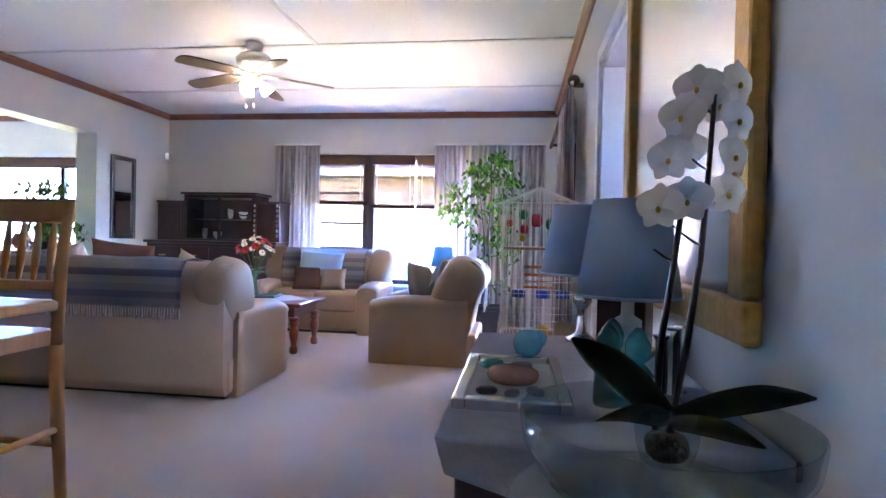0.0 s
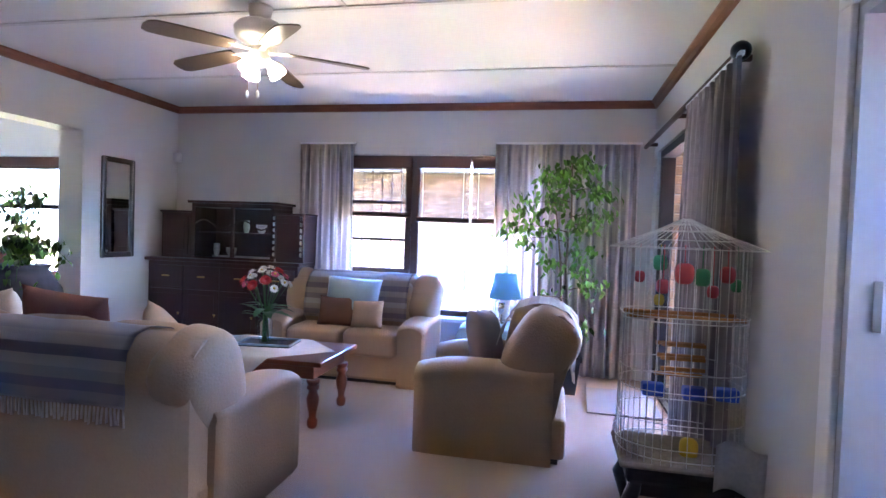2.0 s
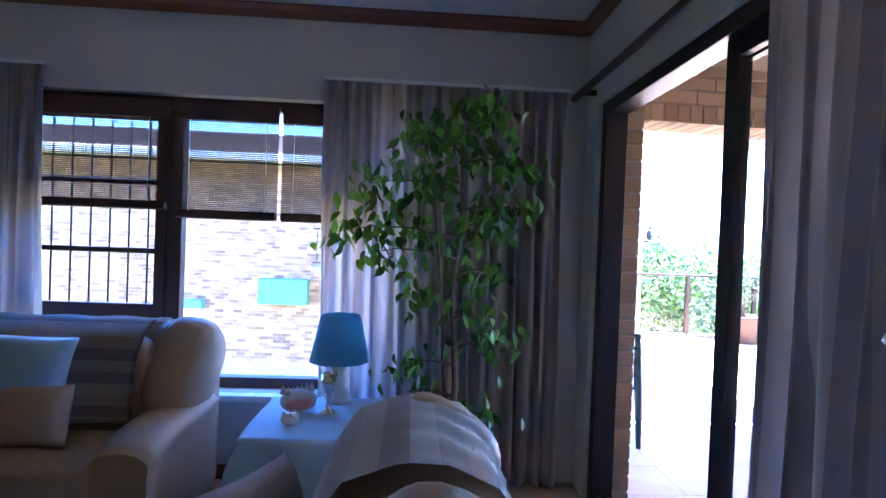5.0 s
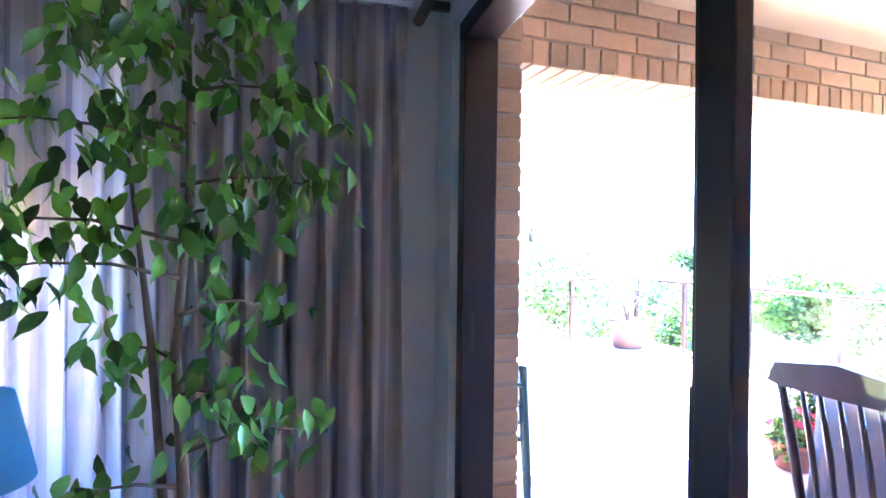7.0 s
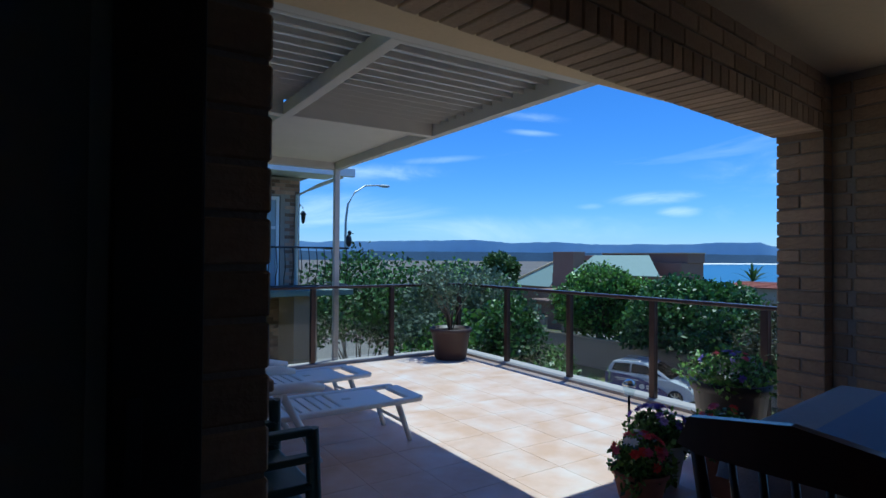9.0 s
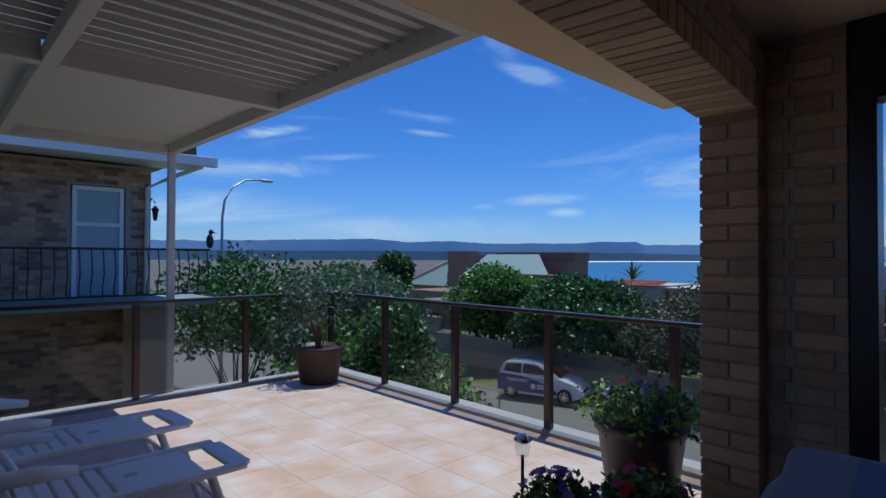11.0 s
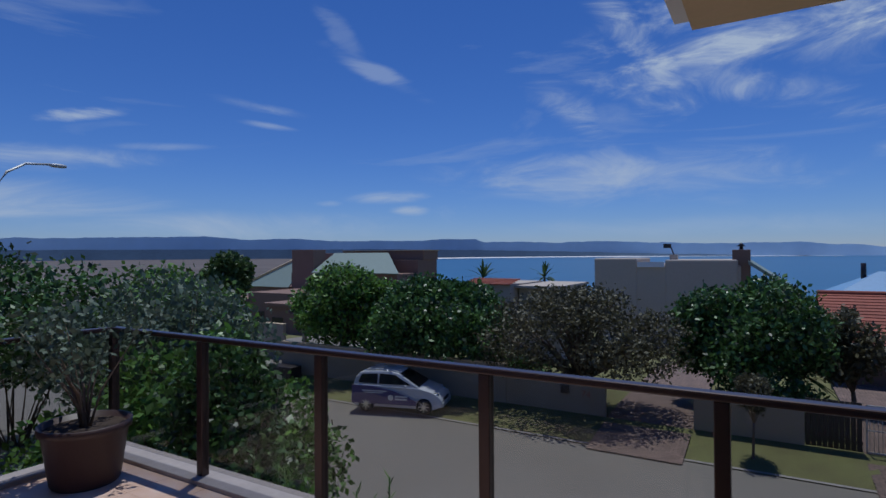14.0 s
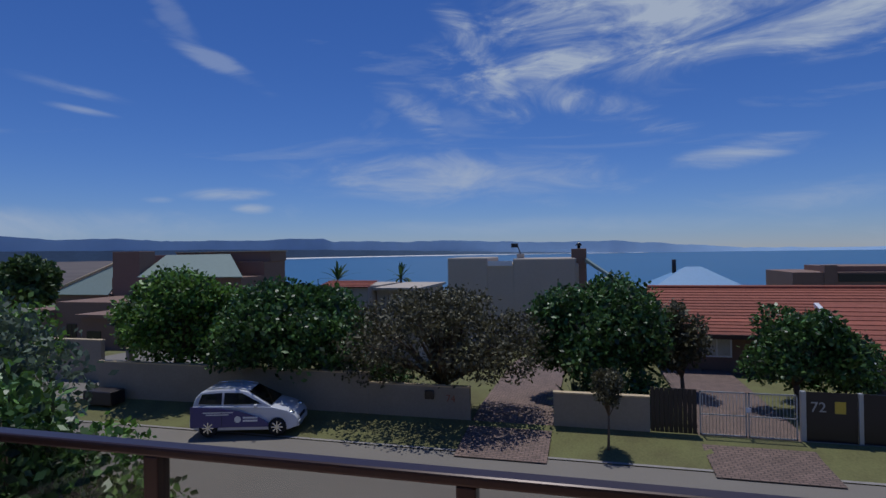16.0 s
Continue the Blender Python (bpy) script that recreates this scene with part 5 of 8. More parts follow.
def cloth_fn(hx, hy, drop):
    def fn(u, v):
        x, y = (u - 0.5) * 2 * (hx + drop), (v - 0.5) * 2 * (hy + drop)
        ex, ey = max(0, abs(x) - hx), max(0, abs(y) - hy)
        z = 0.003 - min(drop, max(ex, ey) + 0.3 * min(ex, ey))
        wob = 0.012 * math.sin((x + y) * 14)
        xx = math.copysign(min(abs(x), hx + 0.008 + 0.15 * ex + (wob if ex else 0)), x)
        yy = math.copysign(min(abs(y), hy + 0.008 + 0.15 * ey + (wob if ey else 0)), y)
        return (xx, yy, z)
    return fn


bm = bmesh.new()
grid(bm, 44, 44, cloth_fn(0.285, 0.305, 0.24))
part("cloth", bm, M["blue_cloth"], tc)


def shade(bm, r0, r1, z0, z1, n=32):
    """Open cone with thickness."""
    ro = [[bm.verts.new((r * math.cos(2 * math.pi * i / n), r * math.sin(2 * math.pi * i / n), z)) for i in range(n)] for r, z in ((r0, z0), (r1, z1), (r1 - 0.004, z1), (r0 - 0.004, z0))]
    for k in range(4):
        a, b = ro[k], ro[(k + 1) % 4]
        for i in range(n):
            bm.faces.new((a[i], a[(i + 1) % n], b[(i + 1) % n], b[i])).smooth = True
    return bm


lp = thing("table_lamp", (-1.00, 6.53, 0.534), "table lamp with a turquoise shade and carved grey base", "table lamp")
part("shade", shade(bmesh.new(), 0.148, 0.098, 0.205, 0.432), M["teal_shade"], lp)
part("base", lathe(bmesh.new(), [(0.06, 0), (0.062, 0.02), (0.04, 0.035), (0.048, 0.06), (0.03, 0.075), (0.045, 0.11), (0.03, 0.14), (0.042, 0.17), (0.055, 0.19), (0.03, 0.205), (0.012, 0.23), (0.010, 0.30)], 18), M["ceramic"], lp)
gb = thing("goblet", (-1.02, 6.34, 0.534), "silver goblet on the side table", "goblet")
part("cup", lathe(bmesh.new(), [(0.036, 0), (0.034, 0.008), (0.012, 0.02), (0.016, 0.04), (0.010, 0.055), (0.018, 0.07), (0.010, 0.085), (0.028, 0.105), (0.036, 0.14), (0.037, 0.185), (0.033, 0.18), (0.030, 0.13)], 20), M["silver"], gb)
sh = thing("conch_shell", (-1.15, 6.32, 0.534), "large conch shell with a pink mouth", "shell", turn=20)
bm = bmesh.new()
puff(bm, (0, 0.03, 0.055), (0.085, 0.05, 0.052), 0.9, 18, 12)
for i in range(7):
    a = i * 0.9
    lathe(bm, [(0.016, 0), (0.010, 0.02), (0.001, 0.04)], 8, (0.06 - 0.022 * i, 0.03 + 0.022 * math.sin(a), 0.09 + 0.008 * math.cos(a)))
part("spire", bm, M["shell"], sh)
bm = bmesh.new()
puff(bm, (-0.005, -0.012, 0.05), (0.06, 0.022, 0.026), 0.8, 16, 10)
part("mouth", bm, M["pink"], sh, "pink inner lip")
sh2 = thing("seashell", (-1.16, 6.17, 0.534), "small spiny cream seashell", "shell")
bm = bmesh.new()
puff(bm, (0, 0, 0.028), (0.04, 0.03, 0.027), 0.9, 14, 10)
for i in range(6):
    lathe(bm, [(0.008, 0), (0.001, 0.022)], 6, (0.03 * math.cos(i), 0.022 * math.sin(i), 0.042))
part("body", bm, M["shell"], sh2)

# doormat
mt = thing("doormat", (0.0, 6.05, 0.001), "grey rounded mat on the carpet by the sliding door", "mat", turn=-2)
M["mat"] = mat("grey_mat", (0.30, 0.28, 0.28), 0.97, vary=0.14, grain=200, bump=0.6)
part("mat", boxes((-0.27, -0.36, 0, 0.27, 0.36, 0.012), bevel=0.005), M["mat"], mt)

# bird cage on a black stool
bs = thing("stool", (0.02, 4.03, 0), "low black wooden stool with curved legs", "stool")
part("seat", boxes((-0.25, -0.19, 0.29, 0.25, 0.19, 0.36), bevel=0.02), M["black"], bs)
part("apron", boxes((-0.22, -0.16, 0.23, 0.22, 0.16, 0.29), bevel=0.01), M["black"], bs)
for sx in (-1, 1):
    for sy in (-1, 1):
        bm = tube(bmesh.new(), [(sx * 0.20, sy * 0.14, 0.29), (sx * 0.235, sy * 0.165, 0.20), (sx * 0.215, sy * 0.15, 0.10), (sx * 0.20, sy * 0.14, 0.04), (sx * 0.225, sy * 0.16, 0.0)], [0.028, 0.034, 0.020, 0.017, 0.028], 10)
        part("leg", bm, M["black"], bs)
bc = thing("bird_cage", (0.0, 4.02, 0.362), "tall white wire bird cage with perches and toys", "bird cage")
part("tray", boxes((-0.26, -0.20, 0.0, 0.26, 0.20, 0.03), bevel=0.012), mat("littered_tray", (0.30, 0.25, 0.21), 0.9, vary=0.35, grain=45, bump=0.3), bc)
NW, CW, CD = 44, 0.255, 0.20


def oval(i, n, w=CW, d=CD):
    a = 2 * math.pi * i / n
    return Vector((math.copysign(abs(math.cos(a)) ** 0.75, math.cos(a)) * w, math.copysign(abs(math.sin(a)) ** 0.75, math.sin(a)) * d, 0))


bm = bmesh.new()
for i in range(NW):
    p = oval(i, NW)
    tube(bm, [p + Vector((0, 0, 0.03)), p + Vector((0, 0, 0.93))], 0.0016, 4)
    tube(bm, [oval(i, NW, 0.315, 0.26) + Vector((0, 0, 0.925)), p * 0.5 + Vector((0, 0, 1.0)), p * 0.06 + Vector((0, 0, 1.055))], 0.0016, 4)
tagged(part("wires", bm, M["wire"], bc, "thin white upright wires"), kind="stuff")
for z, w, d in ((0.05, 1, 1), (0.10, 1.06, 1.06), (0.20, 1.0, 1.0), (0.33, 1.0, 1.0), (0.41, 1, 1), (0.62, 1, 1), (0.64, 1.02, 1.02), (0.925, 1.235, 1.3), (0.96, 0.85, 0.85), (1.0, 0.5, 0.5), (1.03, 0.25, 0.25)):
    pts = [oval(i, 40, CW * w, CD * d) + Vector((0, 0, z)) for i in range(41)]
    part("hoop", tube(bmesh.new(), pts, 0.0024, 5), M["wire"], bc)
M["toy_red"] = mat("red_toy", (0.55, 0.06, 0.07), 0.5, vary=0.1)
M["toy_blue"] = mat("blue_plastic", (0.03, 0.10, 0.55), 0.4, vary=0.08)
M["toy_green"] = mat("green_toy", (0.05, 0.30, 0.12), 0.5, vary=0.1)
M["toy_yellow"] = mat("yellow_toy", (0.65, 0.45, 0.05), 0.5, vary=0.1)
for x, y in ((-0.13, -0.12), (0.03, -0.14), (0.16, -0.12)):
    bm = boxes((x - 0.045, y - 0.03, 0.30, x + 0.045, y + 0.03, 0.352), bevel=0.008)
    part("food_cup", bm, M["toy_blue"], bc, "blue plastic food cup")
for z, y in ((0.63, -0.08), (0.63, 0.08), (0.45, 0.0), (0.50, 0.02), (0.36, 0.03)):
    part("perch", tube(bmesh.new(), [(-0.24 if z > 0.6 else -0.10, y, z), (0.24 if z > 0.6 else 0.10, y, z)], 0.009, 8), M["pine"], bc)
bm = boxes((-0.09, -0.06, 0.44, 0.09, -0.045, 0.455), (-0.09, -0.06, 0.50, 0.09, -0.045, 0.515), (-0.09, -0.06, 0.395, 0.09, -0.045, 0.41))
part("ladder", bm, M["pine"], bc)
for x, y, z, m, sz in ((-0.20, -0.10, 0.80, "toy_red", 0.022), (-0.11, -0.05, 0.86, "toy_green", 0.03), (-0.10, -0.08, 0.76, "toy_red", 0.028), (-0.02, -0.10, 0.82, "toy_red", 0.04), (0.08, 0.02, 0.80, "toy_green", 0.035), (0.16, -0.06, 0.82, "toy_red", 0.032), (-0.11, -0.06, 0.70, "toy_yellow", 0.022), (0.12, 0.0, 0.74, "toy_red", 0.025), (0.04, -0.05, 0.06, "toy_yellow", 0.04), (0.22, 0.02, 0.77, "toy_green", 0.025)):
    bm = bmesh.new()
    puff(bm, (x, y, z), (sz, sz * 0.7, sz * 1.15), 0.7, 10, 8)
    tube(bm, [(x, y, z + sz), (x, y, 0.94 if z > 0.5 else z + sz + 0.01)], 0.002, 4)
    part("toy", bm, M[m], bc)
bm = bmesh.new()
grid(bm, 10, 10, lambda u, v: (0.10 + 0.19 * u, -0.215 - 0.02 * v + 0.01 * math.sin(u * 7), -0.05 + 0.20 * v + 0.02 * math.sin(u * 5)), 0.001)
part("newspaper", bm, mat("newsprint", (0.55, 0.53, 0.50), 0.95, vary=0.2, grain=60), bc, "sheet of newspaper hanging from the tray")


# ---- console table by the entrance ----
cs = thing("console_table", (0.03, 1.52, -0.065), "narrow dark wooden console table against the wall", "console table")
part("tabletop", boxes((-0.295, -0.52, 0.745, 0.245, 0.52, 0.775), bevel=0.006), M["mahogany"], cs)
part("apron", boxes((-0.27, -0.49, 0.62, 0.22, 0.49, 0.745), bevel=0.004), M["mahogany"], cs)
for sx in (-0.215, 0.195):
    for sy in (-0.46, 0.46):
        part("leg", boxes((sx - 0.025, sy - 0.025, 0.065, sx + 0.025, sy + 0.025, 0.62), bevel=0.005), M["mahogany"], cs)
M["grey_cloth"] = mat("grey_lace_cloth", (0.38, 0.38, 0.44), 0.9, vary=0.14, grain=40, bump=0.25)
rc = thing("table_runner", (0.03, 1.52, 0.713), "pale grey-blue embroidered cloth over the console table", "tablecloth")


def runner(u, v):
    x, y = -0.30 + 0.53 * u, -0.66 + 1.16 * v
    z = 0.003 + 0.0015 * noise.noise((x * 14, y * 14, 0))
    if y < -0.523:
        z, y = 0.003 - (-0.523 - y) * (0.4 + 1.1 * u), -0.526
    if x < -0.297:
        z, x = 0.003 - (-0.297 - x) * 0.9, -0.299
    return (x, y, z)


bm = bmesh.new()
grid(bm, 30, 60, runner)
part("cloth", bm, M["grey_cloth"], rc)
ph = thing("photo_tray", (-0.15, 1.34, 0.718), "square silver framed tray with stones and photographs", "tray")
part("frame", boxes((-0.11, -0.21, 0, -0.085, 0.21, 0.022), (0.085, -0.21, 0, 0.11, 0.21, 0.022), (-0.085, -0.21, 0, 0.085, -0.185, 0.022), (-0.085, 0.185, 0, 0.085, 0.21, 0.022), bevel=0.004), M["silver"], ph)
part("base", boxes((-0.085, -0.185, 0.001, 0.085, 0.185, 0.006)), M["ceramic"], ph)
rnd = random.Random(31)
M["stone_grey"] = mat("polished_grey_stone", (0.22, 0.20, 0.21), 0.3, vary=0.3, grain=30)
M["stone_pink"] = mat("pink_agate", (0.42, 0.24, 0.24), 0.25, vary=0.3, grain=26)
M["stone_blue"] = mat("turquoise_glass_stone", (0.12, 0.34, 0.42), 0.15, vary=0.3, grain=20)
for x, y, r, m in ((0.0, -0.03, 0.055, "stone_pink"), (-0.05, -0.12, 0.022, "stone_grey"), (0.0, -0.13, 0.02, "stone_grey"), (0.045, -0.11, 0.022, "stone_grey"), (-0.05, 0.11, 0.03, "stone_blue"), (0.02, 0.12, 0.026, "stone_grey")):
    c = thing("stone", (-0.15 + x, 1.34 + y, 0.724), "polished ornamental stone lying in the tray", "stone", "stones in the tray")
    bm = bmesh.new()
    puff(bm, (0, 0, r * 0.38), (r, r * 0.7, r * 0.38), 0.8, 14, 8, Matrix.Rotation(rnd.uniform(0, 3), 3, "Z"))
    part("body", bm, M[m], c)
c = thing("glass_ornament", (-0.115, 1.53, 0.741), "turquoise glass ornament like a curled shell", "ornament")
bm = bmesh.new()
puff(bm, (0, 0, 0.033), (0.036, 0.03, 0.033), 0.8, 16, 10)
puff(bm, (0.028, 0, 0.045), (0.018, 0.02, 0.022), 1.0, 12, 8)
part("body", bm, M["stone_blue"], c)


def table_lamp(at, label, r0=0.118, r1=0.085, z0=0.145, z1=0.335, base="pillar"):
    l = thing("table_lamp", at, label, "table lamp", "blue lamps on the console")
    part("shade", shade(bmesh.new(), r0, r1, z0, z1), M["blue_shade"], l)
    part("shade_trim", shade(bmesh.new(), r0 + 0.001, r0 + 0.001, z0 - 0.001, z0 + 0.006), M["blue_shade"], l)
    part("base", lathe(bmesh.new(), [(0.05, 0), (0.05, 0.012), (0.03, 0.02), (0.018, 0.03), (0.015, 0.10), (0.022, 0.115), (0.03, 0.125), (0.03, 0.145), (0.014, 0.155), (0.012, 0.28)], 16), M["silver"] if base == "pillar" else M["ceramic"], l)
    return l


table_lamp((0.06, 1.92, 0.718), "table lamp with a sky-blue drum shade on a metal base", 0.132, 0.095, 0.21, 0.425)
table_lamp((0.09, 1.36, 0.718), "table lamp with a grey-blue drum shade on a ribbed base", 0.108, 0.078, 0.195, 0.40, "c")
M["aqua_glass"] = mat("aqua_bottle_glass", (0.10, 0.42, 0.42), 0.08, vary=0.15, grain=60, bump=0.5, trans=0.75)
for i, (x, y) in enumerate(((0.03, 1.22), (0.075, 1.18), (0.05, 1.30))):
    c = thing("bottle", (x, y, 0.718), "embossed aqua glass bottle with a domed stopper", "bottle", "aqua bottles on the console")
    part("body", lathe(bmesh.new(), [(0.026, 0), (0.028, 0.01), (0.026, 0.06), (0.030, 0.07), (0.018, 0.085), (0.012, 0.09)], 18), M["aqua_glass"], c)
    part("stopper", lathe(bmesh.new(), [(0.012, 0.09), (0.022, 0.10), (0.024, 0.125), (0.014, 0.145), (0.004, 0.155)], 14), M["aqua_glass"], c)
for i, x in enumerate((0.12, 0.145, 0.17, 0.195)):
    c = thing("pillar_candle_holder", (x, 1.20 + 0.05 * i, 0.718), "slim ribbed metal column ornament", "ornament", "columns behind the bottles")
    part("body", lathe(bmesh.new(), [(0.018, 0), (0.010, 0.01), (0.010, 0.13), (0.016, 0.14)], 10), M["silver"] if i % 2 else M["black"], c)
c = thing("mantel_clock", (0.155, 1.73, 0.718), "small dark wooden clock with a glass face", "clock", turn=-25)
part("case", boxes((-0.065, -0.05, 0.022, 0.065, 0.05, 0.19), bevel=0.004), M["mahogany"], c)
part("cornice", boxes((-0.078, -0.062, 0.191, 0.078, 0.062, 0.208), bevel=0.005), M["mahogany"], c)
part("plinth", boxes((-0.078, -0.062, 0.0005, 0.078, 0.062, 0.0215), bevel=0.005), M["mahogany"], c)
part("face", boxes((-0.0675, -0.034, 0.05, -0.0655, 0.034, 0.17)), M["plastic_white"], c, "white dial behind glass")

# orchid in a glass bowl
pst = thing("pedestal_table", (0.03, 0.81, 0), "small round glass-topped pedestal table by the console", "side table")
part("tabletop", lathe(bmesh.new(), [(0.17, 0.69), (0.185, 0.695), (0.185, 0.71), (0.18, 0.715)], 36), M["vase"], pst, "clear glass top")
part("pedestal", lathe(bmesh.new(), [(0.13, 0), (0.12, 0.02), (0.03, 0.06), (0.025, 0.3), (0.04, 0.4), (0.025, 0.6), (0.08, 0.69)], 20), M["mahogany"], pst)
gbw = thing("glass_bowl", (0.025, 0.815, 0.717), "wide clear glass bowl holding the orchid and pebbles", "bowl")
part("bowl", lathe(bmesh.new(), [(0.06, 0), (0.09, 0.004), (0.135, 0.03), (0.16, 0.07), (0.165, 0.105), (0.161, 0.105), (0.155, 0.07), (0.13, 0.034), (0.07, 0.010)], 36), M["vase"], gbw)
orc = thing("orchid", (0.055, 0.90, 0.735), "white moth orchid in a clear pot", "orchid")
part("pot", lathe(bmesh.new(), [(0.03, 0), (0.038, 0.02), (0.045, 0.075), (0.042, 0.075)], 20), M["vase"], orc)
bm = bmesh.new()
puff(bm, (0, 0, 0.022), (0.028, 0.028, 0.020), 0.8, 14, 8)
part("bark_chips", bm, M["soil"], orc)
M["orchid_leaf"] = mat("orchid_leaf", (0.03, 0.055, 0.018), 0.35, vary=0.15)


def strap_leaf(d, length, width, tilt, sag):
    """A thick broad leaf that rises along d, rolled by tilt about its rib, with a blunt tip."""
    bm = bmesh.new()
    d = Vector(d).normalized()
    side = Matrix.Rotation(radians(tilt), 3, d) @ d.cross(Vector((0, 0, 1))).normalized()
    up = side.cross(d)

    def fn(u, v):
        w = width * (0.45 + 0.55 * math.sin(math.pi * min(1, v * 0.75 + 0.12))) * min(1, 3.2 * (1 - v) + 0.02) ** 0.5
        k = 2 * u - 1
        p = Vector((0, 0, 0.05)) + d * (length * v) + Vector((0, 0, -sag * length * v * v)) + side * (w * k) + up * (w * 0.22 * k * k)
        return tuple(p)
    return grid(bm, 6, 12, fn, 0.003)


for d, l, w, tilt, sag in (((-0.75, -0.1, 0.82), 0.19, 0.030, 48, 0.14), ((0.95, -0.05, 0.42), 0.195, 0.032, -52, 0.16), ((-0.85, -0.4, 0.42), 0.12, 0.026, 45, 0.3), ((0.9, -0.35, 0.12), 0.115, 0.024, -50, 0.2), ((0.1, 0.9, 0.4), 0.12, 0.022, 0, 0.3)):
    part("leaf", strap_leaf(d, l, w, tilt, sag), M["orchid_leaf"], orc)
M["orchid_petal"] = mat("orchid_petal", (0.78, 0.76, 0.72), 0.55, vary=0.05, through_light=0.3)
for pts in ([(0.004, 0, 0.04), (0.022, 0, 0.158), (0.036, 0, 0.27), (0.042, 0, 0.36), (0.047, -0.005, 0.495)], [(-0.012, 0.01, 0.04), (-0.008, 0.01, 0.158), (0.004, 0.01, 0.25), (0.012, 0.005, 0.33)]):
    part("flower_stem", tube(bmesh.new(), pts, [0.005, 0.0048, 0.0044, 0.004, 0.003][:len(pts)], 8), M["black"], orc)
    for (ax, ay, az), (bx, by, bz) in zip(pts[2:], pts[3:]):
        for k in (0.2, 0.75):
            q = Vector((ax + (bx - ax) * k, ay, az + (bz - az) * k))
            part("flower_stalk", tube(bmesh.new(), [q, q + Vector((-0.014, -0.008, 0.006)), q + Vector((-0.03, -0.016, 0.016))], [0.002, 0.0018, 0.0014], 6), M["black"], orc)


def orchid_flower(c, d, r):
    """Five broad petals and a lip."""
    bm = bmesh.new()
    d = Vector(d).normalized()
    u = d.cross(Vector((0, 0, 1))).normalized()
    w = u.cross(d)
    for a, l, wd in ((90, 1, 0.42), (20, 1.05, 0.62), (160, 1.05, 0.62), (235, 0.95, 0.40), (305, 0.95, 0.40)):
        q = u * math.cos(radians(a)) + w * math.sin(radians(a))
        s = d.cross(q)
        rows = []
        for i in range(6):
            v = i / 5
            wr = r * wd * math.sin(math.pi * min(1, 0.12 + 0.80 * v))
            m = Vector(c) + q * (r * l * v) + d * (r * 0.22 * math.sin(v * 2.6))
            rows.append([bm.verts.new(m - s * wr - d * wr * 0.15), bm.verts.new(m), bm.verts.new(m + s * wr - d * wr * 0.15)])
        for a1, b1 in zip(rows, rows[1:]):
            for k in (0, 1):
                bm.faces.new((a1[k], a1[k + 1], b1[k + 1], b1[k])).smooth = True
    f = part("flower", bm, M["orchid_petal"], orc)
    bm = bmesh.new()
    puff(bm, Vector(c) + d * r * 0.22 - w * r * 0.12, (r * 0.10, r * 0.10, r * 0.14), 0.9, 8, 6)
    part("lip", bm, M["yellow"], f)


for x, z, y, aim in ((0.024, 0.490, -0.012, -0.5), (0.004, 0.452, -0.02, -0.6), (-0.010, 0.398, -0.022, -0.7), (-0.022, 0.336, -0.025, -0.6), (0.014, 0.346, -0.015, -0.3), (0.016, 0.415, 0.02, -0.3), (0.078, 0.502, 0.012, 0.6), (0.080, 0.455, 0.016, 0.5), (0.077, 0.408, 0.018, 0.6), (0.070, 0.358, 0.016, 0.4), (0.062, 0.478, 0.03, 0.2)):
    orchid_flower((x, y, z), (aim, -0.8, 0.05), 0.031)

# large gilt mirror above the console
gm = thing("gilt_mirror", (0.30, 1.80, 0), "large wall mirror in a wide gilt frame", "mirror")
part("glass", boxes((-0.016, -0.516, 0.924, -0.012, 0.516, 2.006)), mat("clouded_mirror", (0.80, 0.80, 0.80), 0.24, 1.0, vary=0.05, grain=30), gm)
y0, y1, z0, z1, fw = -0.60, 0.60, 0.84, 2.09, 0.085
for r in ((y0, z0, y1, z0 + fw), (y0, z1 - fw, y1, z1), (y0, z0 + fw, y0 + fw, z1 - fw), (y1 - fw, z0 + fw, y1, z1 - fw)):
    part("frame", boxes((-0.04, r[0], r[1], -0.002, r[2], r[3]), bevel=0.010), M["gold"], gm)

# bar chair of pine
bc2 = thing("bar_chair", (-2.05, 1.84, 0), "tall varnished pine bar chair with a spindle back", "bar chair", turn=180)
part("seat", boxes((-0.20, -0.20, 0.73, 0.20, 0.20, 0.77), bevel=0.012), M["pine"], bc2)
part("seat_rail", boxes((-0.18, -0.19, 0.60, 0.18, 0.19, 0.66), bevel=0.006), M["pine"], bc2)
for sx in (-0.185, 0.185):
    part("back_post", tube(bmesh.new(), [(sx, -0.17, 0.60), (sx * 1.02, -0.185, 0.90), (sx * 1.05, -0.215, 1.14)], [0.022, 0.022, 0.018], 10), M["pine"], bc2)
    for sy in (-0.17, 0.17):
        part("leg", tube(bmesh.new(), [(sx, sy, 0.60), (sx * 1.02, sy * 1.05, 0.3), (sx * 1.06, sy * 1.12, 0.0)], [0.026, 0.024, 0.020], 10), M["pine"], bc2)
part("top_rail", boxes((-0.21, -0.235, 1.06, 0.21, -0.20, 1.15), bevel=0.014), M["pine"], bc2)
part("lower_rail", boxes((-0.18, -0.20, 0.80, 0.18, -0.18, 0.84), bevel=0.006), M["pine"], bc2)
for i in range(5):
    x = -0.13 + 0.065 * i
    part("spindle", tube(bmesh.new(), [(x, -0.19, 0.84), (x, -0.20, 0.92), (x, -0.205, 0.98), (x, -0.215, 1.06)], [0.008, 0.014, 0.014, 0.008], 8), M["pine"], bc2)
for sy in (-0.18, 0.18):
    part("stretcher", tube(bmesh.new(), [(-0.19, sy, 0.22), (0.19, sy, 0.22)], 0.014, 8), M["pine"], bc2)
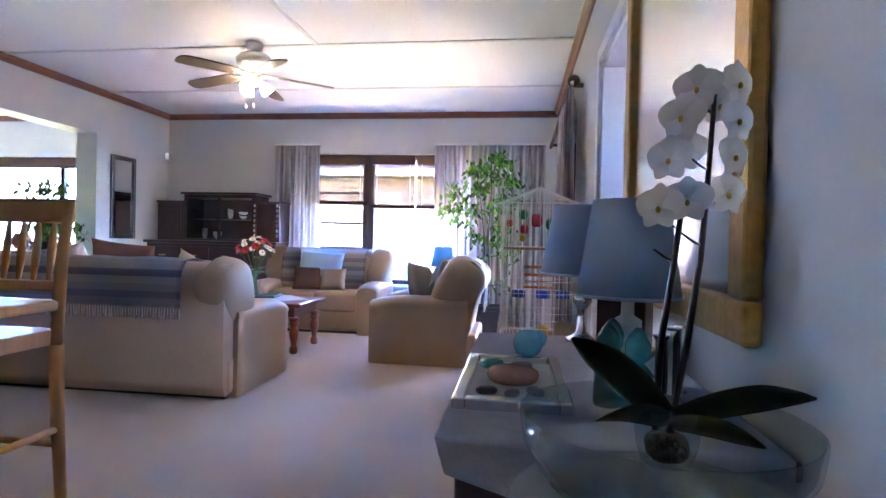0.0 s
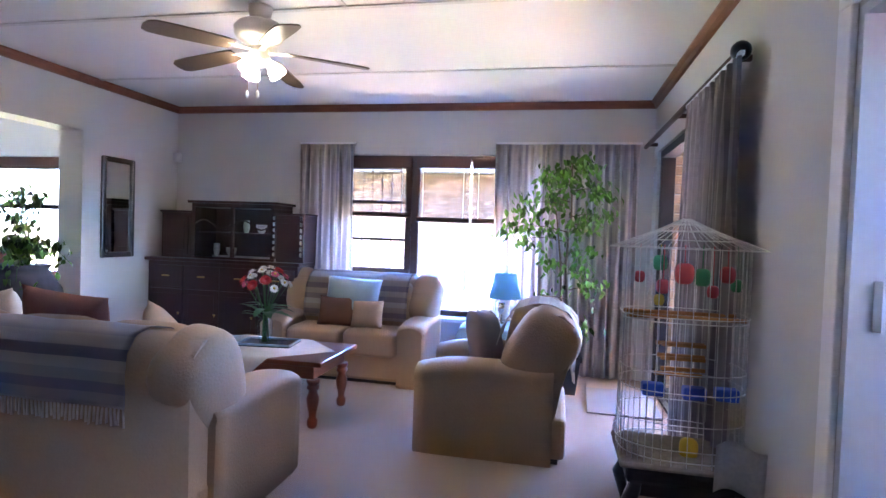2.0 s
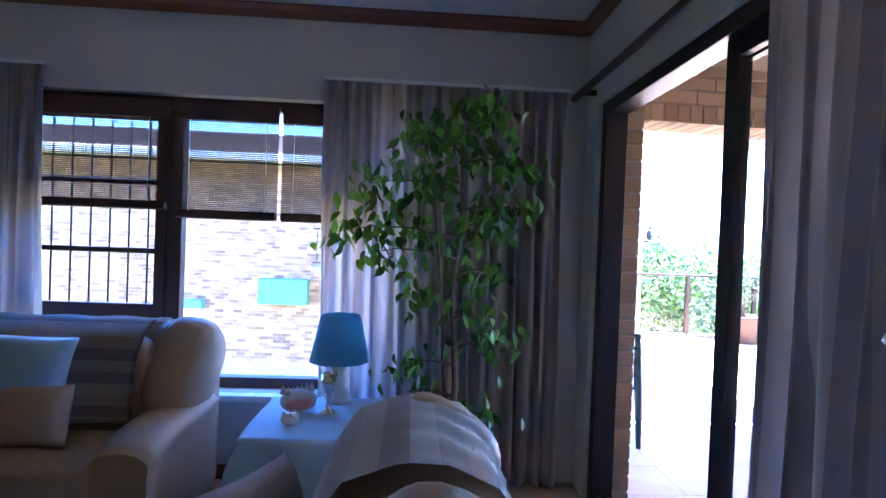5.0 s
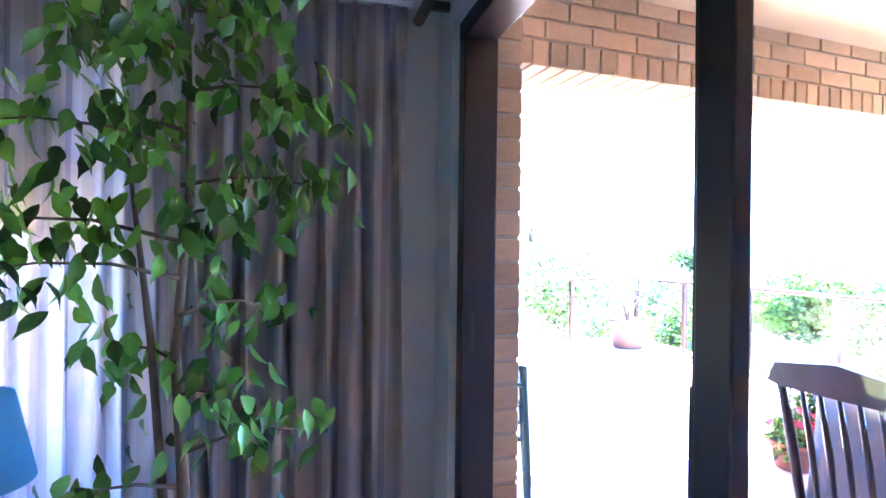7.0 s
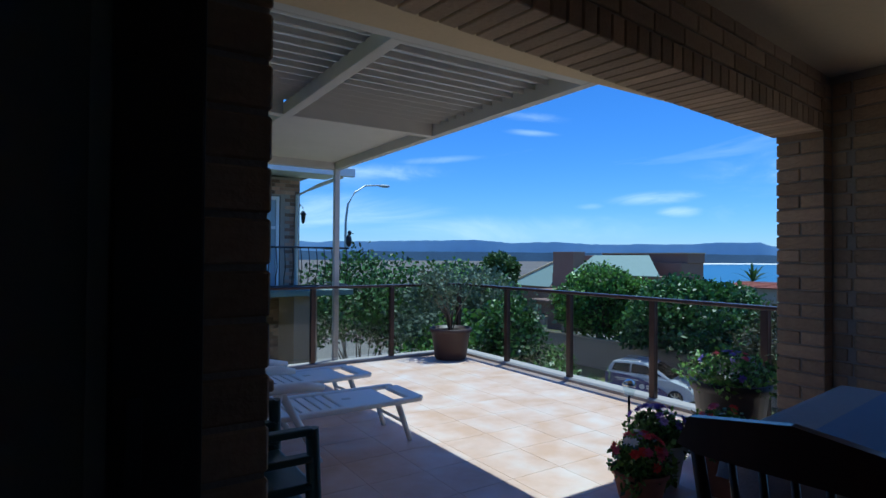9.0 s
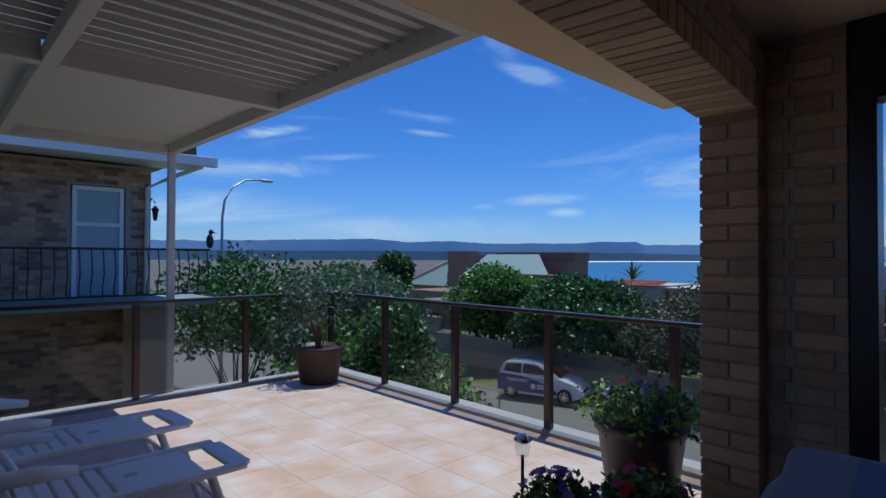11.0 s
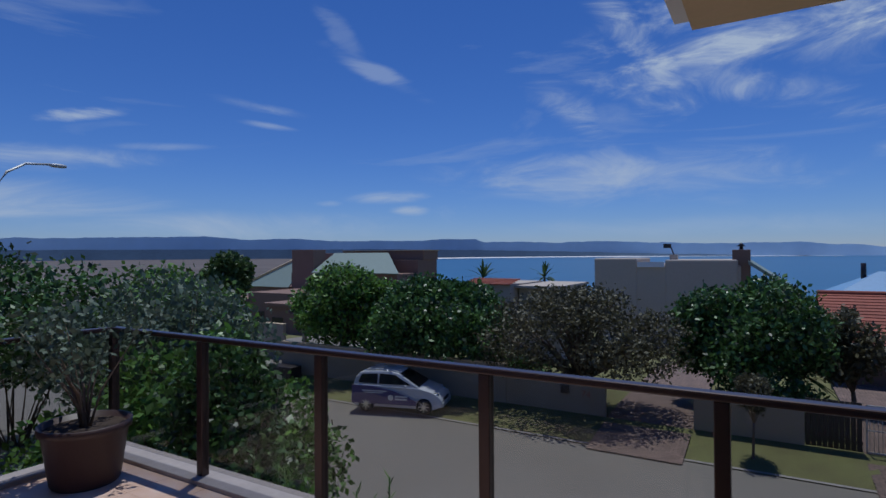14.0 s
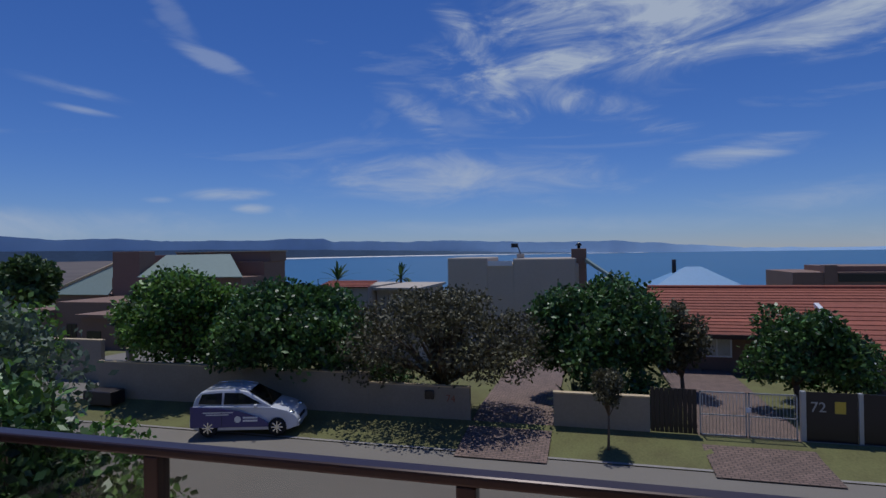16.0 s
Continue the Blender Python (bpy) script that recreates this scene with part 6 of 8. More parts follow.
for sx in (-0.19, 0.19):
    part("stretcher", tube(bmesh.new(), [(sx, -0.18, 0.28), (sx, 0.18, 0.28)], 0.014, 8), M["pine"], bc2)

# wide urn with a leafy plant at the opening, chest and small pot beyond
ur = thing("floor_urn", (-4.88, 5.22, 0), "large dark clay urn with a leafy plant in the opening", "planter")
part("urn", lathe(bmesh.new(), [(0.14, 0), (0.17, 0.05), (0.25, 0.40), (0.29, 0.62), (0.27, 0.74), (0.19, 0.86), (0.17, 0.90), (0.20, 0.94), (0.18, 0.94)], 32), mat("dark_clay", (0.07, 0.055, 0.055), 0.75, vary=0.25, grain=22, bump=0.3), ur)
bm = bmesh.new()
bmb = bmesh.new()
rnd = random.Random(8)
for i in range(16):
    a = rnd.uniform(0, 6.28)
    rr = rnd.uniform(0.18, 0.42)
    tip = Vector((math.cos(a) * rr, math.sin(a) * rr * 0.6, rnd.uniform(0.95, 1.55) if i > 3 else rnd.uniform(0.5, 0.9)))
    mid = Vector((math.cos(a) * rr * 0.5, math.sin(a) * rr * 0.3, max(tip.z, 1.1) + 0.05))
    tube(bmb, [(0, 0, 0.92), mid, tip], [0.005, 0.004, 0.002], 5)
    for k in range(34):
        t = rnd.uniform(0.2, 1)
        p = Vector((0, 0, 0.92)).lerp(mid, t * 2) if t < 0.5 else mid.lerp(tip, t * 2 - 1)
        hang_leaf(bm, p + Vector((rnd.gauss(0, 0.04), rnd.gauss(0, 0.04), rnd.gauss(0, 0.04))), rnd, 0.075)
part("stems", bmb, M["stem"], ur)
tagged(part("leaves", bm, M["leaf"], ur), kind="stuff")
ch = thing("wooden_chest", (-5.72, 5.75, 0), "reddish wooden chest of drawers in the adjoining room", "chest")
part("body", boxes((-0.42, -0.22, 0.05, 0.42, 0.22, 0.80), bevel=0.008), M["redwood"], ch)
part("top", boxes((-0.45, -0.25, 0.80, 0.45, 0.25, 0.83), bevel=0.006), M["redwood"], ch)
part("plinth", boxes((-0.40, -0.20, 0, 0.40, 0.20, 0.05)), M["redwood"], ch)
for i in range(3):
    d = part("drawer", boxes((-0.38, -0.235, 0.09 + 0.235 * i, 0.38, -0.22, 0.30 + 0.235 * i), bevel=0.004), M["redwood"], ch)
    part("handle", boxes((-0.06, -0.25, 0.19 + 0.235 * i, 0.06, -0.235, 0.205 + 0.235 * i), bevel=0.003), M["brass"], d)
sp = thing("small_pot", (-5.72, 5.72, 0.832), "small terracotta pot with a sprouting plant", "plant pot")
part("pot", lathe(bmesh.new(), [(0.06, 0), (0.09, 0.05), (0.095, 0.12), (0.07, 0.17), (0.085, 0.185)], 20), M["terracotta"], sp)
bm = bmesh.new()
for i in range(12):
    a = i * 2.4
    leaf_blade(bm, (0, 0, 0.18), (math.cos(a), math.sin(a), 0.5), 0.12, 0.01, 0.3, 5)
part("leaves", bm, M["leaf"], sp)
bk = thing("book_stack", (-5.48, 5.66, 0.832), "small stack of books on the chest", "books")
part("book", boxes((-0.10, -0.07, 0, 0.10, 0.07, 0.03), bevel=0.002), M["ceramic"], bk)
part("book", boxes((-0.08, -0.06, 0.031, 0.09, 0.06, 0.055), bevel=0.002), M["grey_cushion"], bk)

# ---- deck and verandah things ----


def lounger(at, turn):
    """White moulded sun lounger: lying end, raised back, arms, folding legs. Head towards local -x."""
    l = thing("sun_lounger", at, "white moulded plastic sun lounger with raised backrest", "sun lounger", "loungers on the deck", turn)
    z = 0.29
    bm = boxes((0.55, -0.27, z, 1.16, -0.21, z + 0.035), (0.55, 0.21, z, 1.16, 0.27, z + 0.035), (1.08, -0.21, z - 0.002, 1.20, 0.21, z + 0.03), (0.55, -0.21, z + 0.002, 0.96, 0.21, z + 0.028), bevel=0.012)
    part("foot_section", bm, M["plastic_white"], l)
    for i in range(9):
        x = -0.10 + i * 0.072
        part("slat", box(bmesh.new(), x, -0.22, z + 0.006, x + 0.055, 0.22, z + 0.024, bevel=0.004, seg=1), M["plastic_white"], l)
    for ya in (-0.275, 0.22):
        part("side_rail", box(bmesh.new(), -0.12, ya, z, 0.56, ya + 0.055, z + 0.04, bevel=0.012), M["plastic_white"], l)
    bm = boxes((-0.80, -0.275, 0, -0.02, -0.21, 0.035), (-0.80, 0.21, 0, -0.02, 0.275, 0.035), (-0.84, -0.275, 0, -0.78, 0.275, 0.035), (-0.78, -0.21, 0.006, -0.05, 0.21, 0.024), bevel=0.010)
    bmesh.ops.transform(bm, matrix=Matrix.Translation((-0.10, 0, z + 0.01)) @ Matrix.Rotation(radians(71), 4, "Y"), verts=bm.verts)
    part("backrest", bm, M["plastic_white"], l)
    for s in (-1, 1):
        bm = bmesh.new()
        tube(bm, [(-0.42, s * 0.31, 0.56), (-0.15, s * 0.315, 0.53), (0.22, s * 0.31, 0.52), (0.36, s * 0.30, 0.50)], [0.026, 0.034, 0.036, 0.022], 10)
        part("armrest", bm, M["plastic_white"], l)
        part("leg", tube(bmesh.new(), [(0.06, s * 0.305, 0.52), (0.34, s * 0.30, 0.0)], [0.028, 0.022], 8), M["plastic_white"], l)
        part("leg", tube(bmesh.new(), [(0.10, s * 0.305, 0.52), (-0.28, s * 0.30, 0.0)], [0.028, 0.022], 8), M["plastic_white"], l)
        part("leg", tube(bmesh.new(), [(0.98, s * 0.20, z), (1.08, s * 0.22, 0.0)], [0.026, 0.020], 8), M["plastic_white"], l)
    part("leg_brace", tube(bmesh.new(), [(1.03, -0.20, 0.14), (1.03, 0.20, 0.14)], 0.012, 8), M["plastic_white"], l)
    part("drain", boxes((0.62, -0.02, z + 0.028, 0.68, 0.02, z + 0.031)), M["ceramic"], l)
    return l


lounger((1.30, 9.62, ZD), 0)
lounger((1.32, 10.52, ZD), 3)


def leaf_cloud(blobs, count, size, seed, droop=0.0):
    """Many small leaves through a set of blobs (x, y, z, rx, ry, rz), thick at the skin, open inside."""
    r = np.random.RandomState(seed)
    b = np.array(blobs, float)
    wgt = b[:, 3] * b[:, 4] + b[:, 5] * b[:, 4]
    k = r.choice(len(b), count, p=wgt / wgt.sum())
    d = r.normal(size=(count, 3))
    d /= np.linalg.norm(d, axis=1)[:, None]
    rad = 0.45 + 0.62 * r.rand(count) ** 0.5 + 0.10 * r.normal(size=count)
    c = b[k, :3] + d * b[k, 3:] * rad[:, None]
    a1 = r.normal(size=(count, 3))
    a1[:, 2] -= droop
    a1 /= np.linalg.norm(a1, axis=1)[:, None]
    a2 = np.cross(a1, r.normal(size=(count, 3)))
    a2 /= np.linalg.norm(a2, axis=1)[:, None]
    s = (size * (0.6 + 0.8 * r.rand(count)))[:, None]
    v = np.stack([c, c + a1 * s * 0.5 + a2 * s * 0.30, c + a1 * s, c + a1 * s * 0.5 - a2 * s * 0.30], 1).reshape(-1, 3)
    f = np.arange(count * 4).reshape(-1, 4)
    me = bpy.data.meshes.new("leaves")
    me.from_pydata(v.tolist(), [], f.tolist())
    return me


def leaves_part(name, me, material, parent, label=""):
    me.materials.append(material)
    ob = new(name, me)
    ob.parent = parent
    return tagged(ob, label, kind="stuff")


# corner pot with a shrub
cp = thing("deck_planter", (4.52, 12.06, ZD), "large brown plastic pot with a thin shrub on the deck", "planter")
part("pot", lathe(bmesh.new(), [(0.20, 0), (0.215, 0.02), (0.265, 0.36), (0.285, 0.37), (0.29, 0.42), (0.27, 0.42), (0.255, 0.37)], 36), M["brown_pot"], cp)
part("soil", lathe(bmesh.new(), [(0.255, 0.37), (0.25, 0.385)], 24), M["soil"], cp)
bm = bmesh.new()
rnd = random.Random(4)
tips = []
for i in range(14):
    a, rr, hh = rnd.uniform(0, 6.28), rnd.uniform(0.1, 0.42), rnd.uniform(0.75, 1.18)
    tip = (math.cos(a) * rr, math.sin(a) * rr, hh)
    tips.append(tip)
    tube(bm := bmesh.new(), [(rnd.uniform(-0.03, 0.03), rnd.uniform(-0.03, 0.03), 0.38), (math.cos(a) * rr * 0.25, math.sin(a) * rr * 0.25, 0.62), tip], [0.010, 0.007, 0.002], 5)
    part("stem", bm, M["bark"], cp)
leaves_part("leaves", leaf_cloud([(x, y, z, 0.13, 0.13, 0.13) for x, y, z in tips], 900, 0.055, 3), M["leaf_grey"], cp)


def petunia_pot(at, r, h, material, blooms, seed, label, hang=0.1):
    p = thing("flower_pot", at, label, "flower pot", "flower pots by the verandah pier")
    part("pot", lathe(bmesh.new(), [(r * 0.72, 0), (r * 0.78, 0.02), (r, h * 0.86), (r * 1.08, h * 0.87), (r * 1.08, h), (r * 0.98, h), (r * 0.95, h * 0.9)], 28), material, p)
    part("soil", lathe(bmesh.new(), [(r * 0.94, h * 0.86), (r * 0.92, h * 0.92)], 20), M["soil"], p)
    q = 1.35 if r > 0.24 else 1.0
    leaves_part("leaves", leaf_cloud([(0, 0, h + 0.05, r * 0.95 * q, r * 0.95 * q, 0.11 * q), (r * 0.7, -r * 0.4, h, r * 0.5, r * 0.5, 0.11), (-r * 0.7, -r * 0.3, h, r * 0.45, r * 0.45, 0.09)], 1500, 0.040, seed), M["leaf"], p)
    rn = random.Random(seed)
    for i in range(26 if r < 0.18 else 13):
        a, e = rn.uniform(0, 6.28), rn.uniform(0.1, 1.5)
        d = Vector((math.cos(a) * math.sin(e), math.sin(a) * math.sin(e), math.cos(e)))
        bm = bmesh.new()
        flower(bm, Vector((d.x * r * 1.12, d.y * r * 1.12, h + 0.05 + d.z * 0.15)), d, 0.034, 7, 2, 0.1)
        part("flower", bm, M[blooms[i % len(blooms)]], p)
    return p


M["petal_violet"] = mat("violet_petal", (0.22, 0.12, 0.48), 0.6, vary=0.15, through_light=0.2)
M["petal_lilac"] = mat("lilac_petal", (0.42, 0.30, 0.60), 0.6, vary=0.15, through_light=0.2)
petunia_pot((2.98, 7.80, ZD), 0.15, 0.18, M["terracotta"], ["petal_red", "petal_pink", "petal_red", "petal_white"], 41, "terracotta pot with red and white petunias")
petunia_pot((3.26, 7.90, ZD), 0.17, 0.27, M["ceramic"], ["petal_violet", "petal_lilac", "petal_violet"], 42, "pale pot with violet petunias in bloom")
petunia_pot((3.52, 7.62, ZD), 0.19, 0.30, M["terracotta"], ["petal_red", "petal_pink"], 43, "terracotta pot with orange-red flowers beside the pier")
petunia_pot((4.26, 8.00, ZD), 0.25, 0.50, M["dark_pot"], ["petal_violet", "petal_pink", "petal_lilac"], 44, "tall brown clay pot with mixed dark petunias")

def solar_light(at):
    sl = thing("solar_light", at, "small solar garden light on a stake", "garden light", "solar lights among the pots")
    part("stake", tube(bmesh.new(), [(0, 0, 0), (0, 0, 0.50)], 0.008, 8), M["dark_alu"], sl)
    part("lens", lathe(bmesh.new(), [(0.03, 0.50), (0.036, 0.53), (0.034, 0.565)], 16), M["vase"], sl)
    part("cap", lathe(bmesh.new(), [(0.04, 0.565), (0.045, 0.575), (0.02, 0.60), (0.004, 0.605)], 16), M["silver"], sl)


solar_light((3.25, 8.09, ZD))
solar_light((4.40, 8.30, ZD))

# verandah table under a blue cloth, spindle chairs
vt = thing("verandah_table", (2.96, 6.55, ZD), "wooden verandah table set under the roof", "table", turn=6)
part("tabletop", boxes((-0.62, -0.40, 0.70, 0.62, 0.40, 0.74), bevel=0.008), M["mahogany"], vt)
for sx in (-0.55, 0.55):
    for sy in (-0.33, 0.33):
        part("leg", boxes((sx - 0.035, sy - 0.035, 0, sx + 0.035, sy + 0.035, 0.70), bevel=0.006), M["mahogany"], vt)
vc = thing("tablecloth", (2.96, 6.55, ZD + 0.743), "grey-white tablecloth with a broad blue band", "tablecloth", turn=6)
M["band_cloth"] = stripes("blue_band_cloth", "Y", [(0.04, 0.10, 0.24), (0.17, 0.175, 0.195), (0.17, 0.175, 0.195), (0.04, 0.10, 0.24)], 0.86)
bm = bmesh.new()
grid(bm, 50, 40, cloth_fn(0.625, 0.405, 0.16))
part("cloth", bm, M["band_cloth"], vc)
bm = bmesh.new()
rnd = random.Random(77)
for i in range(22):
    y = -0.40 + i * 0.037
    tube(bm, [(-0.645, y, -0.14), (-0.65, y + rnd.uniform(-0.01, 0.01), -0.17), (-0.65, y, -0.21)], [0.004, 0.011, 0.003], 6)
tagged(part("tassels", bm, M["fringe"], vc, "knotted pale tassels along the hem"), kind="stuff")


def spindle_chair(at, turn, label):
    """Dark wooden slat-back chair; the back is at local -y."""
    c = thing("verandah_chair", at, label, "chair", "dark chairs round the verandah table", turn)
    part("seat", boxes((-0.23, -0.21, 0.42, 0.23, 0.22, 0.455), bevel=0.015), M["mahogany"], c)
    for sx in (-0.20, 0.20):
        part("back_post", tube(bmesh.new(), [(sx, -0.19, 0.45), (sx * 1.02, -0.24, 0.70), (sx * 1.08, -0.30, 0.98)], [0.018, 0.018, 0.015], 8), M["mahogany"], c)
        for sy in (-0.17, 0.18):
            part("leg", tube(bmesh.new(), [(sx * 0.95, sy, 0.42), (sx * 1.05, sy * 1.15, 0.0)], [0.022, 0.016], 8), M["mahogany"], c)
    bm = bmesh.new()
    prism(bm, [(-0.25, 0.93), (-0.22, 1.0), (0, 1.03), (0.22, 1.0), (0.25, 0.93), (0.2, 0.915), (-0.2, 0.915)], -0.315, -0.285, "y")
    part("top_rail", bm, M["mahogany"], c)
    for i in range(5):
        x = -0.13 + i * 0.065
        part("spindle", tube(bmesh.new(), [(x, -0.195, 0.45), (x, -0.24, 0.70), (x, -0.295, 0.93)], [0.008, 0.012, 0.008], 6), M["mahogany"], c)
    return c


spindle_chair((1.86, 6.36, ZD), -84, "dark stained spindle-back chair at the verandah table")
spindle_chair((2.95, 5.86, ZD), 6, "dark stained spindle-back chair tucked under the table edge")
cushion("cushion", (1.74, 6.37, 0.62), (0.40, 0.42), (10, 0, 96), M["grey_cushion"], "grey padded cushion on the verandah chair", 0.05)

# stacked green plastic chairs by the door
for k in range(3):
    g = thing("plastic_chair", (0.77, 7.78, ZD + 0.09 * k), "dark green moulded plastic chair in a stack", "chair", "stacked green chairs", -90)
    part("seat", boxes((-0.22, -0.20, 0.40, 0.22, 0.20, 0.425), bevel=0.012), M["plastic_green"], g)
    bm = boxes((-0.22, -0.24, 0.43, 0.22, -0.20, 0.80), bevel=0.012)
    part("backrest", bm, M["plastic_green"], g)
    for sx in (-0.22, 0.22):
        part("armrest", boxes((sx - 0.025, -0.22, 0.60, sx + 0.025, 0.18, 0.625), bevel=0.008), M["plastic_green"], g)
        for sy in (-0.20, 0.18):
            part("leg", tube(bmesh.new(), [(sx, sy, 0.62 if sy > 0 else 0.42), (sx * 1.12, sy * 1.15, 0.0)], [0.024, 0.018], 8), M["plastic_green"], g)

# ---- brickwork ----
std = brick_mesh(0.222, 0.108, 0.074)
jamb = tagged(new("brick_jamb"), "pale face-brick reveal beside the sliding door", "brick wall", kind="structure")
part("mortar", boxes((0.445, 6.670, ZD, 0.549, 7.18, 2.46)), M["mortar"], jamb)
q1 = mesh_of(box(bmesh.new(), 0, 0, 0, 0.112, 0.222, 0.074, bevel=0.004, seg=1), "brick", M["brick"])
q2 = mesh_of(box(bmesh.new(), 0, 0, 0, 0.112, 0.108, 0.074, bevel=0.004, seg=1), "brick", M["brick"])
for c in range(29):
    z = ZD + 0.006 + c * 0.085
    if c % 2:
        shared("brick", q1, jamb, (0.443, 6.664, z)), shared("brick", q1, jamb, (0.443, 6.896, z))
    else:
        shared("brick", q2, jamb, (0.443, 6.664, z)), shared("brick", q1, jamb, (0.443, 6.782, z)), shared("brick", q2, jamb, (0.443, 7.014, z))
beam = tagged(new("brick_beam"), "face-brick beam with a brick-on-edge soffit over the verandah", "brick beam", kind="structure")
bl = 3.56
bm_m = pose(0.553, 6.945, 0, 0, 0, 5.75)
core = part("mortar", boxes((0, 0.012, 2.122, bl, 0.268, 2.458)), M["mortar"], beam)
core.matrix_basis = bm_m
rl = mesh_of(box(bmesh.new(), -0.0365, 0, 0, 0.0365, 0.28, 0.106, bevel=0.004, seg=1), "brick", M["brick"])
n = int(bl / 0.0835)
for i in range(n):
    o = shared("brick", rl, beam, (0, 0, 0))
    o.matrix_basis = bm_m @ Matrix.Translation((0.042 + i * 0.0835, 0, 2.112 + 0.001 * math.sin(i * 2.3)))
brick_run(beam, std, bl, 2.228, 3, bm_m)
brick_run(beam, std, bl, 2.228, 3, bm_m @ Matrix.Translation((0, 0.172, 0)), start=1)
pier = tagged(new("brick_pier"), "face-brick pier at the corner of the verandah", "brick pier", kind="structure")
part("mortar", boxes((4.062, 7.305, ZD, 4.34, 7.565, 2.46), (4.16, 6.97, ZD, 4.34, 7.304, 2.46)), M["mortar"], pier)
s2b = mesh_of(box(bmesh.new(), 0, 0, 0, 0.108, 0.128, 0.074, bevel=0.004, seg=1), "brick", M["brick"])
for c in range(29):
    z = ZD + 0.006 + c * 0.085
    if c % 2:
        shared("brick", s2b, pier, (4.052, 7.30, z), (1, 2.16, 1)), shared("brick", s2b, pier, (4.17, 7.30, z), (1.6, 0.9, 1)), shared("brick", s2b, pier, (4.17, 7.46, z), (1.6, 0.9, 1))
    else:
        shared("brick", s2b, pier, (4.052, 7.30, z)), shared("brick", s2b, pier, (4.052, 7.438, z), (2.05, 1.08, 1)), shared("brick", s2b, pier, (4.17, 7.30, z), (1.6, 0.9, 1))
    shared("brick", s2b, pier, (4.15, 6.965 + (0.055 if c % 2 else 0), z), (1, 1.72 if not c % 2 else 1.2, 1))
    shared("brick", s2b, pier, (4.15, 7.195 if not c % 2 else 7.22, z), (1, 0.75 if not c % 2 else 0.55, 1))
struct("verandah_frame", boxes((4.15, 6.86, ZD, 4.30, 6.96, 2.46), (4.15, 5.30, ZD, 4.30, 5.40, 2.46), (4.15, 5.40, 2.10, 4.30, 6.86, 2.46)), M["dark_alu"], "dark frame of the verandah side opening", "frame")
colm = tagged(new("brick_column"), "brick column on the deck under the louvre roof", "brick column", kind="structure")
part("mortar", boxes((0.52, 9.40, ZD, 0.94, 9.82, 2.34)), M["mortar"], colm)
c2 = mesh_of(box(bmesh.new(), 0, 0, 0, 0.212, 0.106, 0.074, bevel=0.004, seg=1), "brick", M["brick"])
for c in range(28):
    z = ZD + 0.006 + c * 0.085
    for i in range(2):
        o = shared("brick", c2, colm, (0.512 + i * 0.222, 9.392, z))
        shared("brick", c2, colm, (0.948, 9.394 + i * 0.222, z), turn=math.pi / 2)
part("cap", boxes((0.45, 9.34, 2.345, 1.02, 9.88, 2.465), bevel=0.006), M["alu_white"], colm)
plb = tagged(new("brick_planter"), "low brick planter box with dark plants on the deck", "planter", kind="structure")
part("body", boxes((0.48, 8.06, ZD, 0.94, 9.33, 0.77), bevel=0.01), M["old_brick"], plb)
part("coping", boxes((0.46, 8.04, 0.771, 0.96, 9.33, 0.82), bevel=0.008), M["old_brick"], plb)
leaves_part("leaves", leaf_cloud([(0.66, 8.5, 0.90, 0.14, 0.30, 0.09), (0.62, 8.8, 0.95, 0.13, 0.18, 0.14)], 420, 0.055, 9), M["leaf_dark"], plb)

# deck tiles
deck = tagged(new("deck_floor"), "peach-coloured ceramic tiles laid in a square grid", "tiled floor", kind="structure")
TS = 0.40
tl = mesh_of(box(bmesh.new(), 0.0014, 0.0014, -0.012, TS - 0.0014, TS - 0.0014, 0, bevel=0.001, seg=1), "tile", M["tile"])
for j in range(22):
    y = 3.62 + j * TS
    for i in range(11):
        x = 0.56 + i * TS
        sx, sy = min(1, (4.858 - x) / TS), min(1, (12.418 - y) / TS)
        if sx > 0.08 and sy > 0.08:
            shared("tile", tl, deck, (x, y, ZD), (sx, sy, 1))
for j in range(13):
    for i in range(4):
        y = 7.22 + j * TS
        shared("tile", tl, deck, (0.16 - i * TS + 0.0 - 0.002, y, ZD), (1, min(1, (12.418 - y) / TS), 1))


# ---- street and gardens ----
def strip(bm, x0, x1, y0, y1, lift, nx=6, ny=30):
    """A sheet laid on the ground."""
    def fn(u, v):
        x, y = x0 + (x1 - x0) * u, y0 + (y1 - y0) * v
        return (x, y, ground_z(x, y) + lift)
    return grid(bm, nx, ny, fn)


struct("road", strip(bmesh.new(), 6.3, 19.7, -60, 90, 0.07, 12, 60), M["road"], "worn pale asphalt street", "road")
struct("kerb", strip(bmesh.new(), 19.7, 19.82, -60, 90, 0.10, 1, 60), mat("concrete_kerb", (0.30, 0.27, 0.24), 0.9, vary=0.2, grain=12), "low concrete kerb along the street", "kerb")
struct("verge", strip(bmesh.new(), 19.82, 21.80, -30, 60, 0.085, 3, 40), M["grass"], "patchy dry grass verge", "grass")
struct("driveway", strip(bmesh.new(), 19.3, 36, 10.12, 12.85, 0.11, 8, 6), M["paver"], "clay paver driveway", "driveway")
struct("driveway_gate", strip(bmesh.new(), 19.3, 32, 2.7, 5.7, 0.11, 8, 6), M["paver"], "clay paver driveway behind the mesh gate", "driveway")
struct("driveway_far", strip(bmesh.new(), 19.3, 38, 29.2, 37, 0.11, 8, 6), M["road"], "pale concrete driveway", "driveway")


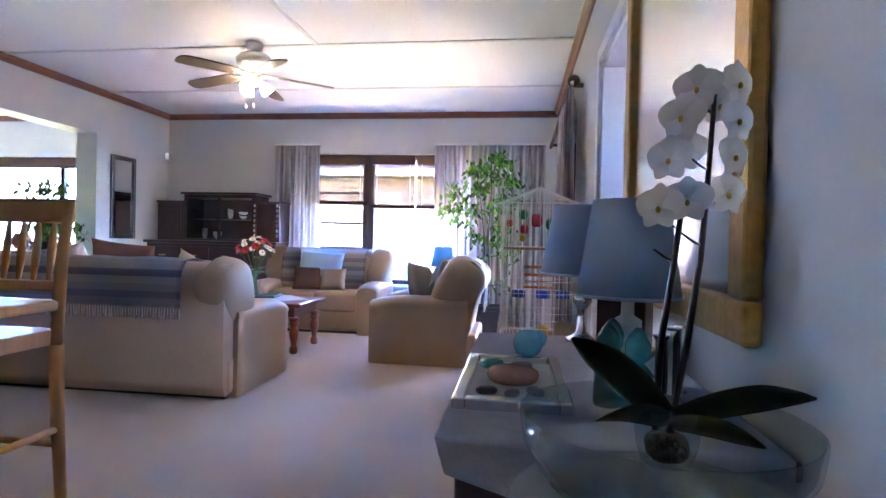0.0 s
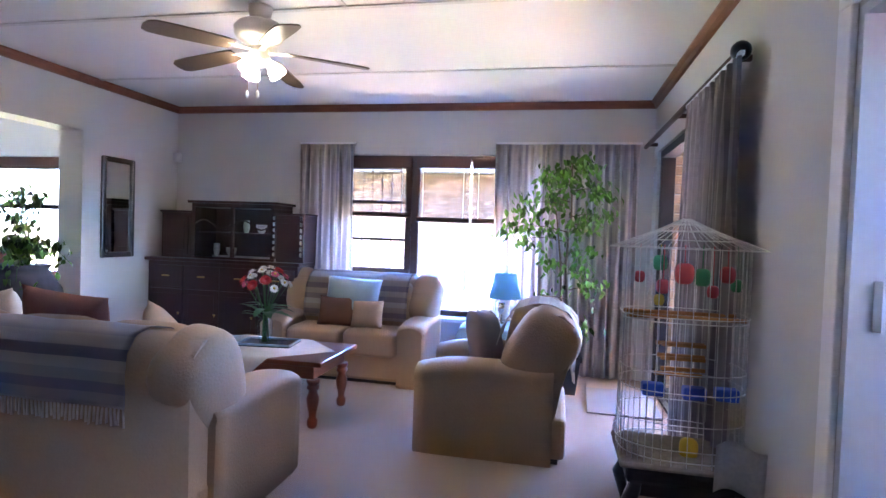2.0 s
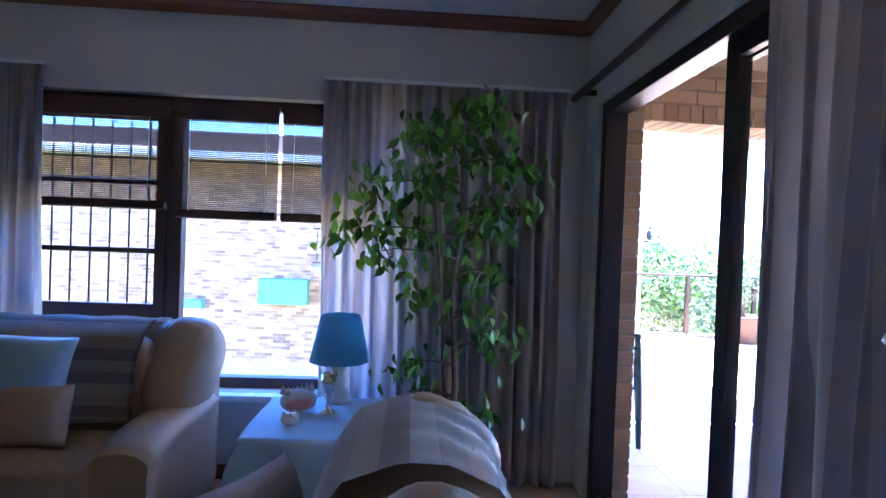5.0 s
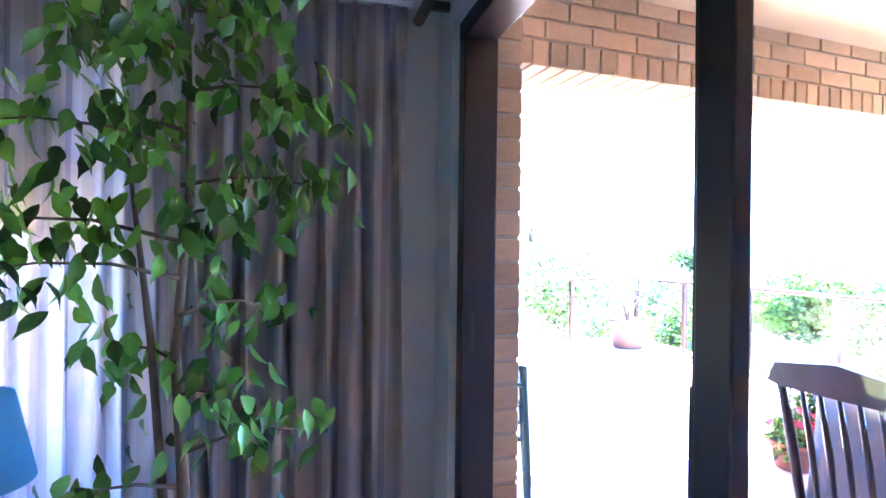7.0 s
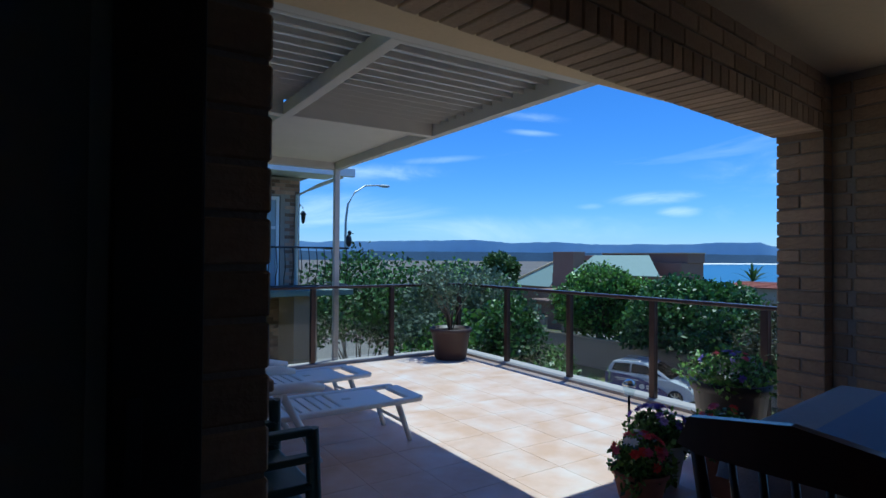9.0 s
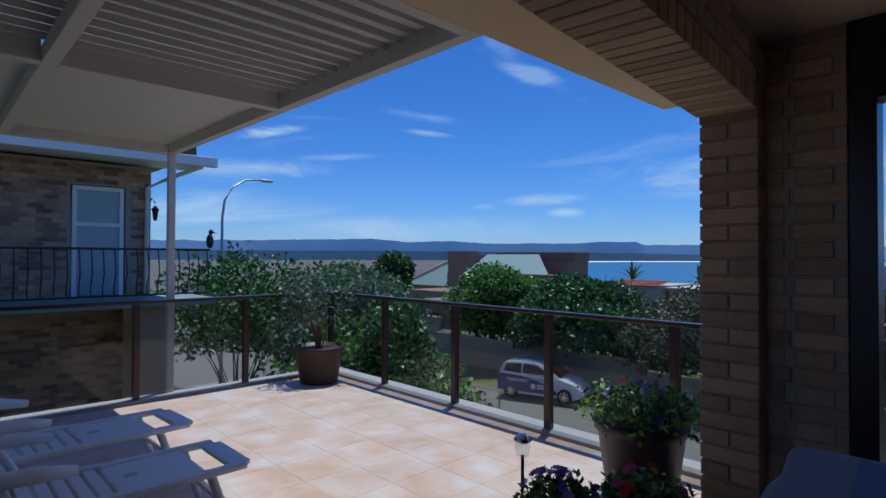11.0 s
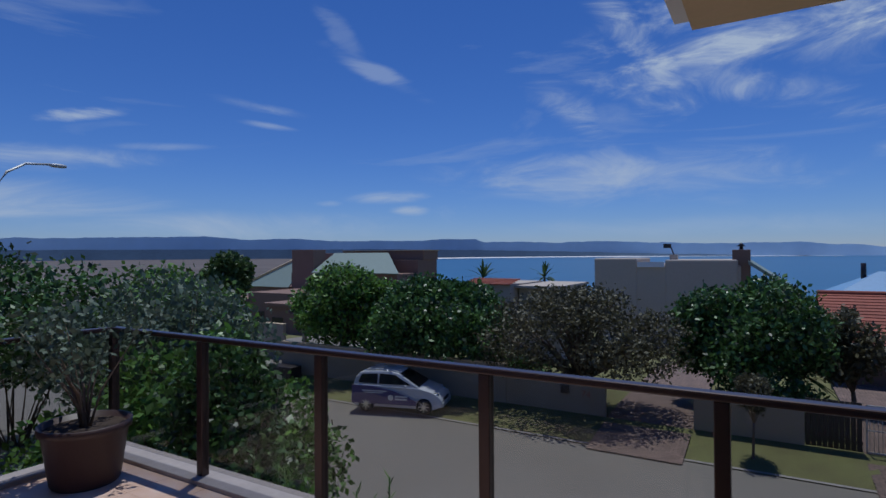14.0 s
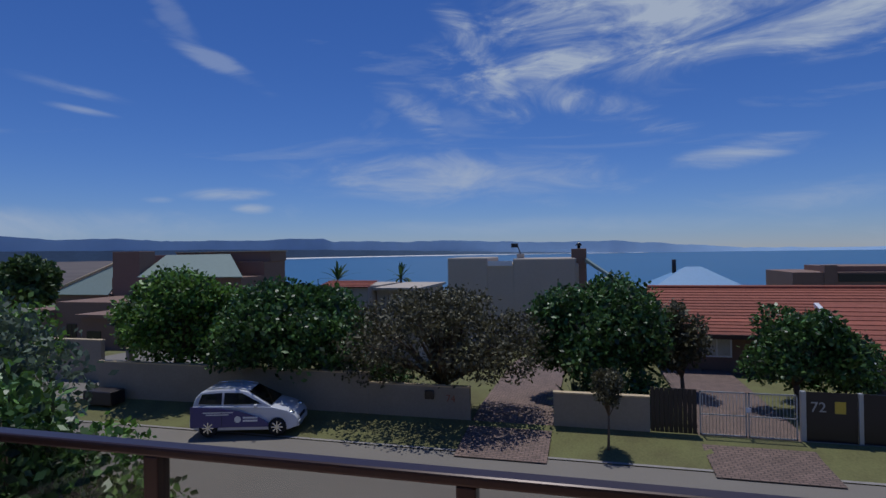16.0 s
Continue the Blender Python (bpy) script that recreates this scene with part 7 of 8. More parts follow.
def garden_wall(x, y0, y1, top, label, th=0.2, bottom=-4.9):
    w = tagged(new("garden_wall"), label, "garden wall", kind="structure")
    part("wall", boxes((x, y0, bottom, x + th, y1, top), bevel=0.01), M["garden_wall"], w)
    part("coping", boxes((x - 0.02, y0 - 0.01, top + 0.001, x + th + 0.02, y1 + 0.01, top + 0.05), bevel=0.008), M["soffit"], w, "pale capping course")
    return w


garden_wall(21.8, 12.88, 16.6, -3.06, "beige plastered garden wall beside the driveway")
garden_wall(21.8, 16.61, 28.6, -2.72, "taller beige plastered garden wall under trees")
garden_wall(21.8, 7.1, 10.08, -3.08, "beige plastered garden wall behind a young tree")
garden_wall(24.0, 29.2, 29.4, -2.6, "beige side wall of the far driveway")
garden_wall(24.2, 31.0, 34.2, -2.30, "pinkish plastered wall by the far house")
garden_wall(23.5, 35.6, 42.0, -2.9, "long low plastered wall by the far driveway")


def text_part(name, body, size, m, parent, material):
    cu = bpy.data.curves.new(name, "FONT")
    cu.body, cu.size, cu.extrude = body, size, 0.008
    ob = new(name, cu)
    ob.parent = parent
    ob.matrix_basis = m
    cu.materials.append(material)
    return ob


gt = thing("slatted_gate", (21.85, 5.72, -4.25), "black slatted wooden gate", "gate")
for i in range(10):
    part("slat", boxes((0, 0.02 + i * 0.135, 0.12, 0.03, 0.145 + i * 0.135, 1.50), bevel=0.004), M["black"], gt)
part("rail", boxes((0.031, 0, 0.30, 0.07, 1.36, 0.40)), M["black"], gt)
part("rail", boxes((0.031, 0, 1.20, 0.07, 1.36, 1.30)), M["black"], gt)
mg = thing("mesh_gate", (21.9, 2.95, -4.25), "pale grey double gate of thin upright bars", "gate")
M["galv"] = mat("galvanised_bar", (0.45, 0.45, 0.44), 0.5, 0.4, vary=0.1)
for a, b in ((0.02, 1.34), (1.38, 2.70)):
    lf = part("gate_leaf", boxes((0, a, 0.10, 0.03, a + 0.04, 1.45), (0, b - 0.04, 0.10, 0.03, b, 1.45), (0, a, 0.10, 0.03, b, 0.14), (0, a, 0.72, 0.03, b, 0.75), (0, a, 1.41, 0.03, b, 1.45)), M["galv"], mg)
    for i in range(13):
        y = a + 0.04 + (b - a - 0.08) * (i + 0.5) / 13
        part("bar", tube(bmesh.new(), [(0.015, y, 0.12), (0.015, y, 1.43)], 0.007, 5), M["galv"], lf)
part("lock", boxes((-0.03, 1.28, 0.86, 0.0, 1.42, 1.0), bevel=0.01), M["plastic_white"], mg)
for y in (2.82, -1.35, -3.4):
    pp = thing("gate_post", (21.95, y, -4.3), "grey square gate post", "post", "posts of the street fence")
    part("post", boxes((-0.07, -0.07, 0, 0.07, 0.07, 1.62), bevel=0.01), M["galv"], pp)
for y0, y1 in ((1.42, 2.74), (-1.27, 1.28), (-3.32, -1.43), (-8, -3.5)):
    fp = thing("black_fence_panel", (21.95, y0, -4.25), "solid black fence panel on the street side", "fence", "panels of the street fence")
    part("panel", boxes((-0.02, 0, 0.10, 0.02, y1 - y0, 1.55), bevel=0.004), M["black"], fp)
    part("plinth", boxes((-0.06, 0, -0.2, 0.06, y1 - y0, 0.099)), M["garden_wall"], fp)
    if y0 > 1:
        text_part("house_number", "72", 0.42, Matrix.Translation((-0.035, y1 - y0 - 0.10, 0.98)) @ Euler((radians(90), 0, radians(-90))).to_matrix().to_4x4(), fp, M["galv"])
        part("sign", boxes((-0.03, 0.30, 0.95, -0.021, 0.58, 1.30)), M["toy_yellow"], fp, "small yellow sign plate")
gp2 = thing("gate_post", (21.95, 1.35, -4.3), "grey square gate post", "post", "posts of the street fence")
part("post", boxes((-0.07, -0.06, 0, 0.07, 0.06, 1.62), bevel=0.01), M["galv"], gp2)
hn = thing("house_number_plate", (21.79, 13.5, -3.55), "terracotta house number on the garden wall", "house number")
text_part("digits", "74", 0.34, Matrix.Translation((0, 0.22, 0)) @ Euler((radians(90), 0, radians(-90))).to_matrix().to_4x4(), hn, M["terracotta"])
lb = thing("letterbox", (21.76, 14.3, -3.48), "small dark letterbox set on the garden wall", "letterbox")
part("box", boxes((-0.06, -0.16, 0, 0.03, 0.16, 0.30), bevel=0.02), M["black"], lb)
bn = thing("refuse_bin", (21.3, 27.8, -4.25), "low dark box standing by the wall", "bin")
part("box", boxes((-0.35, -0.7, 0, 0.35, 0.7, 0.55), bevel=0.04), M["dark_pot"], bn)


# ---- parked car ----
def car(at, turn):
    """Small five-door hatchback, nose towards local +x, near side at -y."""
    c = thing("parked_car", at, "small white and violet-blue hatchback parked by the street", "car", turn=turn)
    M["car_white"] = mat("white_car_paint", (0.70, 0.70, 0.74), 0.25, vary=0.03, coat=0.6)
    M["car_blue"] = mat("violet_blue_wrap", (0.045, 0.04, 0.19), 0.3, vary=0.05, coat=0.5)
    M["car_glass"] = mat("dark_car_glass", (0.012, 0.014, 0.018), 0.06, vary=0.05, coat=0.5)
    M["rubber"] = mat("tyre_rubber", (0.015, 0.015, 0.015), 0.8, vary=0.2)
    L = 1.80
    lower = [(-L, 0.28), (-L, 0.55), (-1.76, 0.85), (-1.70, 1.0), (-1.2, 1.02), (0.55, 0.98), (0.95, 0.96), (1.45, 0.82), (1.70, 0.66), (1.80, 0.50), (1.78, 0.28), (1.5, 0.20), (-1.5, 0.20)]
    upper = [(-1.70, 1.0), (-1.62, 1.26), (-1.45, 1.44), (-1.0, 1.51), (-0.3, 1.52), (0.1, 1.45), (0.95, 0.97), (0.5, 0.96)]
    def body(outline, hw, top_hw, z0, z1, mt, nm, lab=""):
        bm = bmesh.new()
        k = len(outline)
        va, vb = [], []
        for x, z in outline:
            f = max(0, min(1, (z - z0) / (z1 - z0)))
            y = hw + (top_hw - hw) * f - 0.10 * max(0, (abs(x) - 1.2) / 0.6) ** 2
            va.append(bm.verts.new((x, -y, z)))
            vb.append(bm.verts.new((x, y, z)))
        fs = [bm.faces.new((va[i], va[(i + 1) % k], vb[(i + 1) % k], vb[i])) for i in range(k)]
        fs += [bm.faces.new(va[::-1]), bm.faces.new(vb)]
        bmesh.ops.recalc_face_normals(bm, faces=fs)
        bmesh.ops.bevel(bm, geom=bm.edges[:], offset=0.04, segments=2, affect="EDGES", profile=0.6)
        for f in bm.faces:
            f.smooth = True
        return part(nm, bm, mt, c, lab)
    body(lower, 0.80, 0.78, 0.2, 1.0, M["car_white"], "body")
    body(upper, 0.76, 0.60, 1.0, 1.52, M["car_white"], "cabin")
    for s in (-1, 1):
        def side(pts, yb, mt, nm, lab=""):
            bm = bmesh.new()
            vs = [bm.verts.new((x, s * (yb - max(0, z - 1.0) * 0.30), z)) for x, z in pts]
            vi = [bm.verts.new((x, s * (yb - 0.03 - max(0, z - 1.0) * 0.30), z)) for x, z in pts]
            k = len(pts)
            fs = [bm.faces.new(vs), bm.faces.new(vi[::-1])] + [bm.faces.new((vs[i], vi[i], vi[(i + 1) % k], vs[(i + 1) % k])) for i in range(k)]
            bmesh.ops.recalc_face_normals(bm, faces=fs)
            return part(nm, bm, mt, c, lab)
        side([(-1.48, 1.08), (-1.38, 1.38), (-0.72, 1.42), (-0.72, 1.06)], 0.762, M["car_glass"], "rear_window")
        side([(-0.64, 1.06), (-0.64, 1.42), (-0.05, 1.40), (0.62, 1.06)], 0.762, M["car_glass"], "front_window")
        side([(-1.72, 0.32), (-1.72, 1.0), (-0.9, 0.97), (-0.1, 0.84), (0.55, 0.62), (0.85, 0.45), (0.85, 0.32)], 0.822, M["car_blue"], "blue_panel", "violet-blue lower side panel")
        for i, (a, b, z) in enumerate(((-1.30, -0.30, 0.79), (-1.20, -0.45, 0.72))):
            side([(a, z), (a, z + 0.035), (b, z + 0.035), (b, z)], 0.828, M["plastic_white"], "lettering_bar")
        for z in (0.60, 0.50):
            side([(0.02, z), (0.02, z + 0.06), (0.50, z + 0.06), (0.50, z)], 0.828, M["plastic_white"], "lettering_bar")
        bm = bmesh.new()
        lathe(bm, [(0.11, 0), (0.11, 0.006)], 20)
        bmesh.ops.transform(bm, matrix=Matrix.Translation((-0.15, s * 0.827, 0.58)) @ Matrix.Rotation(radians(90), 4, "X"), verts=bm.verts)
        part("round_mark", bm, M["plastic_white"], c)
        for x in (-1.14, 1.14):
            bm = bmesh.new()
            lathe(bm, [(0.20, -0.09), (0.29, -0.085), (0.30, -0.06), (0.30, 0.06), (0.29, 0.085), (0.20, 0.09)], 28)
            rot = Matrix.Translation((x, s * 0.73, 0.30)) @ Matrix.Rotation(radians(90), 4, "X")
            bmesh.ops.transform(bm, matrix=rot, verts=bm.verts)
            w = part("wheel", bm, M["rubber"], c)
            bm = bmesh.new()
            for i in range(8):
                b2 = bmesh.new()
                box(b2, 0.03, -0.022, 0.085, 0.195, 0.022, 0.10, bevel=0.004, seg=1)
                bmesh.ops.rotate(b2, cent=(0, 0, 0), matrix=Matrix.Rotation(i * math.pi / 4, 3, "Z"), verts=b2.verts)
                me = bpy.data.meshes.new("t")
                b2.to_mesh(me)
                b2.free()
                bm.from_mesh(me)
                bpy.data.meshes.remove(me)
            lathe(bm, [(0.05, 0.085), (0.05, 0.104)], 14)
            bmesh.ops.transform(bm, matrix=rot @ (Matrix.Identity(4) if s < 0 else Matrix.Rotation(math.pi, 4, "X")), verts=bm.verts)
            part("rim", bm, M["silver"], w, "spoked alloy rim")
        bm = bmesh.new()
        puff(bm, (1.52, s * 0.60, 0.72), (0.16, 0.10, 0.07), 0.8, 14, 8)
        part("headlight", bm, M["silver"], c)
        bm = bmesh.new()
        puff(bm, (0.45, s * 0.86, 1.03), (0.06, 0.07, 0.05), 0.7, 12, 8)
        part("wing_mirror", bm, M["car_white"], c)
        part("door_seam", boxes((-0.69, s * 0.826 - 0.004, 0.36, -0.68, s * 0.826 + 0.004, 1.0)), M["rubber"], c)
        part("roof_rail", tube(bmesh.new(), [(-1.3, s * 0.54, 1.52), (-0.5, s * 0.55, 1.56), (0.1, s * 0.54, 1.49)], 0.018, 6), M["silver"], c)
    bm = bmesh.new()
    vs = [bm.verts.new(p) for p in ((0.15, -0.56, 1.445), (0.15, 0.56, 1.445), (0.93, 0.68, 1.005), (0.93, -0.68, 1.005))]
    bm.faces.new(vs)
    bmesh.ops.solidify(bm, geom=bm.faces[:], thickness=-0.012)
    part("windscreen", bm, M["car_glass"], c)
    part("bumper", boxes((1.74, -0.62, 0.26, 1.83, 0.62, 0.44), bevel=0.03), M["car_white"], c)
    part("grille", boxes((1.76, -0.34, 0.47, 1.81, 0.34, 0.56), bevel=0.01), M["rubber"], c)
    return c


car((20.15, 20.3, -4.42), -74)


# ---- trees and shrubs ----
def tree(name, at, trunk_h, blobs, count, size, leaf, label, seed, r0=0.16, category="tree"):
    """Trunk with limbs to every blob of the crown; blobs are relative to the foot."""
    t = thing(name, at, label, category)
    rn = random.Random(seed)
    bm = bmesh.new()
    fork = Vector((rn.uniform(-0.1, 0.1), rn.uniform(-0.1, 0.1), trunk_h))
    tube(bm, [(0, 0, -0.4), (0.03, -0.02, trunk_h * 0.5), fork], [r0 * 1.25, r0, r0 * 0.8], 9)
    for b in blobs:
        for k in range(3):
            tip = Vector(b[:3]) + Vector((rn.uniform(-0.6, 0.6) * b[3], rn.uniform(-0.6, 0.6) * b[4], rn.uniform(-0.2, 0.6) * b[5]))
            mid = fork.lerp(tip, 0.5) + Vector((rn.uniform(-0.2, 0.2), rn.uniform(-0.2, 0.2), 0.15))
            tube(bm, [fork - Vector((0, 0, 0.1)), mid, tip], [r0 * 0.5, r0 * 0.28, r0 * 0.06], 6)
    part("trunk", bm, M["bark"], t)
    leaves_part("crown", leaf_cloud(blobs, count, size, seed), leaf, t)
    return t


def blob_set(cx, cy, cz, rx, ry, rz, n, seed, k=0.45):
    """A crown's outline broken into n smaller clumps."""
    r = random.Random(seed)
    out = [(cx, cy, cz, rx * 0.66, ry * 0.66, rz * 0.66)]
    for i in range(n):
        a, e = r.uniform(0, 6.28), r.uniform(-0.7, 1.35)
        q = k * r.uniform(0.7, 1.15)
        out.append((cx + rx * 0.68 * math.cos(a) * math.cos(e), cy + ry * 0.68 * math.sin(a) * math.cos(e), cz + rz * 0.68 * math.sin(e), rx * q, ry * q * 0.8, rz * q))
    return out


GZ = -4.25
tree("tree", (23.5, 26.2, GZ), 1.6, blob_set(-0.2, -0.5, 2.85, 2.6, 3.7, 2.3, 20, 1, 0.38), 24000, 0.2, M["leaf"], "broad bright green tree behind the garden wall", 101, 0.2)
tree("tree", (23.7, 20.3, GZ), 1.4, blob_set(-0.6, 0, 2.55, 2.9, 3.9, 2.1, 22, 2, 0.38), 24000, 0.2, M["leaf_dark"], "broad dark green tree behind the parked car", 102, 0.2)
tree("tree", (23.6, 14.3, GZ), 0.9, blob_set(-0.9, 0, 2.6, 2.9, 4.3, 2.0, 24, 3, 0.34), 13500, 0.15, M["leaf_olive"], "spreading olive-brown tree with many bare twigs", 103, 0.16)
tree("tree", (25.2, 8.6, GZ), 1.4, blob_set(0, 0, 2.7, 2.3, 3.1, 2.2, 20, 4, 0.38), 20000, 0.19, M["leaf_dark"], "dense dark green tree by the driveway", 104, 0.2)
tree("young_tree", (20.6, 8.4, GZ + 0.05), 0.9, blob_set(0, 0, 1.62, 0.6, 0.66, 0.55, 8, 5), 2600, 0.10, M["leaf_olive"], "young tree with a thin trunk on the verge", 105, 0.035)
tree("tree", (25.2, 1.9, GZ), 1.1, blob_set(0, 0, 2.3, 1.6, 2.1, 1.35, 10, 6), 8000, 0.18, M["leaf_dark"], "rounded green tree behind the black fence", 106, 0.12)
tree("tree", (27.0, 5.4, GZ), 0.8, blob_set(0, 0, 2.2, 1.2, 1.3, 1.6, 8, 7), 4000, 0.18, M["leaf_olive"], "reddish shrub by the tiled house", 107, 0.08)


def shrub(at, blobs, count, size, leaf, label, seed):
    s = thing("shrub", at, label, "shrub")
    rn = random.Random(seed)
    bm = bmesh.new()
    for b in blobs:
        for k in range(2):
            tip = Vector(b[:3]) + Vector((rn.uniform(-0.5, 0.5) * b[3], rn.uniform(-0.5, 0.5) * b[4], rn.uniform(0, 0.7) * b[5]))
            tube(bm, [(rn.uniform(-0.2, 0.2), rn.uniform(-0.2, 0.2), -0.2), Vector(b[:3]) * 0.6, tip], [0.022, 0.014, 0.004], 5)
    part("stems", bm, M["bark"], s)
    leaves_part("leaves", leaf_cloud(blobs, count, size, seed), leaf, s)
    return s


shrub((7.4, 14.6, -3.4), blob_set(0, 0, 2.1, 1.3, 2.1, 1.65, 14, 11, 0.36), 7500, 0.13, M["leaf"], "leafy green shrub growing up beside the deck rail", 201)
shrub((6.40, 13.0, -3.4), blob_set(0.05, 0, 2.35, 0.85, 0.95, 1.7, 20, 12, 0.36), 7500, 0.09, M["leaf_dark"], "leafy green shrub with pale flowers below the deck", 202)
shrub((9.6, 19.2, -3.8), blob_set(0, 0, 2.9, 2.0, 2.6, 1.9, 12, 13), 9000, 0.14, M["leaf_grey"], "silvery grey-green shrub below the deck", 203)
shrub((7.25, 14.1, -3.7), blob_set(-0.2, 0, 1.6, 1.0, 1.3, 1.5, 12, 20, 0.34), 6000, 0.12, M["leaf"], "leafy green shrub with loose twigs under the deck edge", 210)
shrub((9.0, 15.6, -3.9), blob_set(0, 0, 1.6, 1.4, 1.8, 1.6, 10, 21), 11000, 0.13, M["leaf"], "spreading green shrub along the garden edge", 211)
shrub((8.2, 17.2, -3.6), blob_set(0, 0, 1.9, 1.4, 1.8, 1.6, 10, 18), 6000, 0.13, M["leaf"], "green hedge shrub below the silver one", 208)
shrub((6.3, 15.6, -3.3), blob_set(0, 0, 1.4, 1.1, 1.5, 1.4, 14, 24, 0.36), 6500, 0.11, M["leaf"], "low green shrub filling the slope below the deck", 212)
shrub((13.5, 25.5, -4.3), blob_set(0, 0, 3.2, 3.2, 3.6, 2.2, 14, 14), 11000, 0.2, M["leaf"], "large green shrub across the garden", 204)
shrub((10.0, 27.0, -4.3), blob_set(0, 0, 3.6, 2.6, 3.6, 2.2, 12, 15), 9000, 0.2, M["leaf_dark"], "dark green hedge towards the next house", 205)
shrub((23.6, 7.9, -4.3), blob_set(0, 0, 1.0, 0.9, 1.5, 0.9, 8, 16), 3000, 0.16, M["leaf_dark"], "low dark shrub behind the garden wall", 206)
shrub((24.0, 17.3, -4.3), blob_set(0, 0, 0.9, 0.7, 2.4, 0.8, 8, 17), 3000, 0.16, M["leaf_dark"], "low hedge behind the garden wall", 207)
shrub((27.0, 0.0, -4.3), blob_set(0, 0, 1.2, 1.2, 2.2, 1.1, 8, 19), 3500, 0.18, M["leaf_dark"], "dark hedge before the tiled house", 209)


def sprig_clump(at, stems, seed):
    """Upright fleshy stems set with short narrow leaves, of which the tops come up past the deck edge."""
    t = thing("succulent_shrub", at, "upright succulent stems with narrow leaves at the deck edge", "shrub", "succulents at the deck edge")
    rn = random.Random(seed)
    for i in range(stems):
        x, y, h = rn.uniform(-0.16, 0.16), rn.uniform(-0.3, 0.3), rn.uniform(2.75, 3.2)
        part("stem", tube(bmesh.new(), [(x * 0.4, y * 0.4, 0), (x * 0.8, y * 0.8, h * 0.6), (x, y, h)], [0.016, 0.012, 0.006], 6), M["stem"], t)
        bm = bmesh.new()
        for k in range(40):
            a, z = rn.uniform(0, 6.28), h - 0.015 - 0.75 * (k / 40)
            leaf_blade(bm, (x, y, z), (math.cos(a), math.sin(a), rn.uniform(0.5, 1.2)), rn.uniform(0.05, 0.08), 0.007, -0.2, 3)
        tagged(part("leaves", bm, M["leaf"], t), kind="stuff")
    return t


sprig_clump((5.34, 10.95, -3.15), 6, 61)
sprig_clump((5.36, 10.35, -3.17), 5, 62)


def spiky(name, at, trunk_h, heads, blades, length, width, leaf, label, seed, r0=0.15, up=0.2, sag=0.35, category="palm"):
    """Sword-leaved heads on a bare trunk."""
    t = thing(name, at, label, category)
    rn = random.Random(seed)
    bm = bmesh.new()
    bl = bmesh.new()
    for hx, hy, hz in heads:
        tube(bm, [(0, 0, -0.3), (hx * 0.3, hy * 0.3, trunk_h), (hx, hy, hz)], [r0, r0 * 0.8, r0 * 0.5], 7)
        for i in range(blades):
            a, e = rn.uniform(0, 6.28), rn.uniform(-0.5, 1.4) + up
            leaf_blade(bl, (hx, hy, hz), (math.cos(a) * math.cos(e), math.sin(a) * math.cos(e), math.sin(e)), length * rn.uniform(0.7, 1.1), width, sag, 5)
    part("trunk", bm, M["bark"], t)
    tagged(part("fronds", bl, leaf, t), kind="stuff")
    return t


tree("yucca_tree", (28.0, 40.4, -4.9), 3.2, blob_set(0, 0, 4.9, 1.9, 1.9, 1.75, 26, 31, 0.30), 9000, 0.30, M["leaf_palm"], "yucca tree with a dense round spiky crown", 301, 0.3)
spiky("palm", (36.0, 24.6, -5.0), 4.0, [(0, 0, 4.9)], 26, 1.9, 0.10, M["leaf_palm"], "feathery palm beyond the trees", 302, 0.14, 0.25)
spiky("palm", (38.0, 21.0, -5.0), 4.0, [(0, 0, 4.9)], 26, 1.7, 0.10, M["leaf_palm"], "feathery palm beyond the trees", 303, 0.14, 0.25)
spiky("agave", (23.4, 9.4, -4.2), 0.2, [(0, 0, 0.3)], 40, 1.25, 0.09, M["leaf_grey"], "large grey agave behind the garden wall", 304, 0.1, 0.3, 0.1, "agave")
spiky("palm", (26.2, 7.2, -4.2), 1.0, [(0, 0, 1.3)], 60, 1.5, 0.06, M["leaf_palm"], "low fan of strappy leaves by the driveway", 305, 0.1, 0.3)

# street lamp
sl2 = thing("street_lamp", (10.55, 30.0, -4.4), "tall curved steel street lamp", "street lamp")
part("pole", tube(bmesh.new(), [(0, 0, 0), (0, 0, 4), (0, 0, 7.4), (0.10, 0, 8.2), (0.45, 0, 8.8), (1.0, 0, 9.15), (1.75, 0, 9.22)], [0.09, 0.075, 0.055, 0.05, 0.045, 0.04, 0.04], 10), M["galv"], sl2)
bm = bmesh.new()
puff(bm, (2.0, 0, 9.2), (0.30, 0.10, 0.07), 0.7, 16, 8)
part("lamp_head", bm, M["galv"], sl2)


# ---- houses ----
M["brown_wall"] = mat("brown_plaster", (0.25, 0.155, 0.115), 0.9, vary=0.1, grain=6, blotch=0.6)
M["green_roof"] = mat("pale_green_roof", (0.25, 0.31, 0.27), 0.7, vary=0.08, grain=8)
M["red_tile"] = mat("red_roof_tile", (0.30, 0.085, 0.05), 0.8, vary=0.2, grain=14, random_piece=0.2)
M["blue_roof"] = mat("blue_sheet_roof", (0.20, 0.36, 0.55), 0.5, vary=0.06, grain=6)
M["cream_wall"] = mat("cream_render", (0.50, 0.42, 0.34), 0.9, vary=0.06, grain=6, blotch=0.5)
M["dark_glass"] = mat("dark_window", (0.02, 0.025, 0.03), 0.1, vary=0.1)


def house(label):
    return thing("house", (0, 0, 0), label, "house")


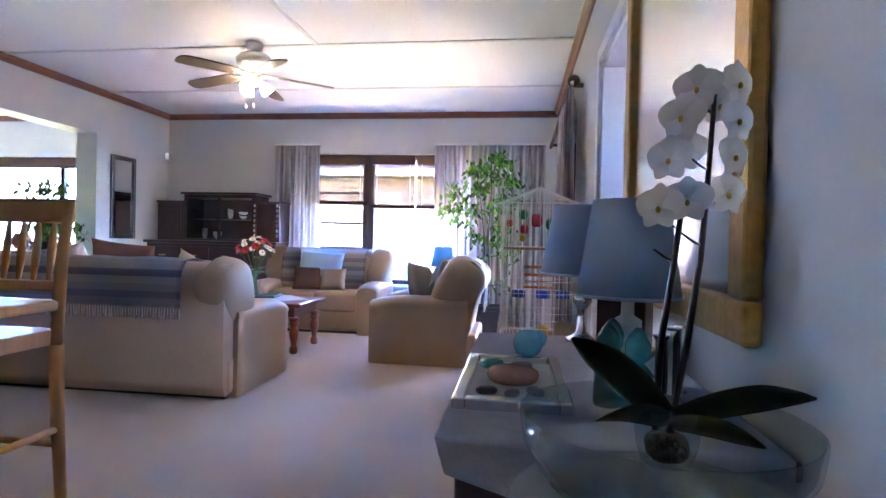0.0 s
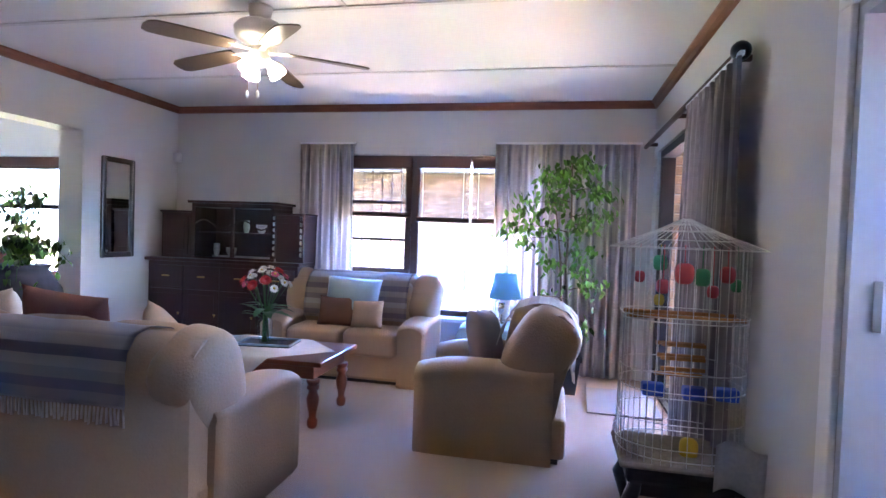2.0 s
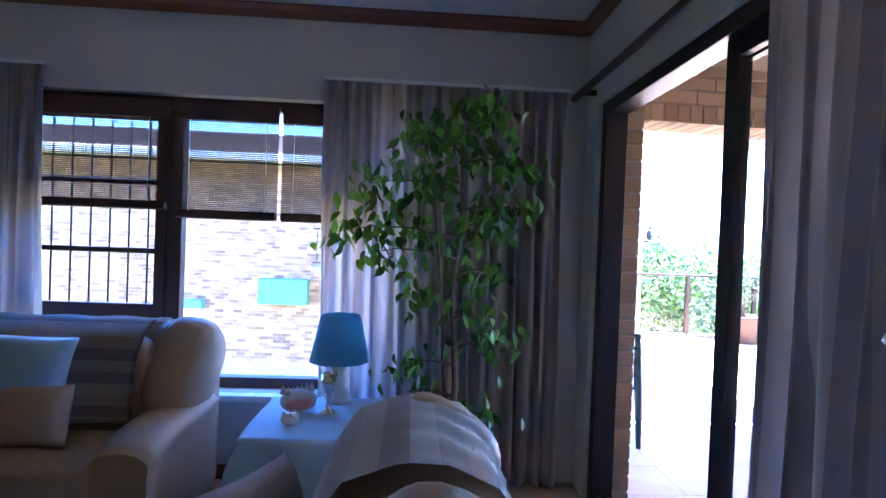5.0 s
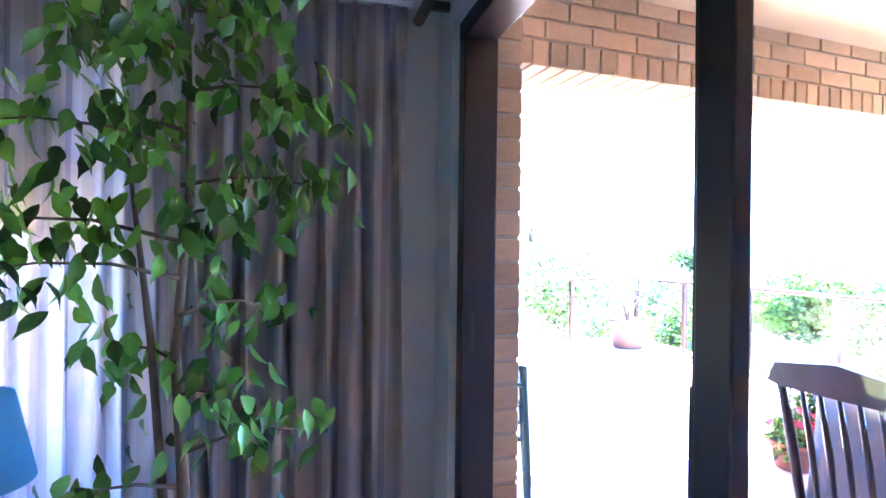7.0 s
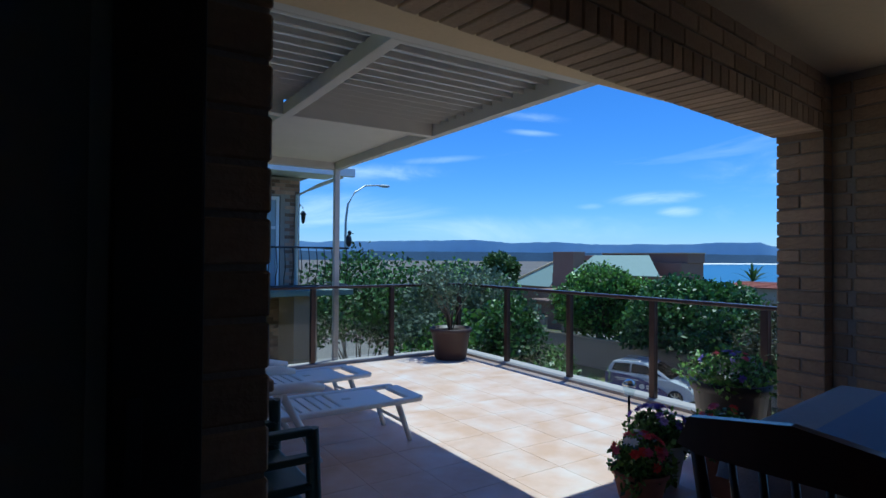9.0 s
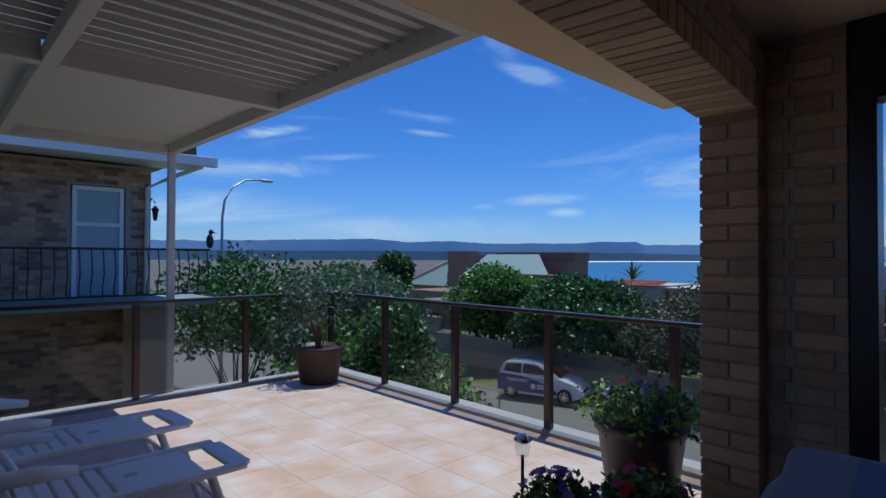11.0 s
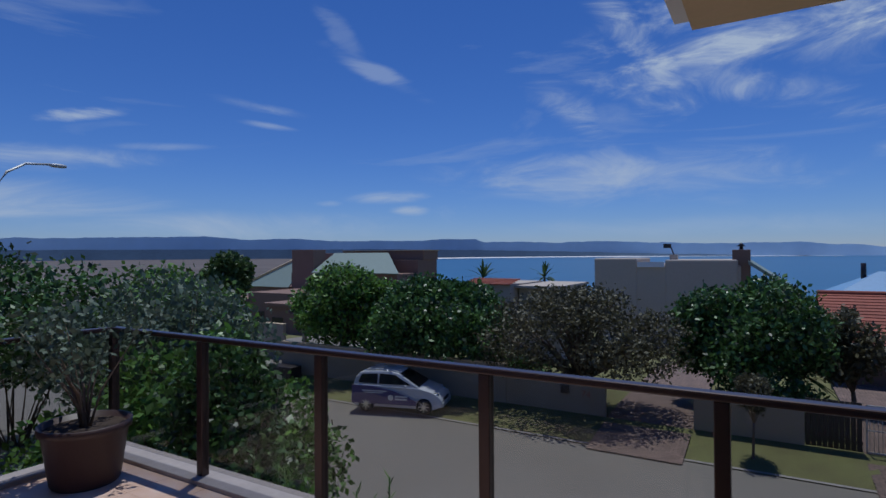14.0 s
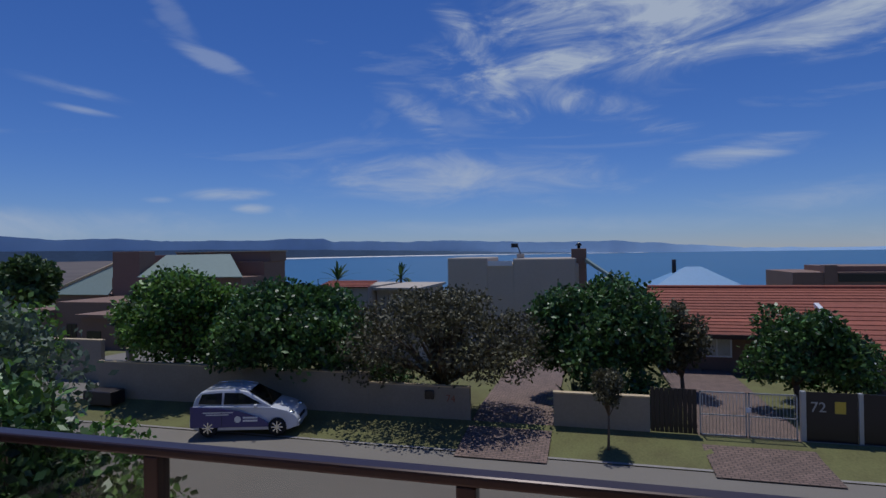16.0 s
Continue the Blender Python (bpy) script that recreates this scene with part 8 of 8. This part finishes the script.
def window_on(parent, x, y0, y1, z0, z1, frame_mat, pane_mat=None):
    """A window in a wall that faces -x."""
    w = part("window", boxes((x - 0.05, y0, z0, x, y0 + 0.07, z1), (x - 0.05, y1 - 0.07, z0, x, y1, z1), (x - 0.05, y0 + 0.07, z0, x, y1 - 0.07, z0 + 0.07), (x - 0.05, y0 + 0.07, z1 - 0.07, x, y1 - 0.07, z1), (x - 0.045, (y0 + y1) / 2 - 0.03, z0 + 0.07, x, (y0 + y1) / 2 + 0.03, z1 - 0.07)), frame_mat, parent)
    part("pane", boxes((x - 0.025, y0 + 0.07, z0 + 0.07, x - 0.015, y1 - 0.07, z1 - 0.07)), pane_mat or M["dark_glass"], w)
    return w


h1 = house("brown plastered house with pale green roofs and parapets")
part("wall", boxes((50, 41.6, -9, 58, 57, -0.55), (54, 41.6, -0.55, 58, 57, 0.9)), M["brown_wall"], h1)
part("parapet", boxes((49.9, 53.4, -3, 52, 56.8, 2.15), bevel=0.03), M["brown_wall"], h1)
part("parapet", boxes((55, 41.5, 0.9, 58.1, 53.3, 1.95), bevel=0.03), M["brown_wall"], h1)
part("parapet", boxes((54.5, 57.0, -3, 58, 59.5, 1.75), bevel=0.03), M["brown_wall"], h1)
def roof_plane(pts):
    """A sloping roof face with thickness."""
    bm = bmesh.new()
    bm.faces.new([bm.verts.new(p) for p in pts])
    bmesh.ops.recalc_face_normals(bm, faces=bm.faces)
    bmesh.ops.solidify(bm, geom=bm.faces[:], thickness=0.12)
    return bm


part("roof", roof_plane([(49.4, 64.8, -2.25), (49.4, 56.9, -2.25), (53.5, 56.9, 1.9)]), M["green_roof"], h1, "pale green sheet roof")
part("verge_trim", tube(bmesh.new(), [(49.3, 65.0, -2.2), (53.5, 57.0, 2.05)], 0.14, 6), M["soffit"], h1)
part("roof", roof_plane([(49.4, 53.3, -0.45), (49.4, 41.0, -0.45), (53.5, 45.3, 1.75), (53.5, 53.3, 1.75)]), M["green_roof"], h1, "pale green sheet roof")
part("wall", boxes((49.9, 57.0, -9, 56, 64.4, -2.35)), M["brown_wall"], h1)
part("trim", boxes((54.8, 41.4, 1.951, 58.2, 53.3, 2.05)), M["soffit"], h1)
part("wall", boxes((42, 46.5, -9, 49.9, 55.0, -2.3), (41.5, 55.0, -9, 49.9, 59.5, -3.0), (41, 44.0, -9, 49.8, 46.5, -2.9)), M["brown_wall"], h1)
for y in (47.6, 50.5, 52.6, 56.5):
    window_on(h1, 41.98 if y < 55 else 41.48, y, y + 1.1, -5.9, -4.2, M["dark_frame"])
part("portico", boxes((33.5, 40.2, -7, 34.1, 42.6, -2.5), (33.2, 39.8, -2.5, 36.5, 42.8, -2.25), (33.4, 36.8, -7, 34.1, 40.2, -3.0)), M["brown_wall"], h1)
part("door", boxes((33.46, 40.9, -7, 33.5, 42.1, -3.4)), M["dark_glass"], h1)

h2 = house("cream flat-roofed house with rounded parapets and a chimney")
part("wall", boxes((50, 9.8, -9, 58, 20.8, 0.55), bevel=0.15), M["cream_wall"], h2)
part("parapet", boxes((49.9, 17.4, -4, 56, 20.9, 1.08), bevel=0.12), M["cream_wall"], h2)
part("parapet", boxes((49.9, 10.0, -4, 56, 15.2, 0.95), bevel=0.12), M["cream_wall"], h2)
part("panel", boxes((49.85, 15.25, 0.35, 50.0, 17.35, 0.78)), M["white"], h2, "white terrace panel")
part("chimney", boxes((50.2, 9.2, -3, 51.5, 10.4, 1.72), bevel=0.04), M["brown_wall"], h2)
part("chimney_cowl", lathe(bmesh.new(), [(0.15, 1.72), (0.12, 1.95), (0.3, 1.98), (0.05, 2.25)], 10, (50.8, 9.8, 0)), M["black"], h2)
bm = bmesh.new()
prism(bm, [(9.3, 0.9), (6.2, -1.3), (6.2, -1.5), (9.3, 0.6)], 49.6, 56, "x")
part("roof", bm, M["green_roof"], h2)
part("wall", boxes((50, 6.6, -9, 56, 9.2, -1.4)), M["cream_wall"], h2)
part("vane_stand", boxes((51, 14.4, 0.95, 51.5, 15.0, 1.35)), M["cream_wall"], h2)
bm = tube(bmesh.new(), [(51.2, 14.7, 1.35), (51.2, 15.0, 2.2)], 0.05, 6)
box(bm, 51.17, 14.9, 1.9, 51.22, 15.5, 2.25)
part("weather_vane", bm, M["black"], h2)


def tile_roof(bm, x0, x1, y0, y1, z0, z1, rows, step=0.04):
    """Overlapping tile courses climbing from x0 to x1."""
    for i in range(rows):
        a, b = i / rows, (i + 1.15) / rows
        xa, xb, za, zb = x0 + (x1 - x0) * a, x0 + (x1 - x0) * min(b, 1), z0 + (z1 - z0) * a, z0 + (z1 - z0) * min(b, 1)
        vs = [bm.verts.new(p) for p in ((xa, y0, za + step), (xa, y1, za + step), (xb, y1, zb), (xb, y0, zb), (xa, y0, za - 0.02), (xa, y1, za - 0.02))]
        bm.faces.new((vs[0], vs[3], vs[2], vs[1])), bm.faces.new((vs[4], vs[0], vs[1], vs[5]))
    return bm


h3 = house("low brick house with a long red tiled roof")
part("wall", boxes((32.2, -12, -7, 40, 5.3, -2.35)), M["brown_wall"], h3)
tagged(part("roof", tile_roof(bmesh.new(), 31.4, 36.0, -12.5, 5.9, -2.45, -0.55, 16), M["red_tile"], h3, "courses of red clay tiles"), kind="stuff")
part("roof_back", tile_roof(bmesh.new(), 40.6, 36.0, -12.5, 5.9, -2.45, -0.55, 16), M["red_tile"], h3)
part("ridge", tube(bmesh.new(), [(36, -12.5, -0.53), (36, 5.9, -0.53)], 0.12, 8), M["red_tile"], h3)
bm = bmesh.new()
prism(bm, [(31.5, -2.5), (36, -0.62), (40.5, -2.5)], 5.28, 5.42, "y")
part("gable", bm, M["white"], h3)
part("fascia", boxes((31.3, -12.5, -2.62, 31.4, 5.9, -2.42)), M["dark_frame"], h3)
window_on(h3, 32.18, 2.45, 3.75, -3.6, -2.6, M["white"], M["ceramic"])
window_on(h3, 32.18, -1.2, 0.2, -3.6, -2.6, M["white"])
tagged(part("wing_roof", tile_roof(bmesh.new(), 28.0, 34.0, -9.0, -1.8, -2.9, -1.2, 12), M["red_tile"], h3), kind="stuff")
part("wing_wall", boxes((28.6, -8.8, -7, 32.2, -2.2, -2.85)), M["brown_wall"], h3)
bm = bmesh.new()
prism(bm, [(28.0, -2.95), (34.0, -1.15), (34.0, -1.35), (28.0, -3.2)], -1.8, -1.6, "y")
part("bargeboard", bm, M["white"], h3)

h4 = house("house with a bright blue pyramid roof")
bm = bmesh.new()
ap = [bm.verts.new(p) for p in ((56, 3.9, -2.1), (56, -4.6, -2.1), (64, -4.6, -2.1), (64, 3.9, -2.1), (60, 0.2, -0.15), (60, -1.2, -0.15))]
for q in ((0, 4, 5, 1), (1, 5, 2), (2, 5, 4, 3), (3, 4, 0), (0, 1, 2, 3)):
    bm.faces.new([ap[i] for i in q])
part("roof", bm, M["blue_roof"], h4)
part("wall", boxes((56.6, -4.0, -9, 63.4, 3.3, -2.12)), M["white"], h4)
part("chimney", tube(bmesh.new(), [(60, 1.2, -0.8), (60, 1.2, 0.55)], 0.2, 8), M["black"], h4)
h5 = house("brown house with a flat terrace roof far along the slope")
part("wall", boxes((60, -19, -9, 68, -8.8, -0.75)), M["brown_wall"], h5)
part("parapet", boxes((59.9, -12.3, -2, 61, -11.3, -0.1), (61, -19, -0.75, 67, -12.0, -0.25)), M["brown_wall"], h5)
part("terrace_glass", boxes((59.95, -19, -1.6, 60.0, -12.4, -0.9)), M["dark_glass"], h5)
h6 = house("small cream house with a red tiled parapet")
part("wall", boxes((30, 20.0, -6, 35, 22.7, -0.15)), M["cream_wall"], h6)
tagged(part("roof", tile_roof(bmesh.new(), 29.8, 31.4, 19.9, 22.8, -0.15, 0.12, 5), M["red_tile"], h6), kind="stuff")
part("wing", boxes((31, 17.6, -6, 36, 19.9, -0.35), (30.5, 17.4, -0.35, 36, 19.95, -0.22)), M["cream_wall"], h6)

# ---- neighbouring brick house with a balcony ----
nb = house("neighbouring brick house with a balcony and white gutters")
part("wall", boxes((-14, 18.42, -5, 3.15, 24, 3.15), (4.05, 18.42, -5, 4.5, 24, 3.15), (3.15, 18.42, 2.72, 4.05, 24, 3.15), (3.15, 18.42, -5, 4.05, 24, 0.62)), M["mortar"], nb)
vs, fs = [], []
r = np.random.RandomState(3)
z = -2.0
row = 0
while z < 3.08:
    x = -10.0 - (0.116 if row % 2 else 0)
    while x < 4.48:
        a, b = x, min(x + 0.222, 4.49)
        if not (b > 3.13 and a < 4.07 and 0.62 < z < 2.72):
            d = 0.012 + 0.004 * r.rand()
            k = len(vs)
            for (px, py, pz) in ((a, 18.42, z), (b, 18.42, z), (b, 18.42, z + 0.075), (a, 18.42, z + 0.075), (a, 18.42 - d, z), (b, 18.42 - d, z), (b, 18.42 - d, z + 0.075), (a, 18.42 - d, z + 0.075)):
                vs.append((px, py, pz))
            fs += [(k + 4, k + 5, k + 6, k + 7), (k, k + 1, k + 5, k + 4), (k + 2, k + 3, k + 7, k + 6), (k + 1, k + 2, k + 6, k + 5), (k + 3, k, k + 4, k + 7)]
        x += 0.232
    z += 0.085
    row += 1
me = bpy.data.meshes.new("bricks")
me.from_pydata(vs, [], fs)
leaves_part("bricks", me, M["old_brick"], nb)
part("door", boxes((3.18, 18.40, 0.62, 3.25, 18.48, 2.70), (3.95, 18.40, 0.62, 4.02, 18.48, 2.70), (3.25, 18.40, 2.62, 3.95, 18.48, 2.70), (3.25, 18.40, 1.95, 3.95, 18.48, 2.02)), M["white"], nb)
part("door_pane", boxes((3.25, 18.45, 0.66, 3.95, 18.46, 1.95), (3.25, 18.45, 2.02, 3.95, 18.46, 2.62)), mat("curtained_glass", (0.34, 0.40, 0.46), 0.15, vary=0.1), nb)
part("gutter", boxes((-14, 16.95, 3.08, 5.25, 17.08, 3.26), (-14, 17.08, 3.2, 5.2, 18.6, 3.26), bevel=0.01), M["white"], nb)
part("upper_fascia", boxes((-14, 17.2, 3.27, 4.95, 24, 3.72), bevel=0.02), M["dark_frame"], nb)
part("downpipe", tube(bmesh.new(), [(5.0, 17.1, 3.08), (4.75, 17.9, 2.95), (4.42, 18.34, 2.75), (4.40, 18.34, 0.6)], 0.045, 8), M["white"], nb)
part("balcony_slab", boxes((-3, 17.0, 0.50, 5.25, 18.40, 0.62), bevel=0.01), M["green_roof"], nb)
part("lower_pier", boxes((4.0, 17.2, -5, 4.5, 18.3, 0.5)), M["brick"], nb)
part("balcony_rail", tube(bmesh.new(), [(-3, 17.05, 1.52), (5.15, 17.05, 1.52), (5.15, 18.4, 1.52)], 0.022, 6), M["black"], nb)
part("balcony_rail", tube(bmesh.new(), [(-3, 17.05, 0.72), (5.15, 17.05, 0.72), (5.15, 18.4, 0.72)], 0.018, 6), M["black"], nb)
for i in range(48):
    x = -2.9 + i * 0.17
    part("baluster", tube(bmesh.new(), [(x, 17.05, 1.5), (x, 16.99, 1.35), (x, 16.94, 1.1), (x, 17.05, 0.9), (x, 17.05, 0.74)], 0.011, 5), M["black"], nb)
part("upper_rail", tube(bmesh.new(), [(-3, 17.3, 4.5), (4.85, 17.3, 4.5)], 0.02, 6), M["black"], nb)
for i in range(20):
    x = 1.6 + i * 0.17
    part("upper_baluster", tube(bmesh.new(), [(x, 17.3, 4.5), (x, 17.22, 4.2), (x, 17.3, 3.73)], 0.011, 5), M["black"], nb)
for x0, x1, z0, z1 in ((-4.55, -3.3, -0.45, 0.2), (-6.95, -5.95, -0.62, -0.40)):
    part("awning", boxes((x0, 18.1, z0, x1, 18.39, z1), bevel=0.01), mat("green_awning", (0.10, 0.32, 0.27), 0.7), nb)
part("side_window", boxes((-6.85, 18.36, -1.7, -6.05, 18.40, -0.63)), M["white"], nb)
bd = thing("bird_figure", (5.15, 17.05, 1.545), "dark and white bird-shaped ornament on the balcony corner", "ornament")
bm = bmesh.new()
puff(bm, (0, 0, 0.22), (0.10, 0.13, 0.22), 0.9, 14, 10)
puff(bm, (0.03, 0, 0.50), (0.07, 0.07, 0.09), 1.0, 12, 8)
tube(bm, [(0.08, 0, 0.50), (0.2, 0, 0.47)], [0.025, 0.006], 6)
bmesh.ops.scale(bm, vec=(0.62, 0.62, 0.62), verts=bm.verts)
part("body", bm, M["black"], bd)
wl2 = thing("wall_lantern", (4.57, 18.37, 2.25), "black iron wall lantern on the brick house", "lantern")
part("body", lathe(bmesh.new(), [(0.02, -0.15), (0.04, -0.11), (0.06, 0.05), (0.08, 0.07), (0.02, 0.15)], 6), M["black"], wl2)
part("bracket", tube(bmesh.new(), [(0, 0, 0.2), (-0.06, 0.02, 0.3), (-0.14, 0.06, 0.1)], 0.015, 6), M["black"], wl2)
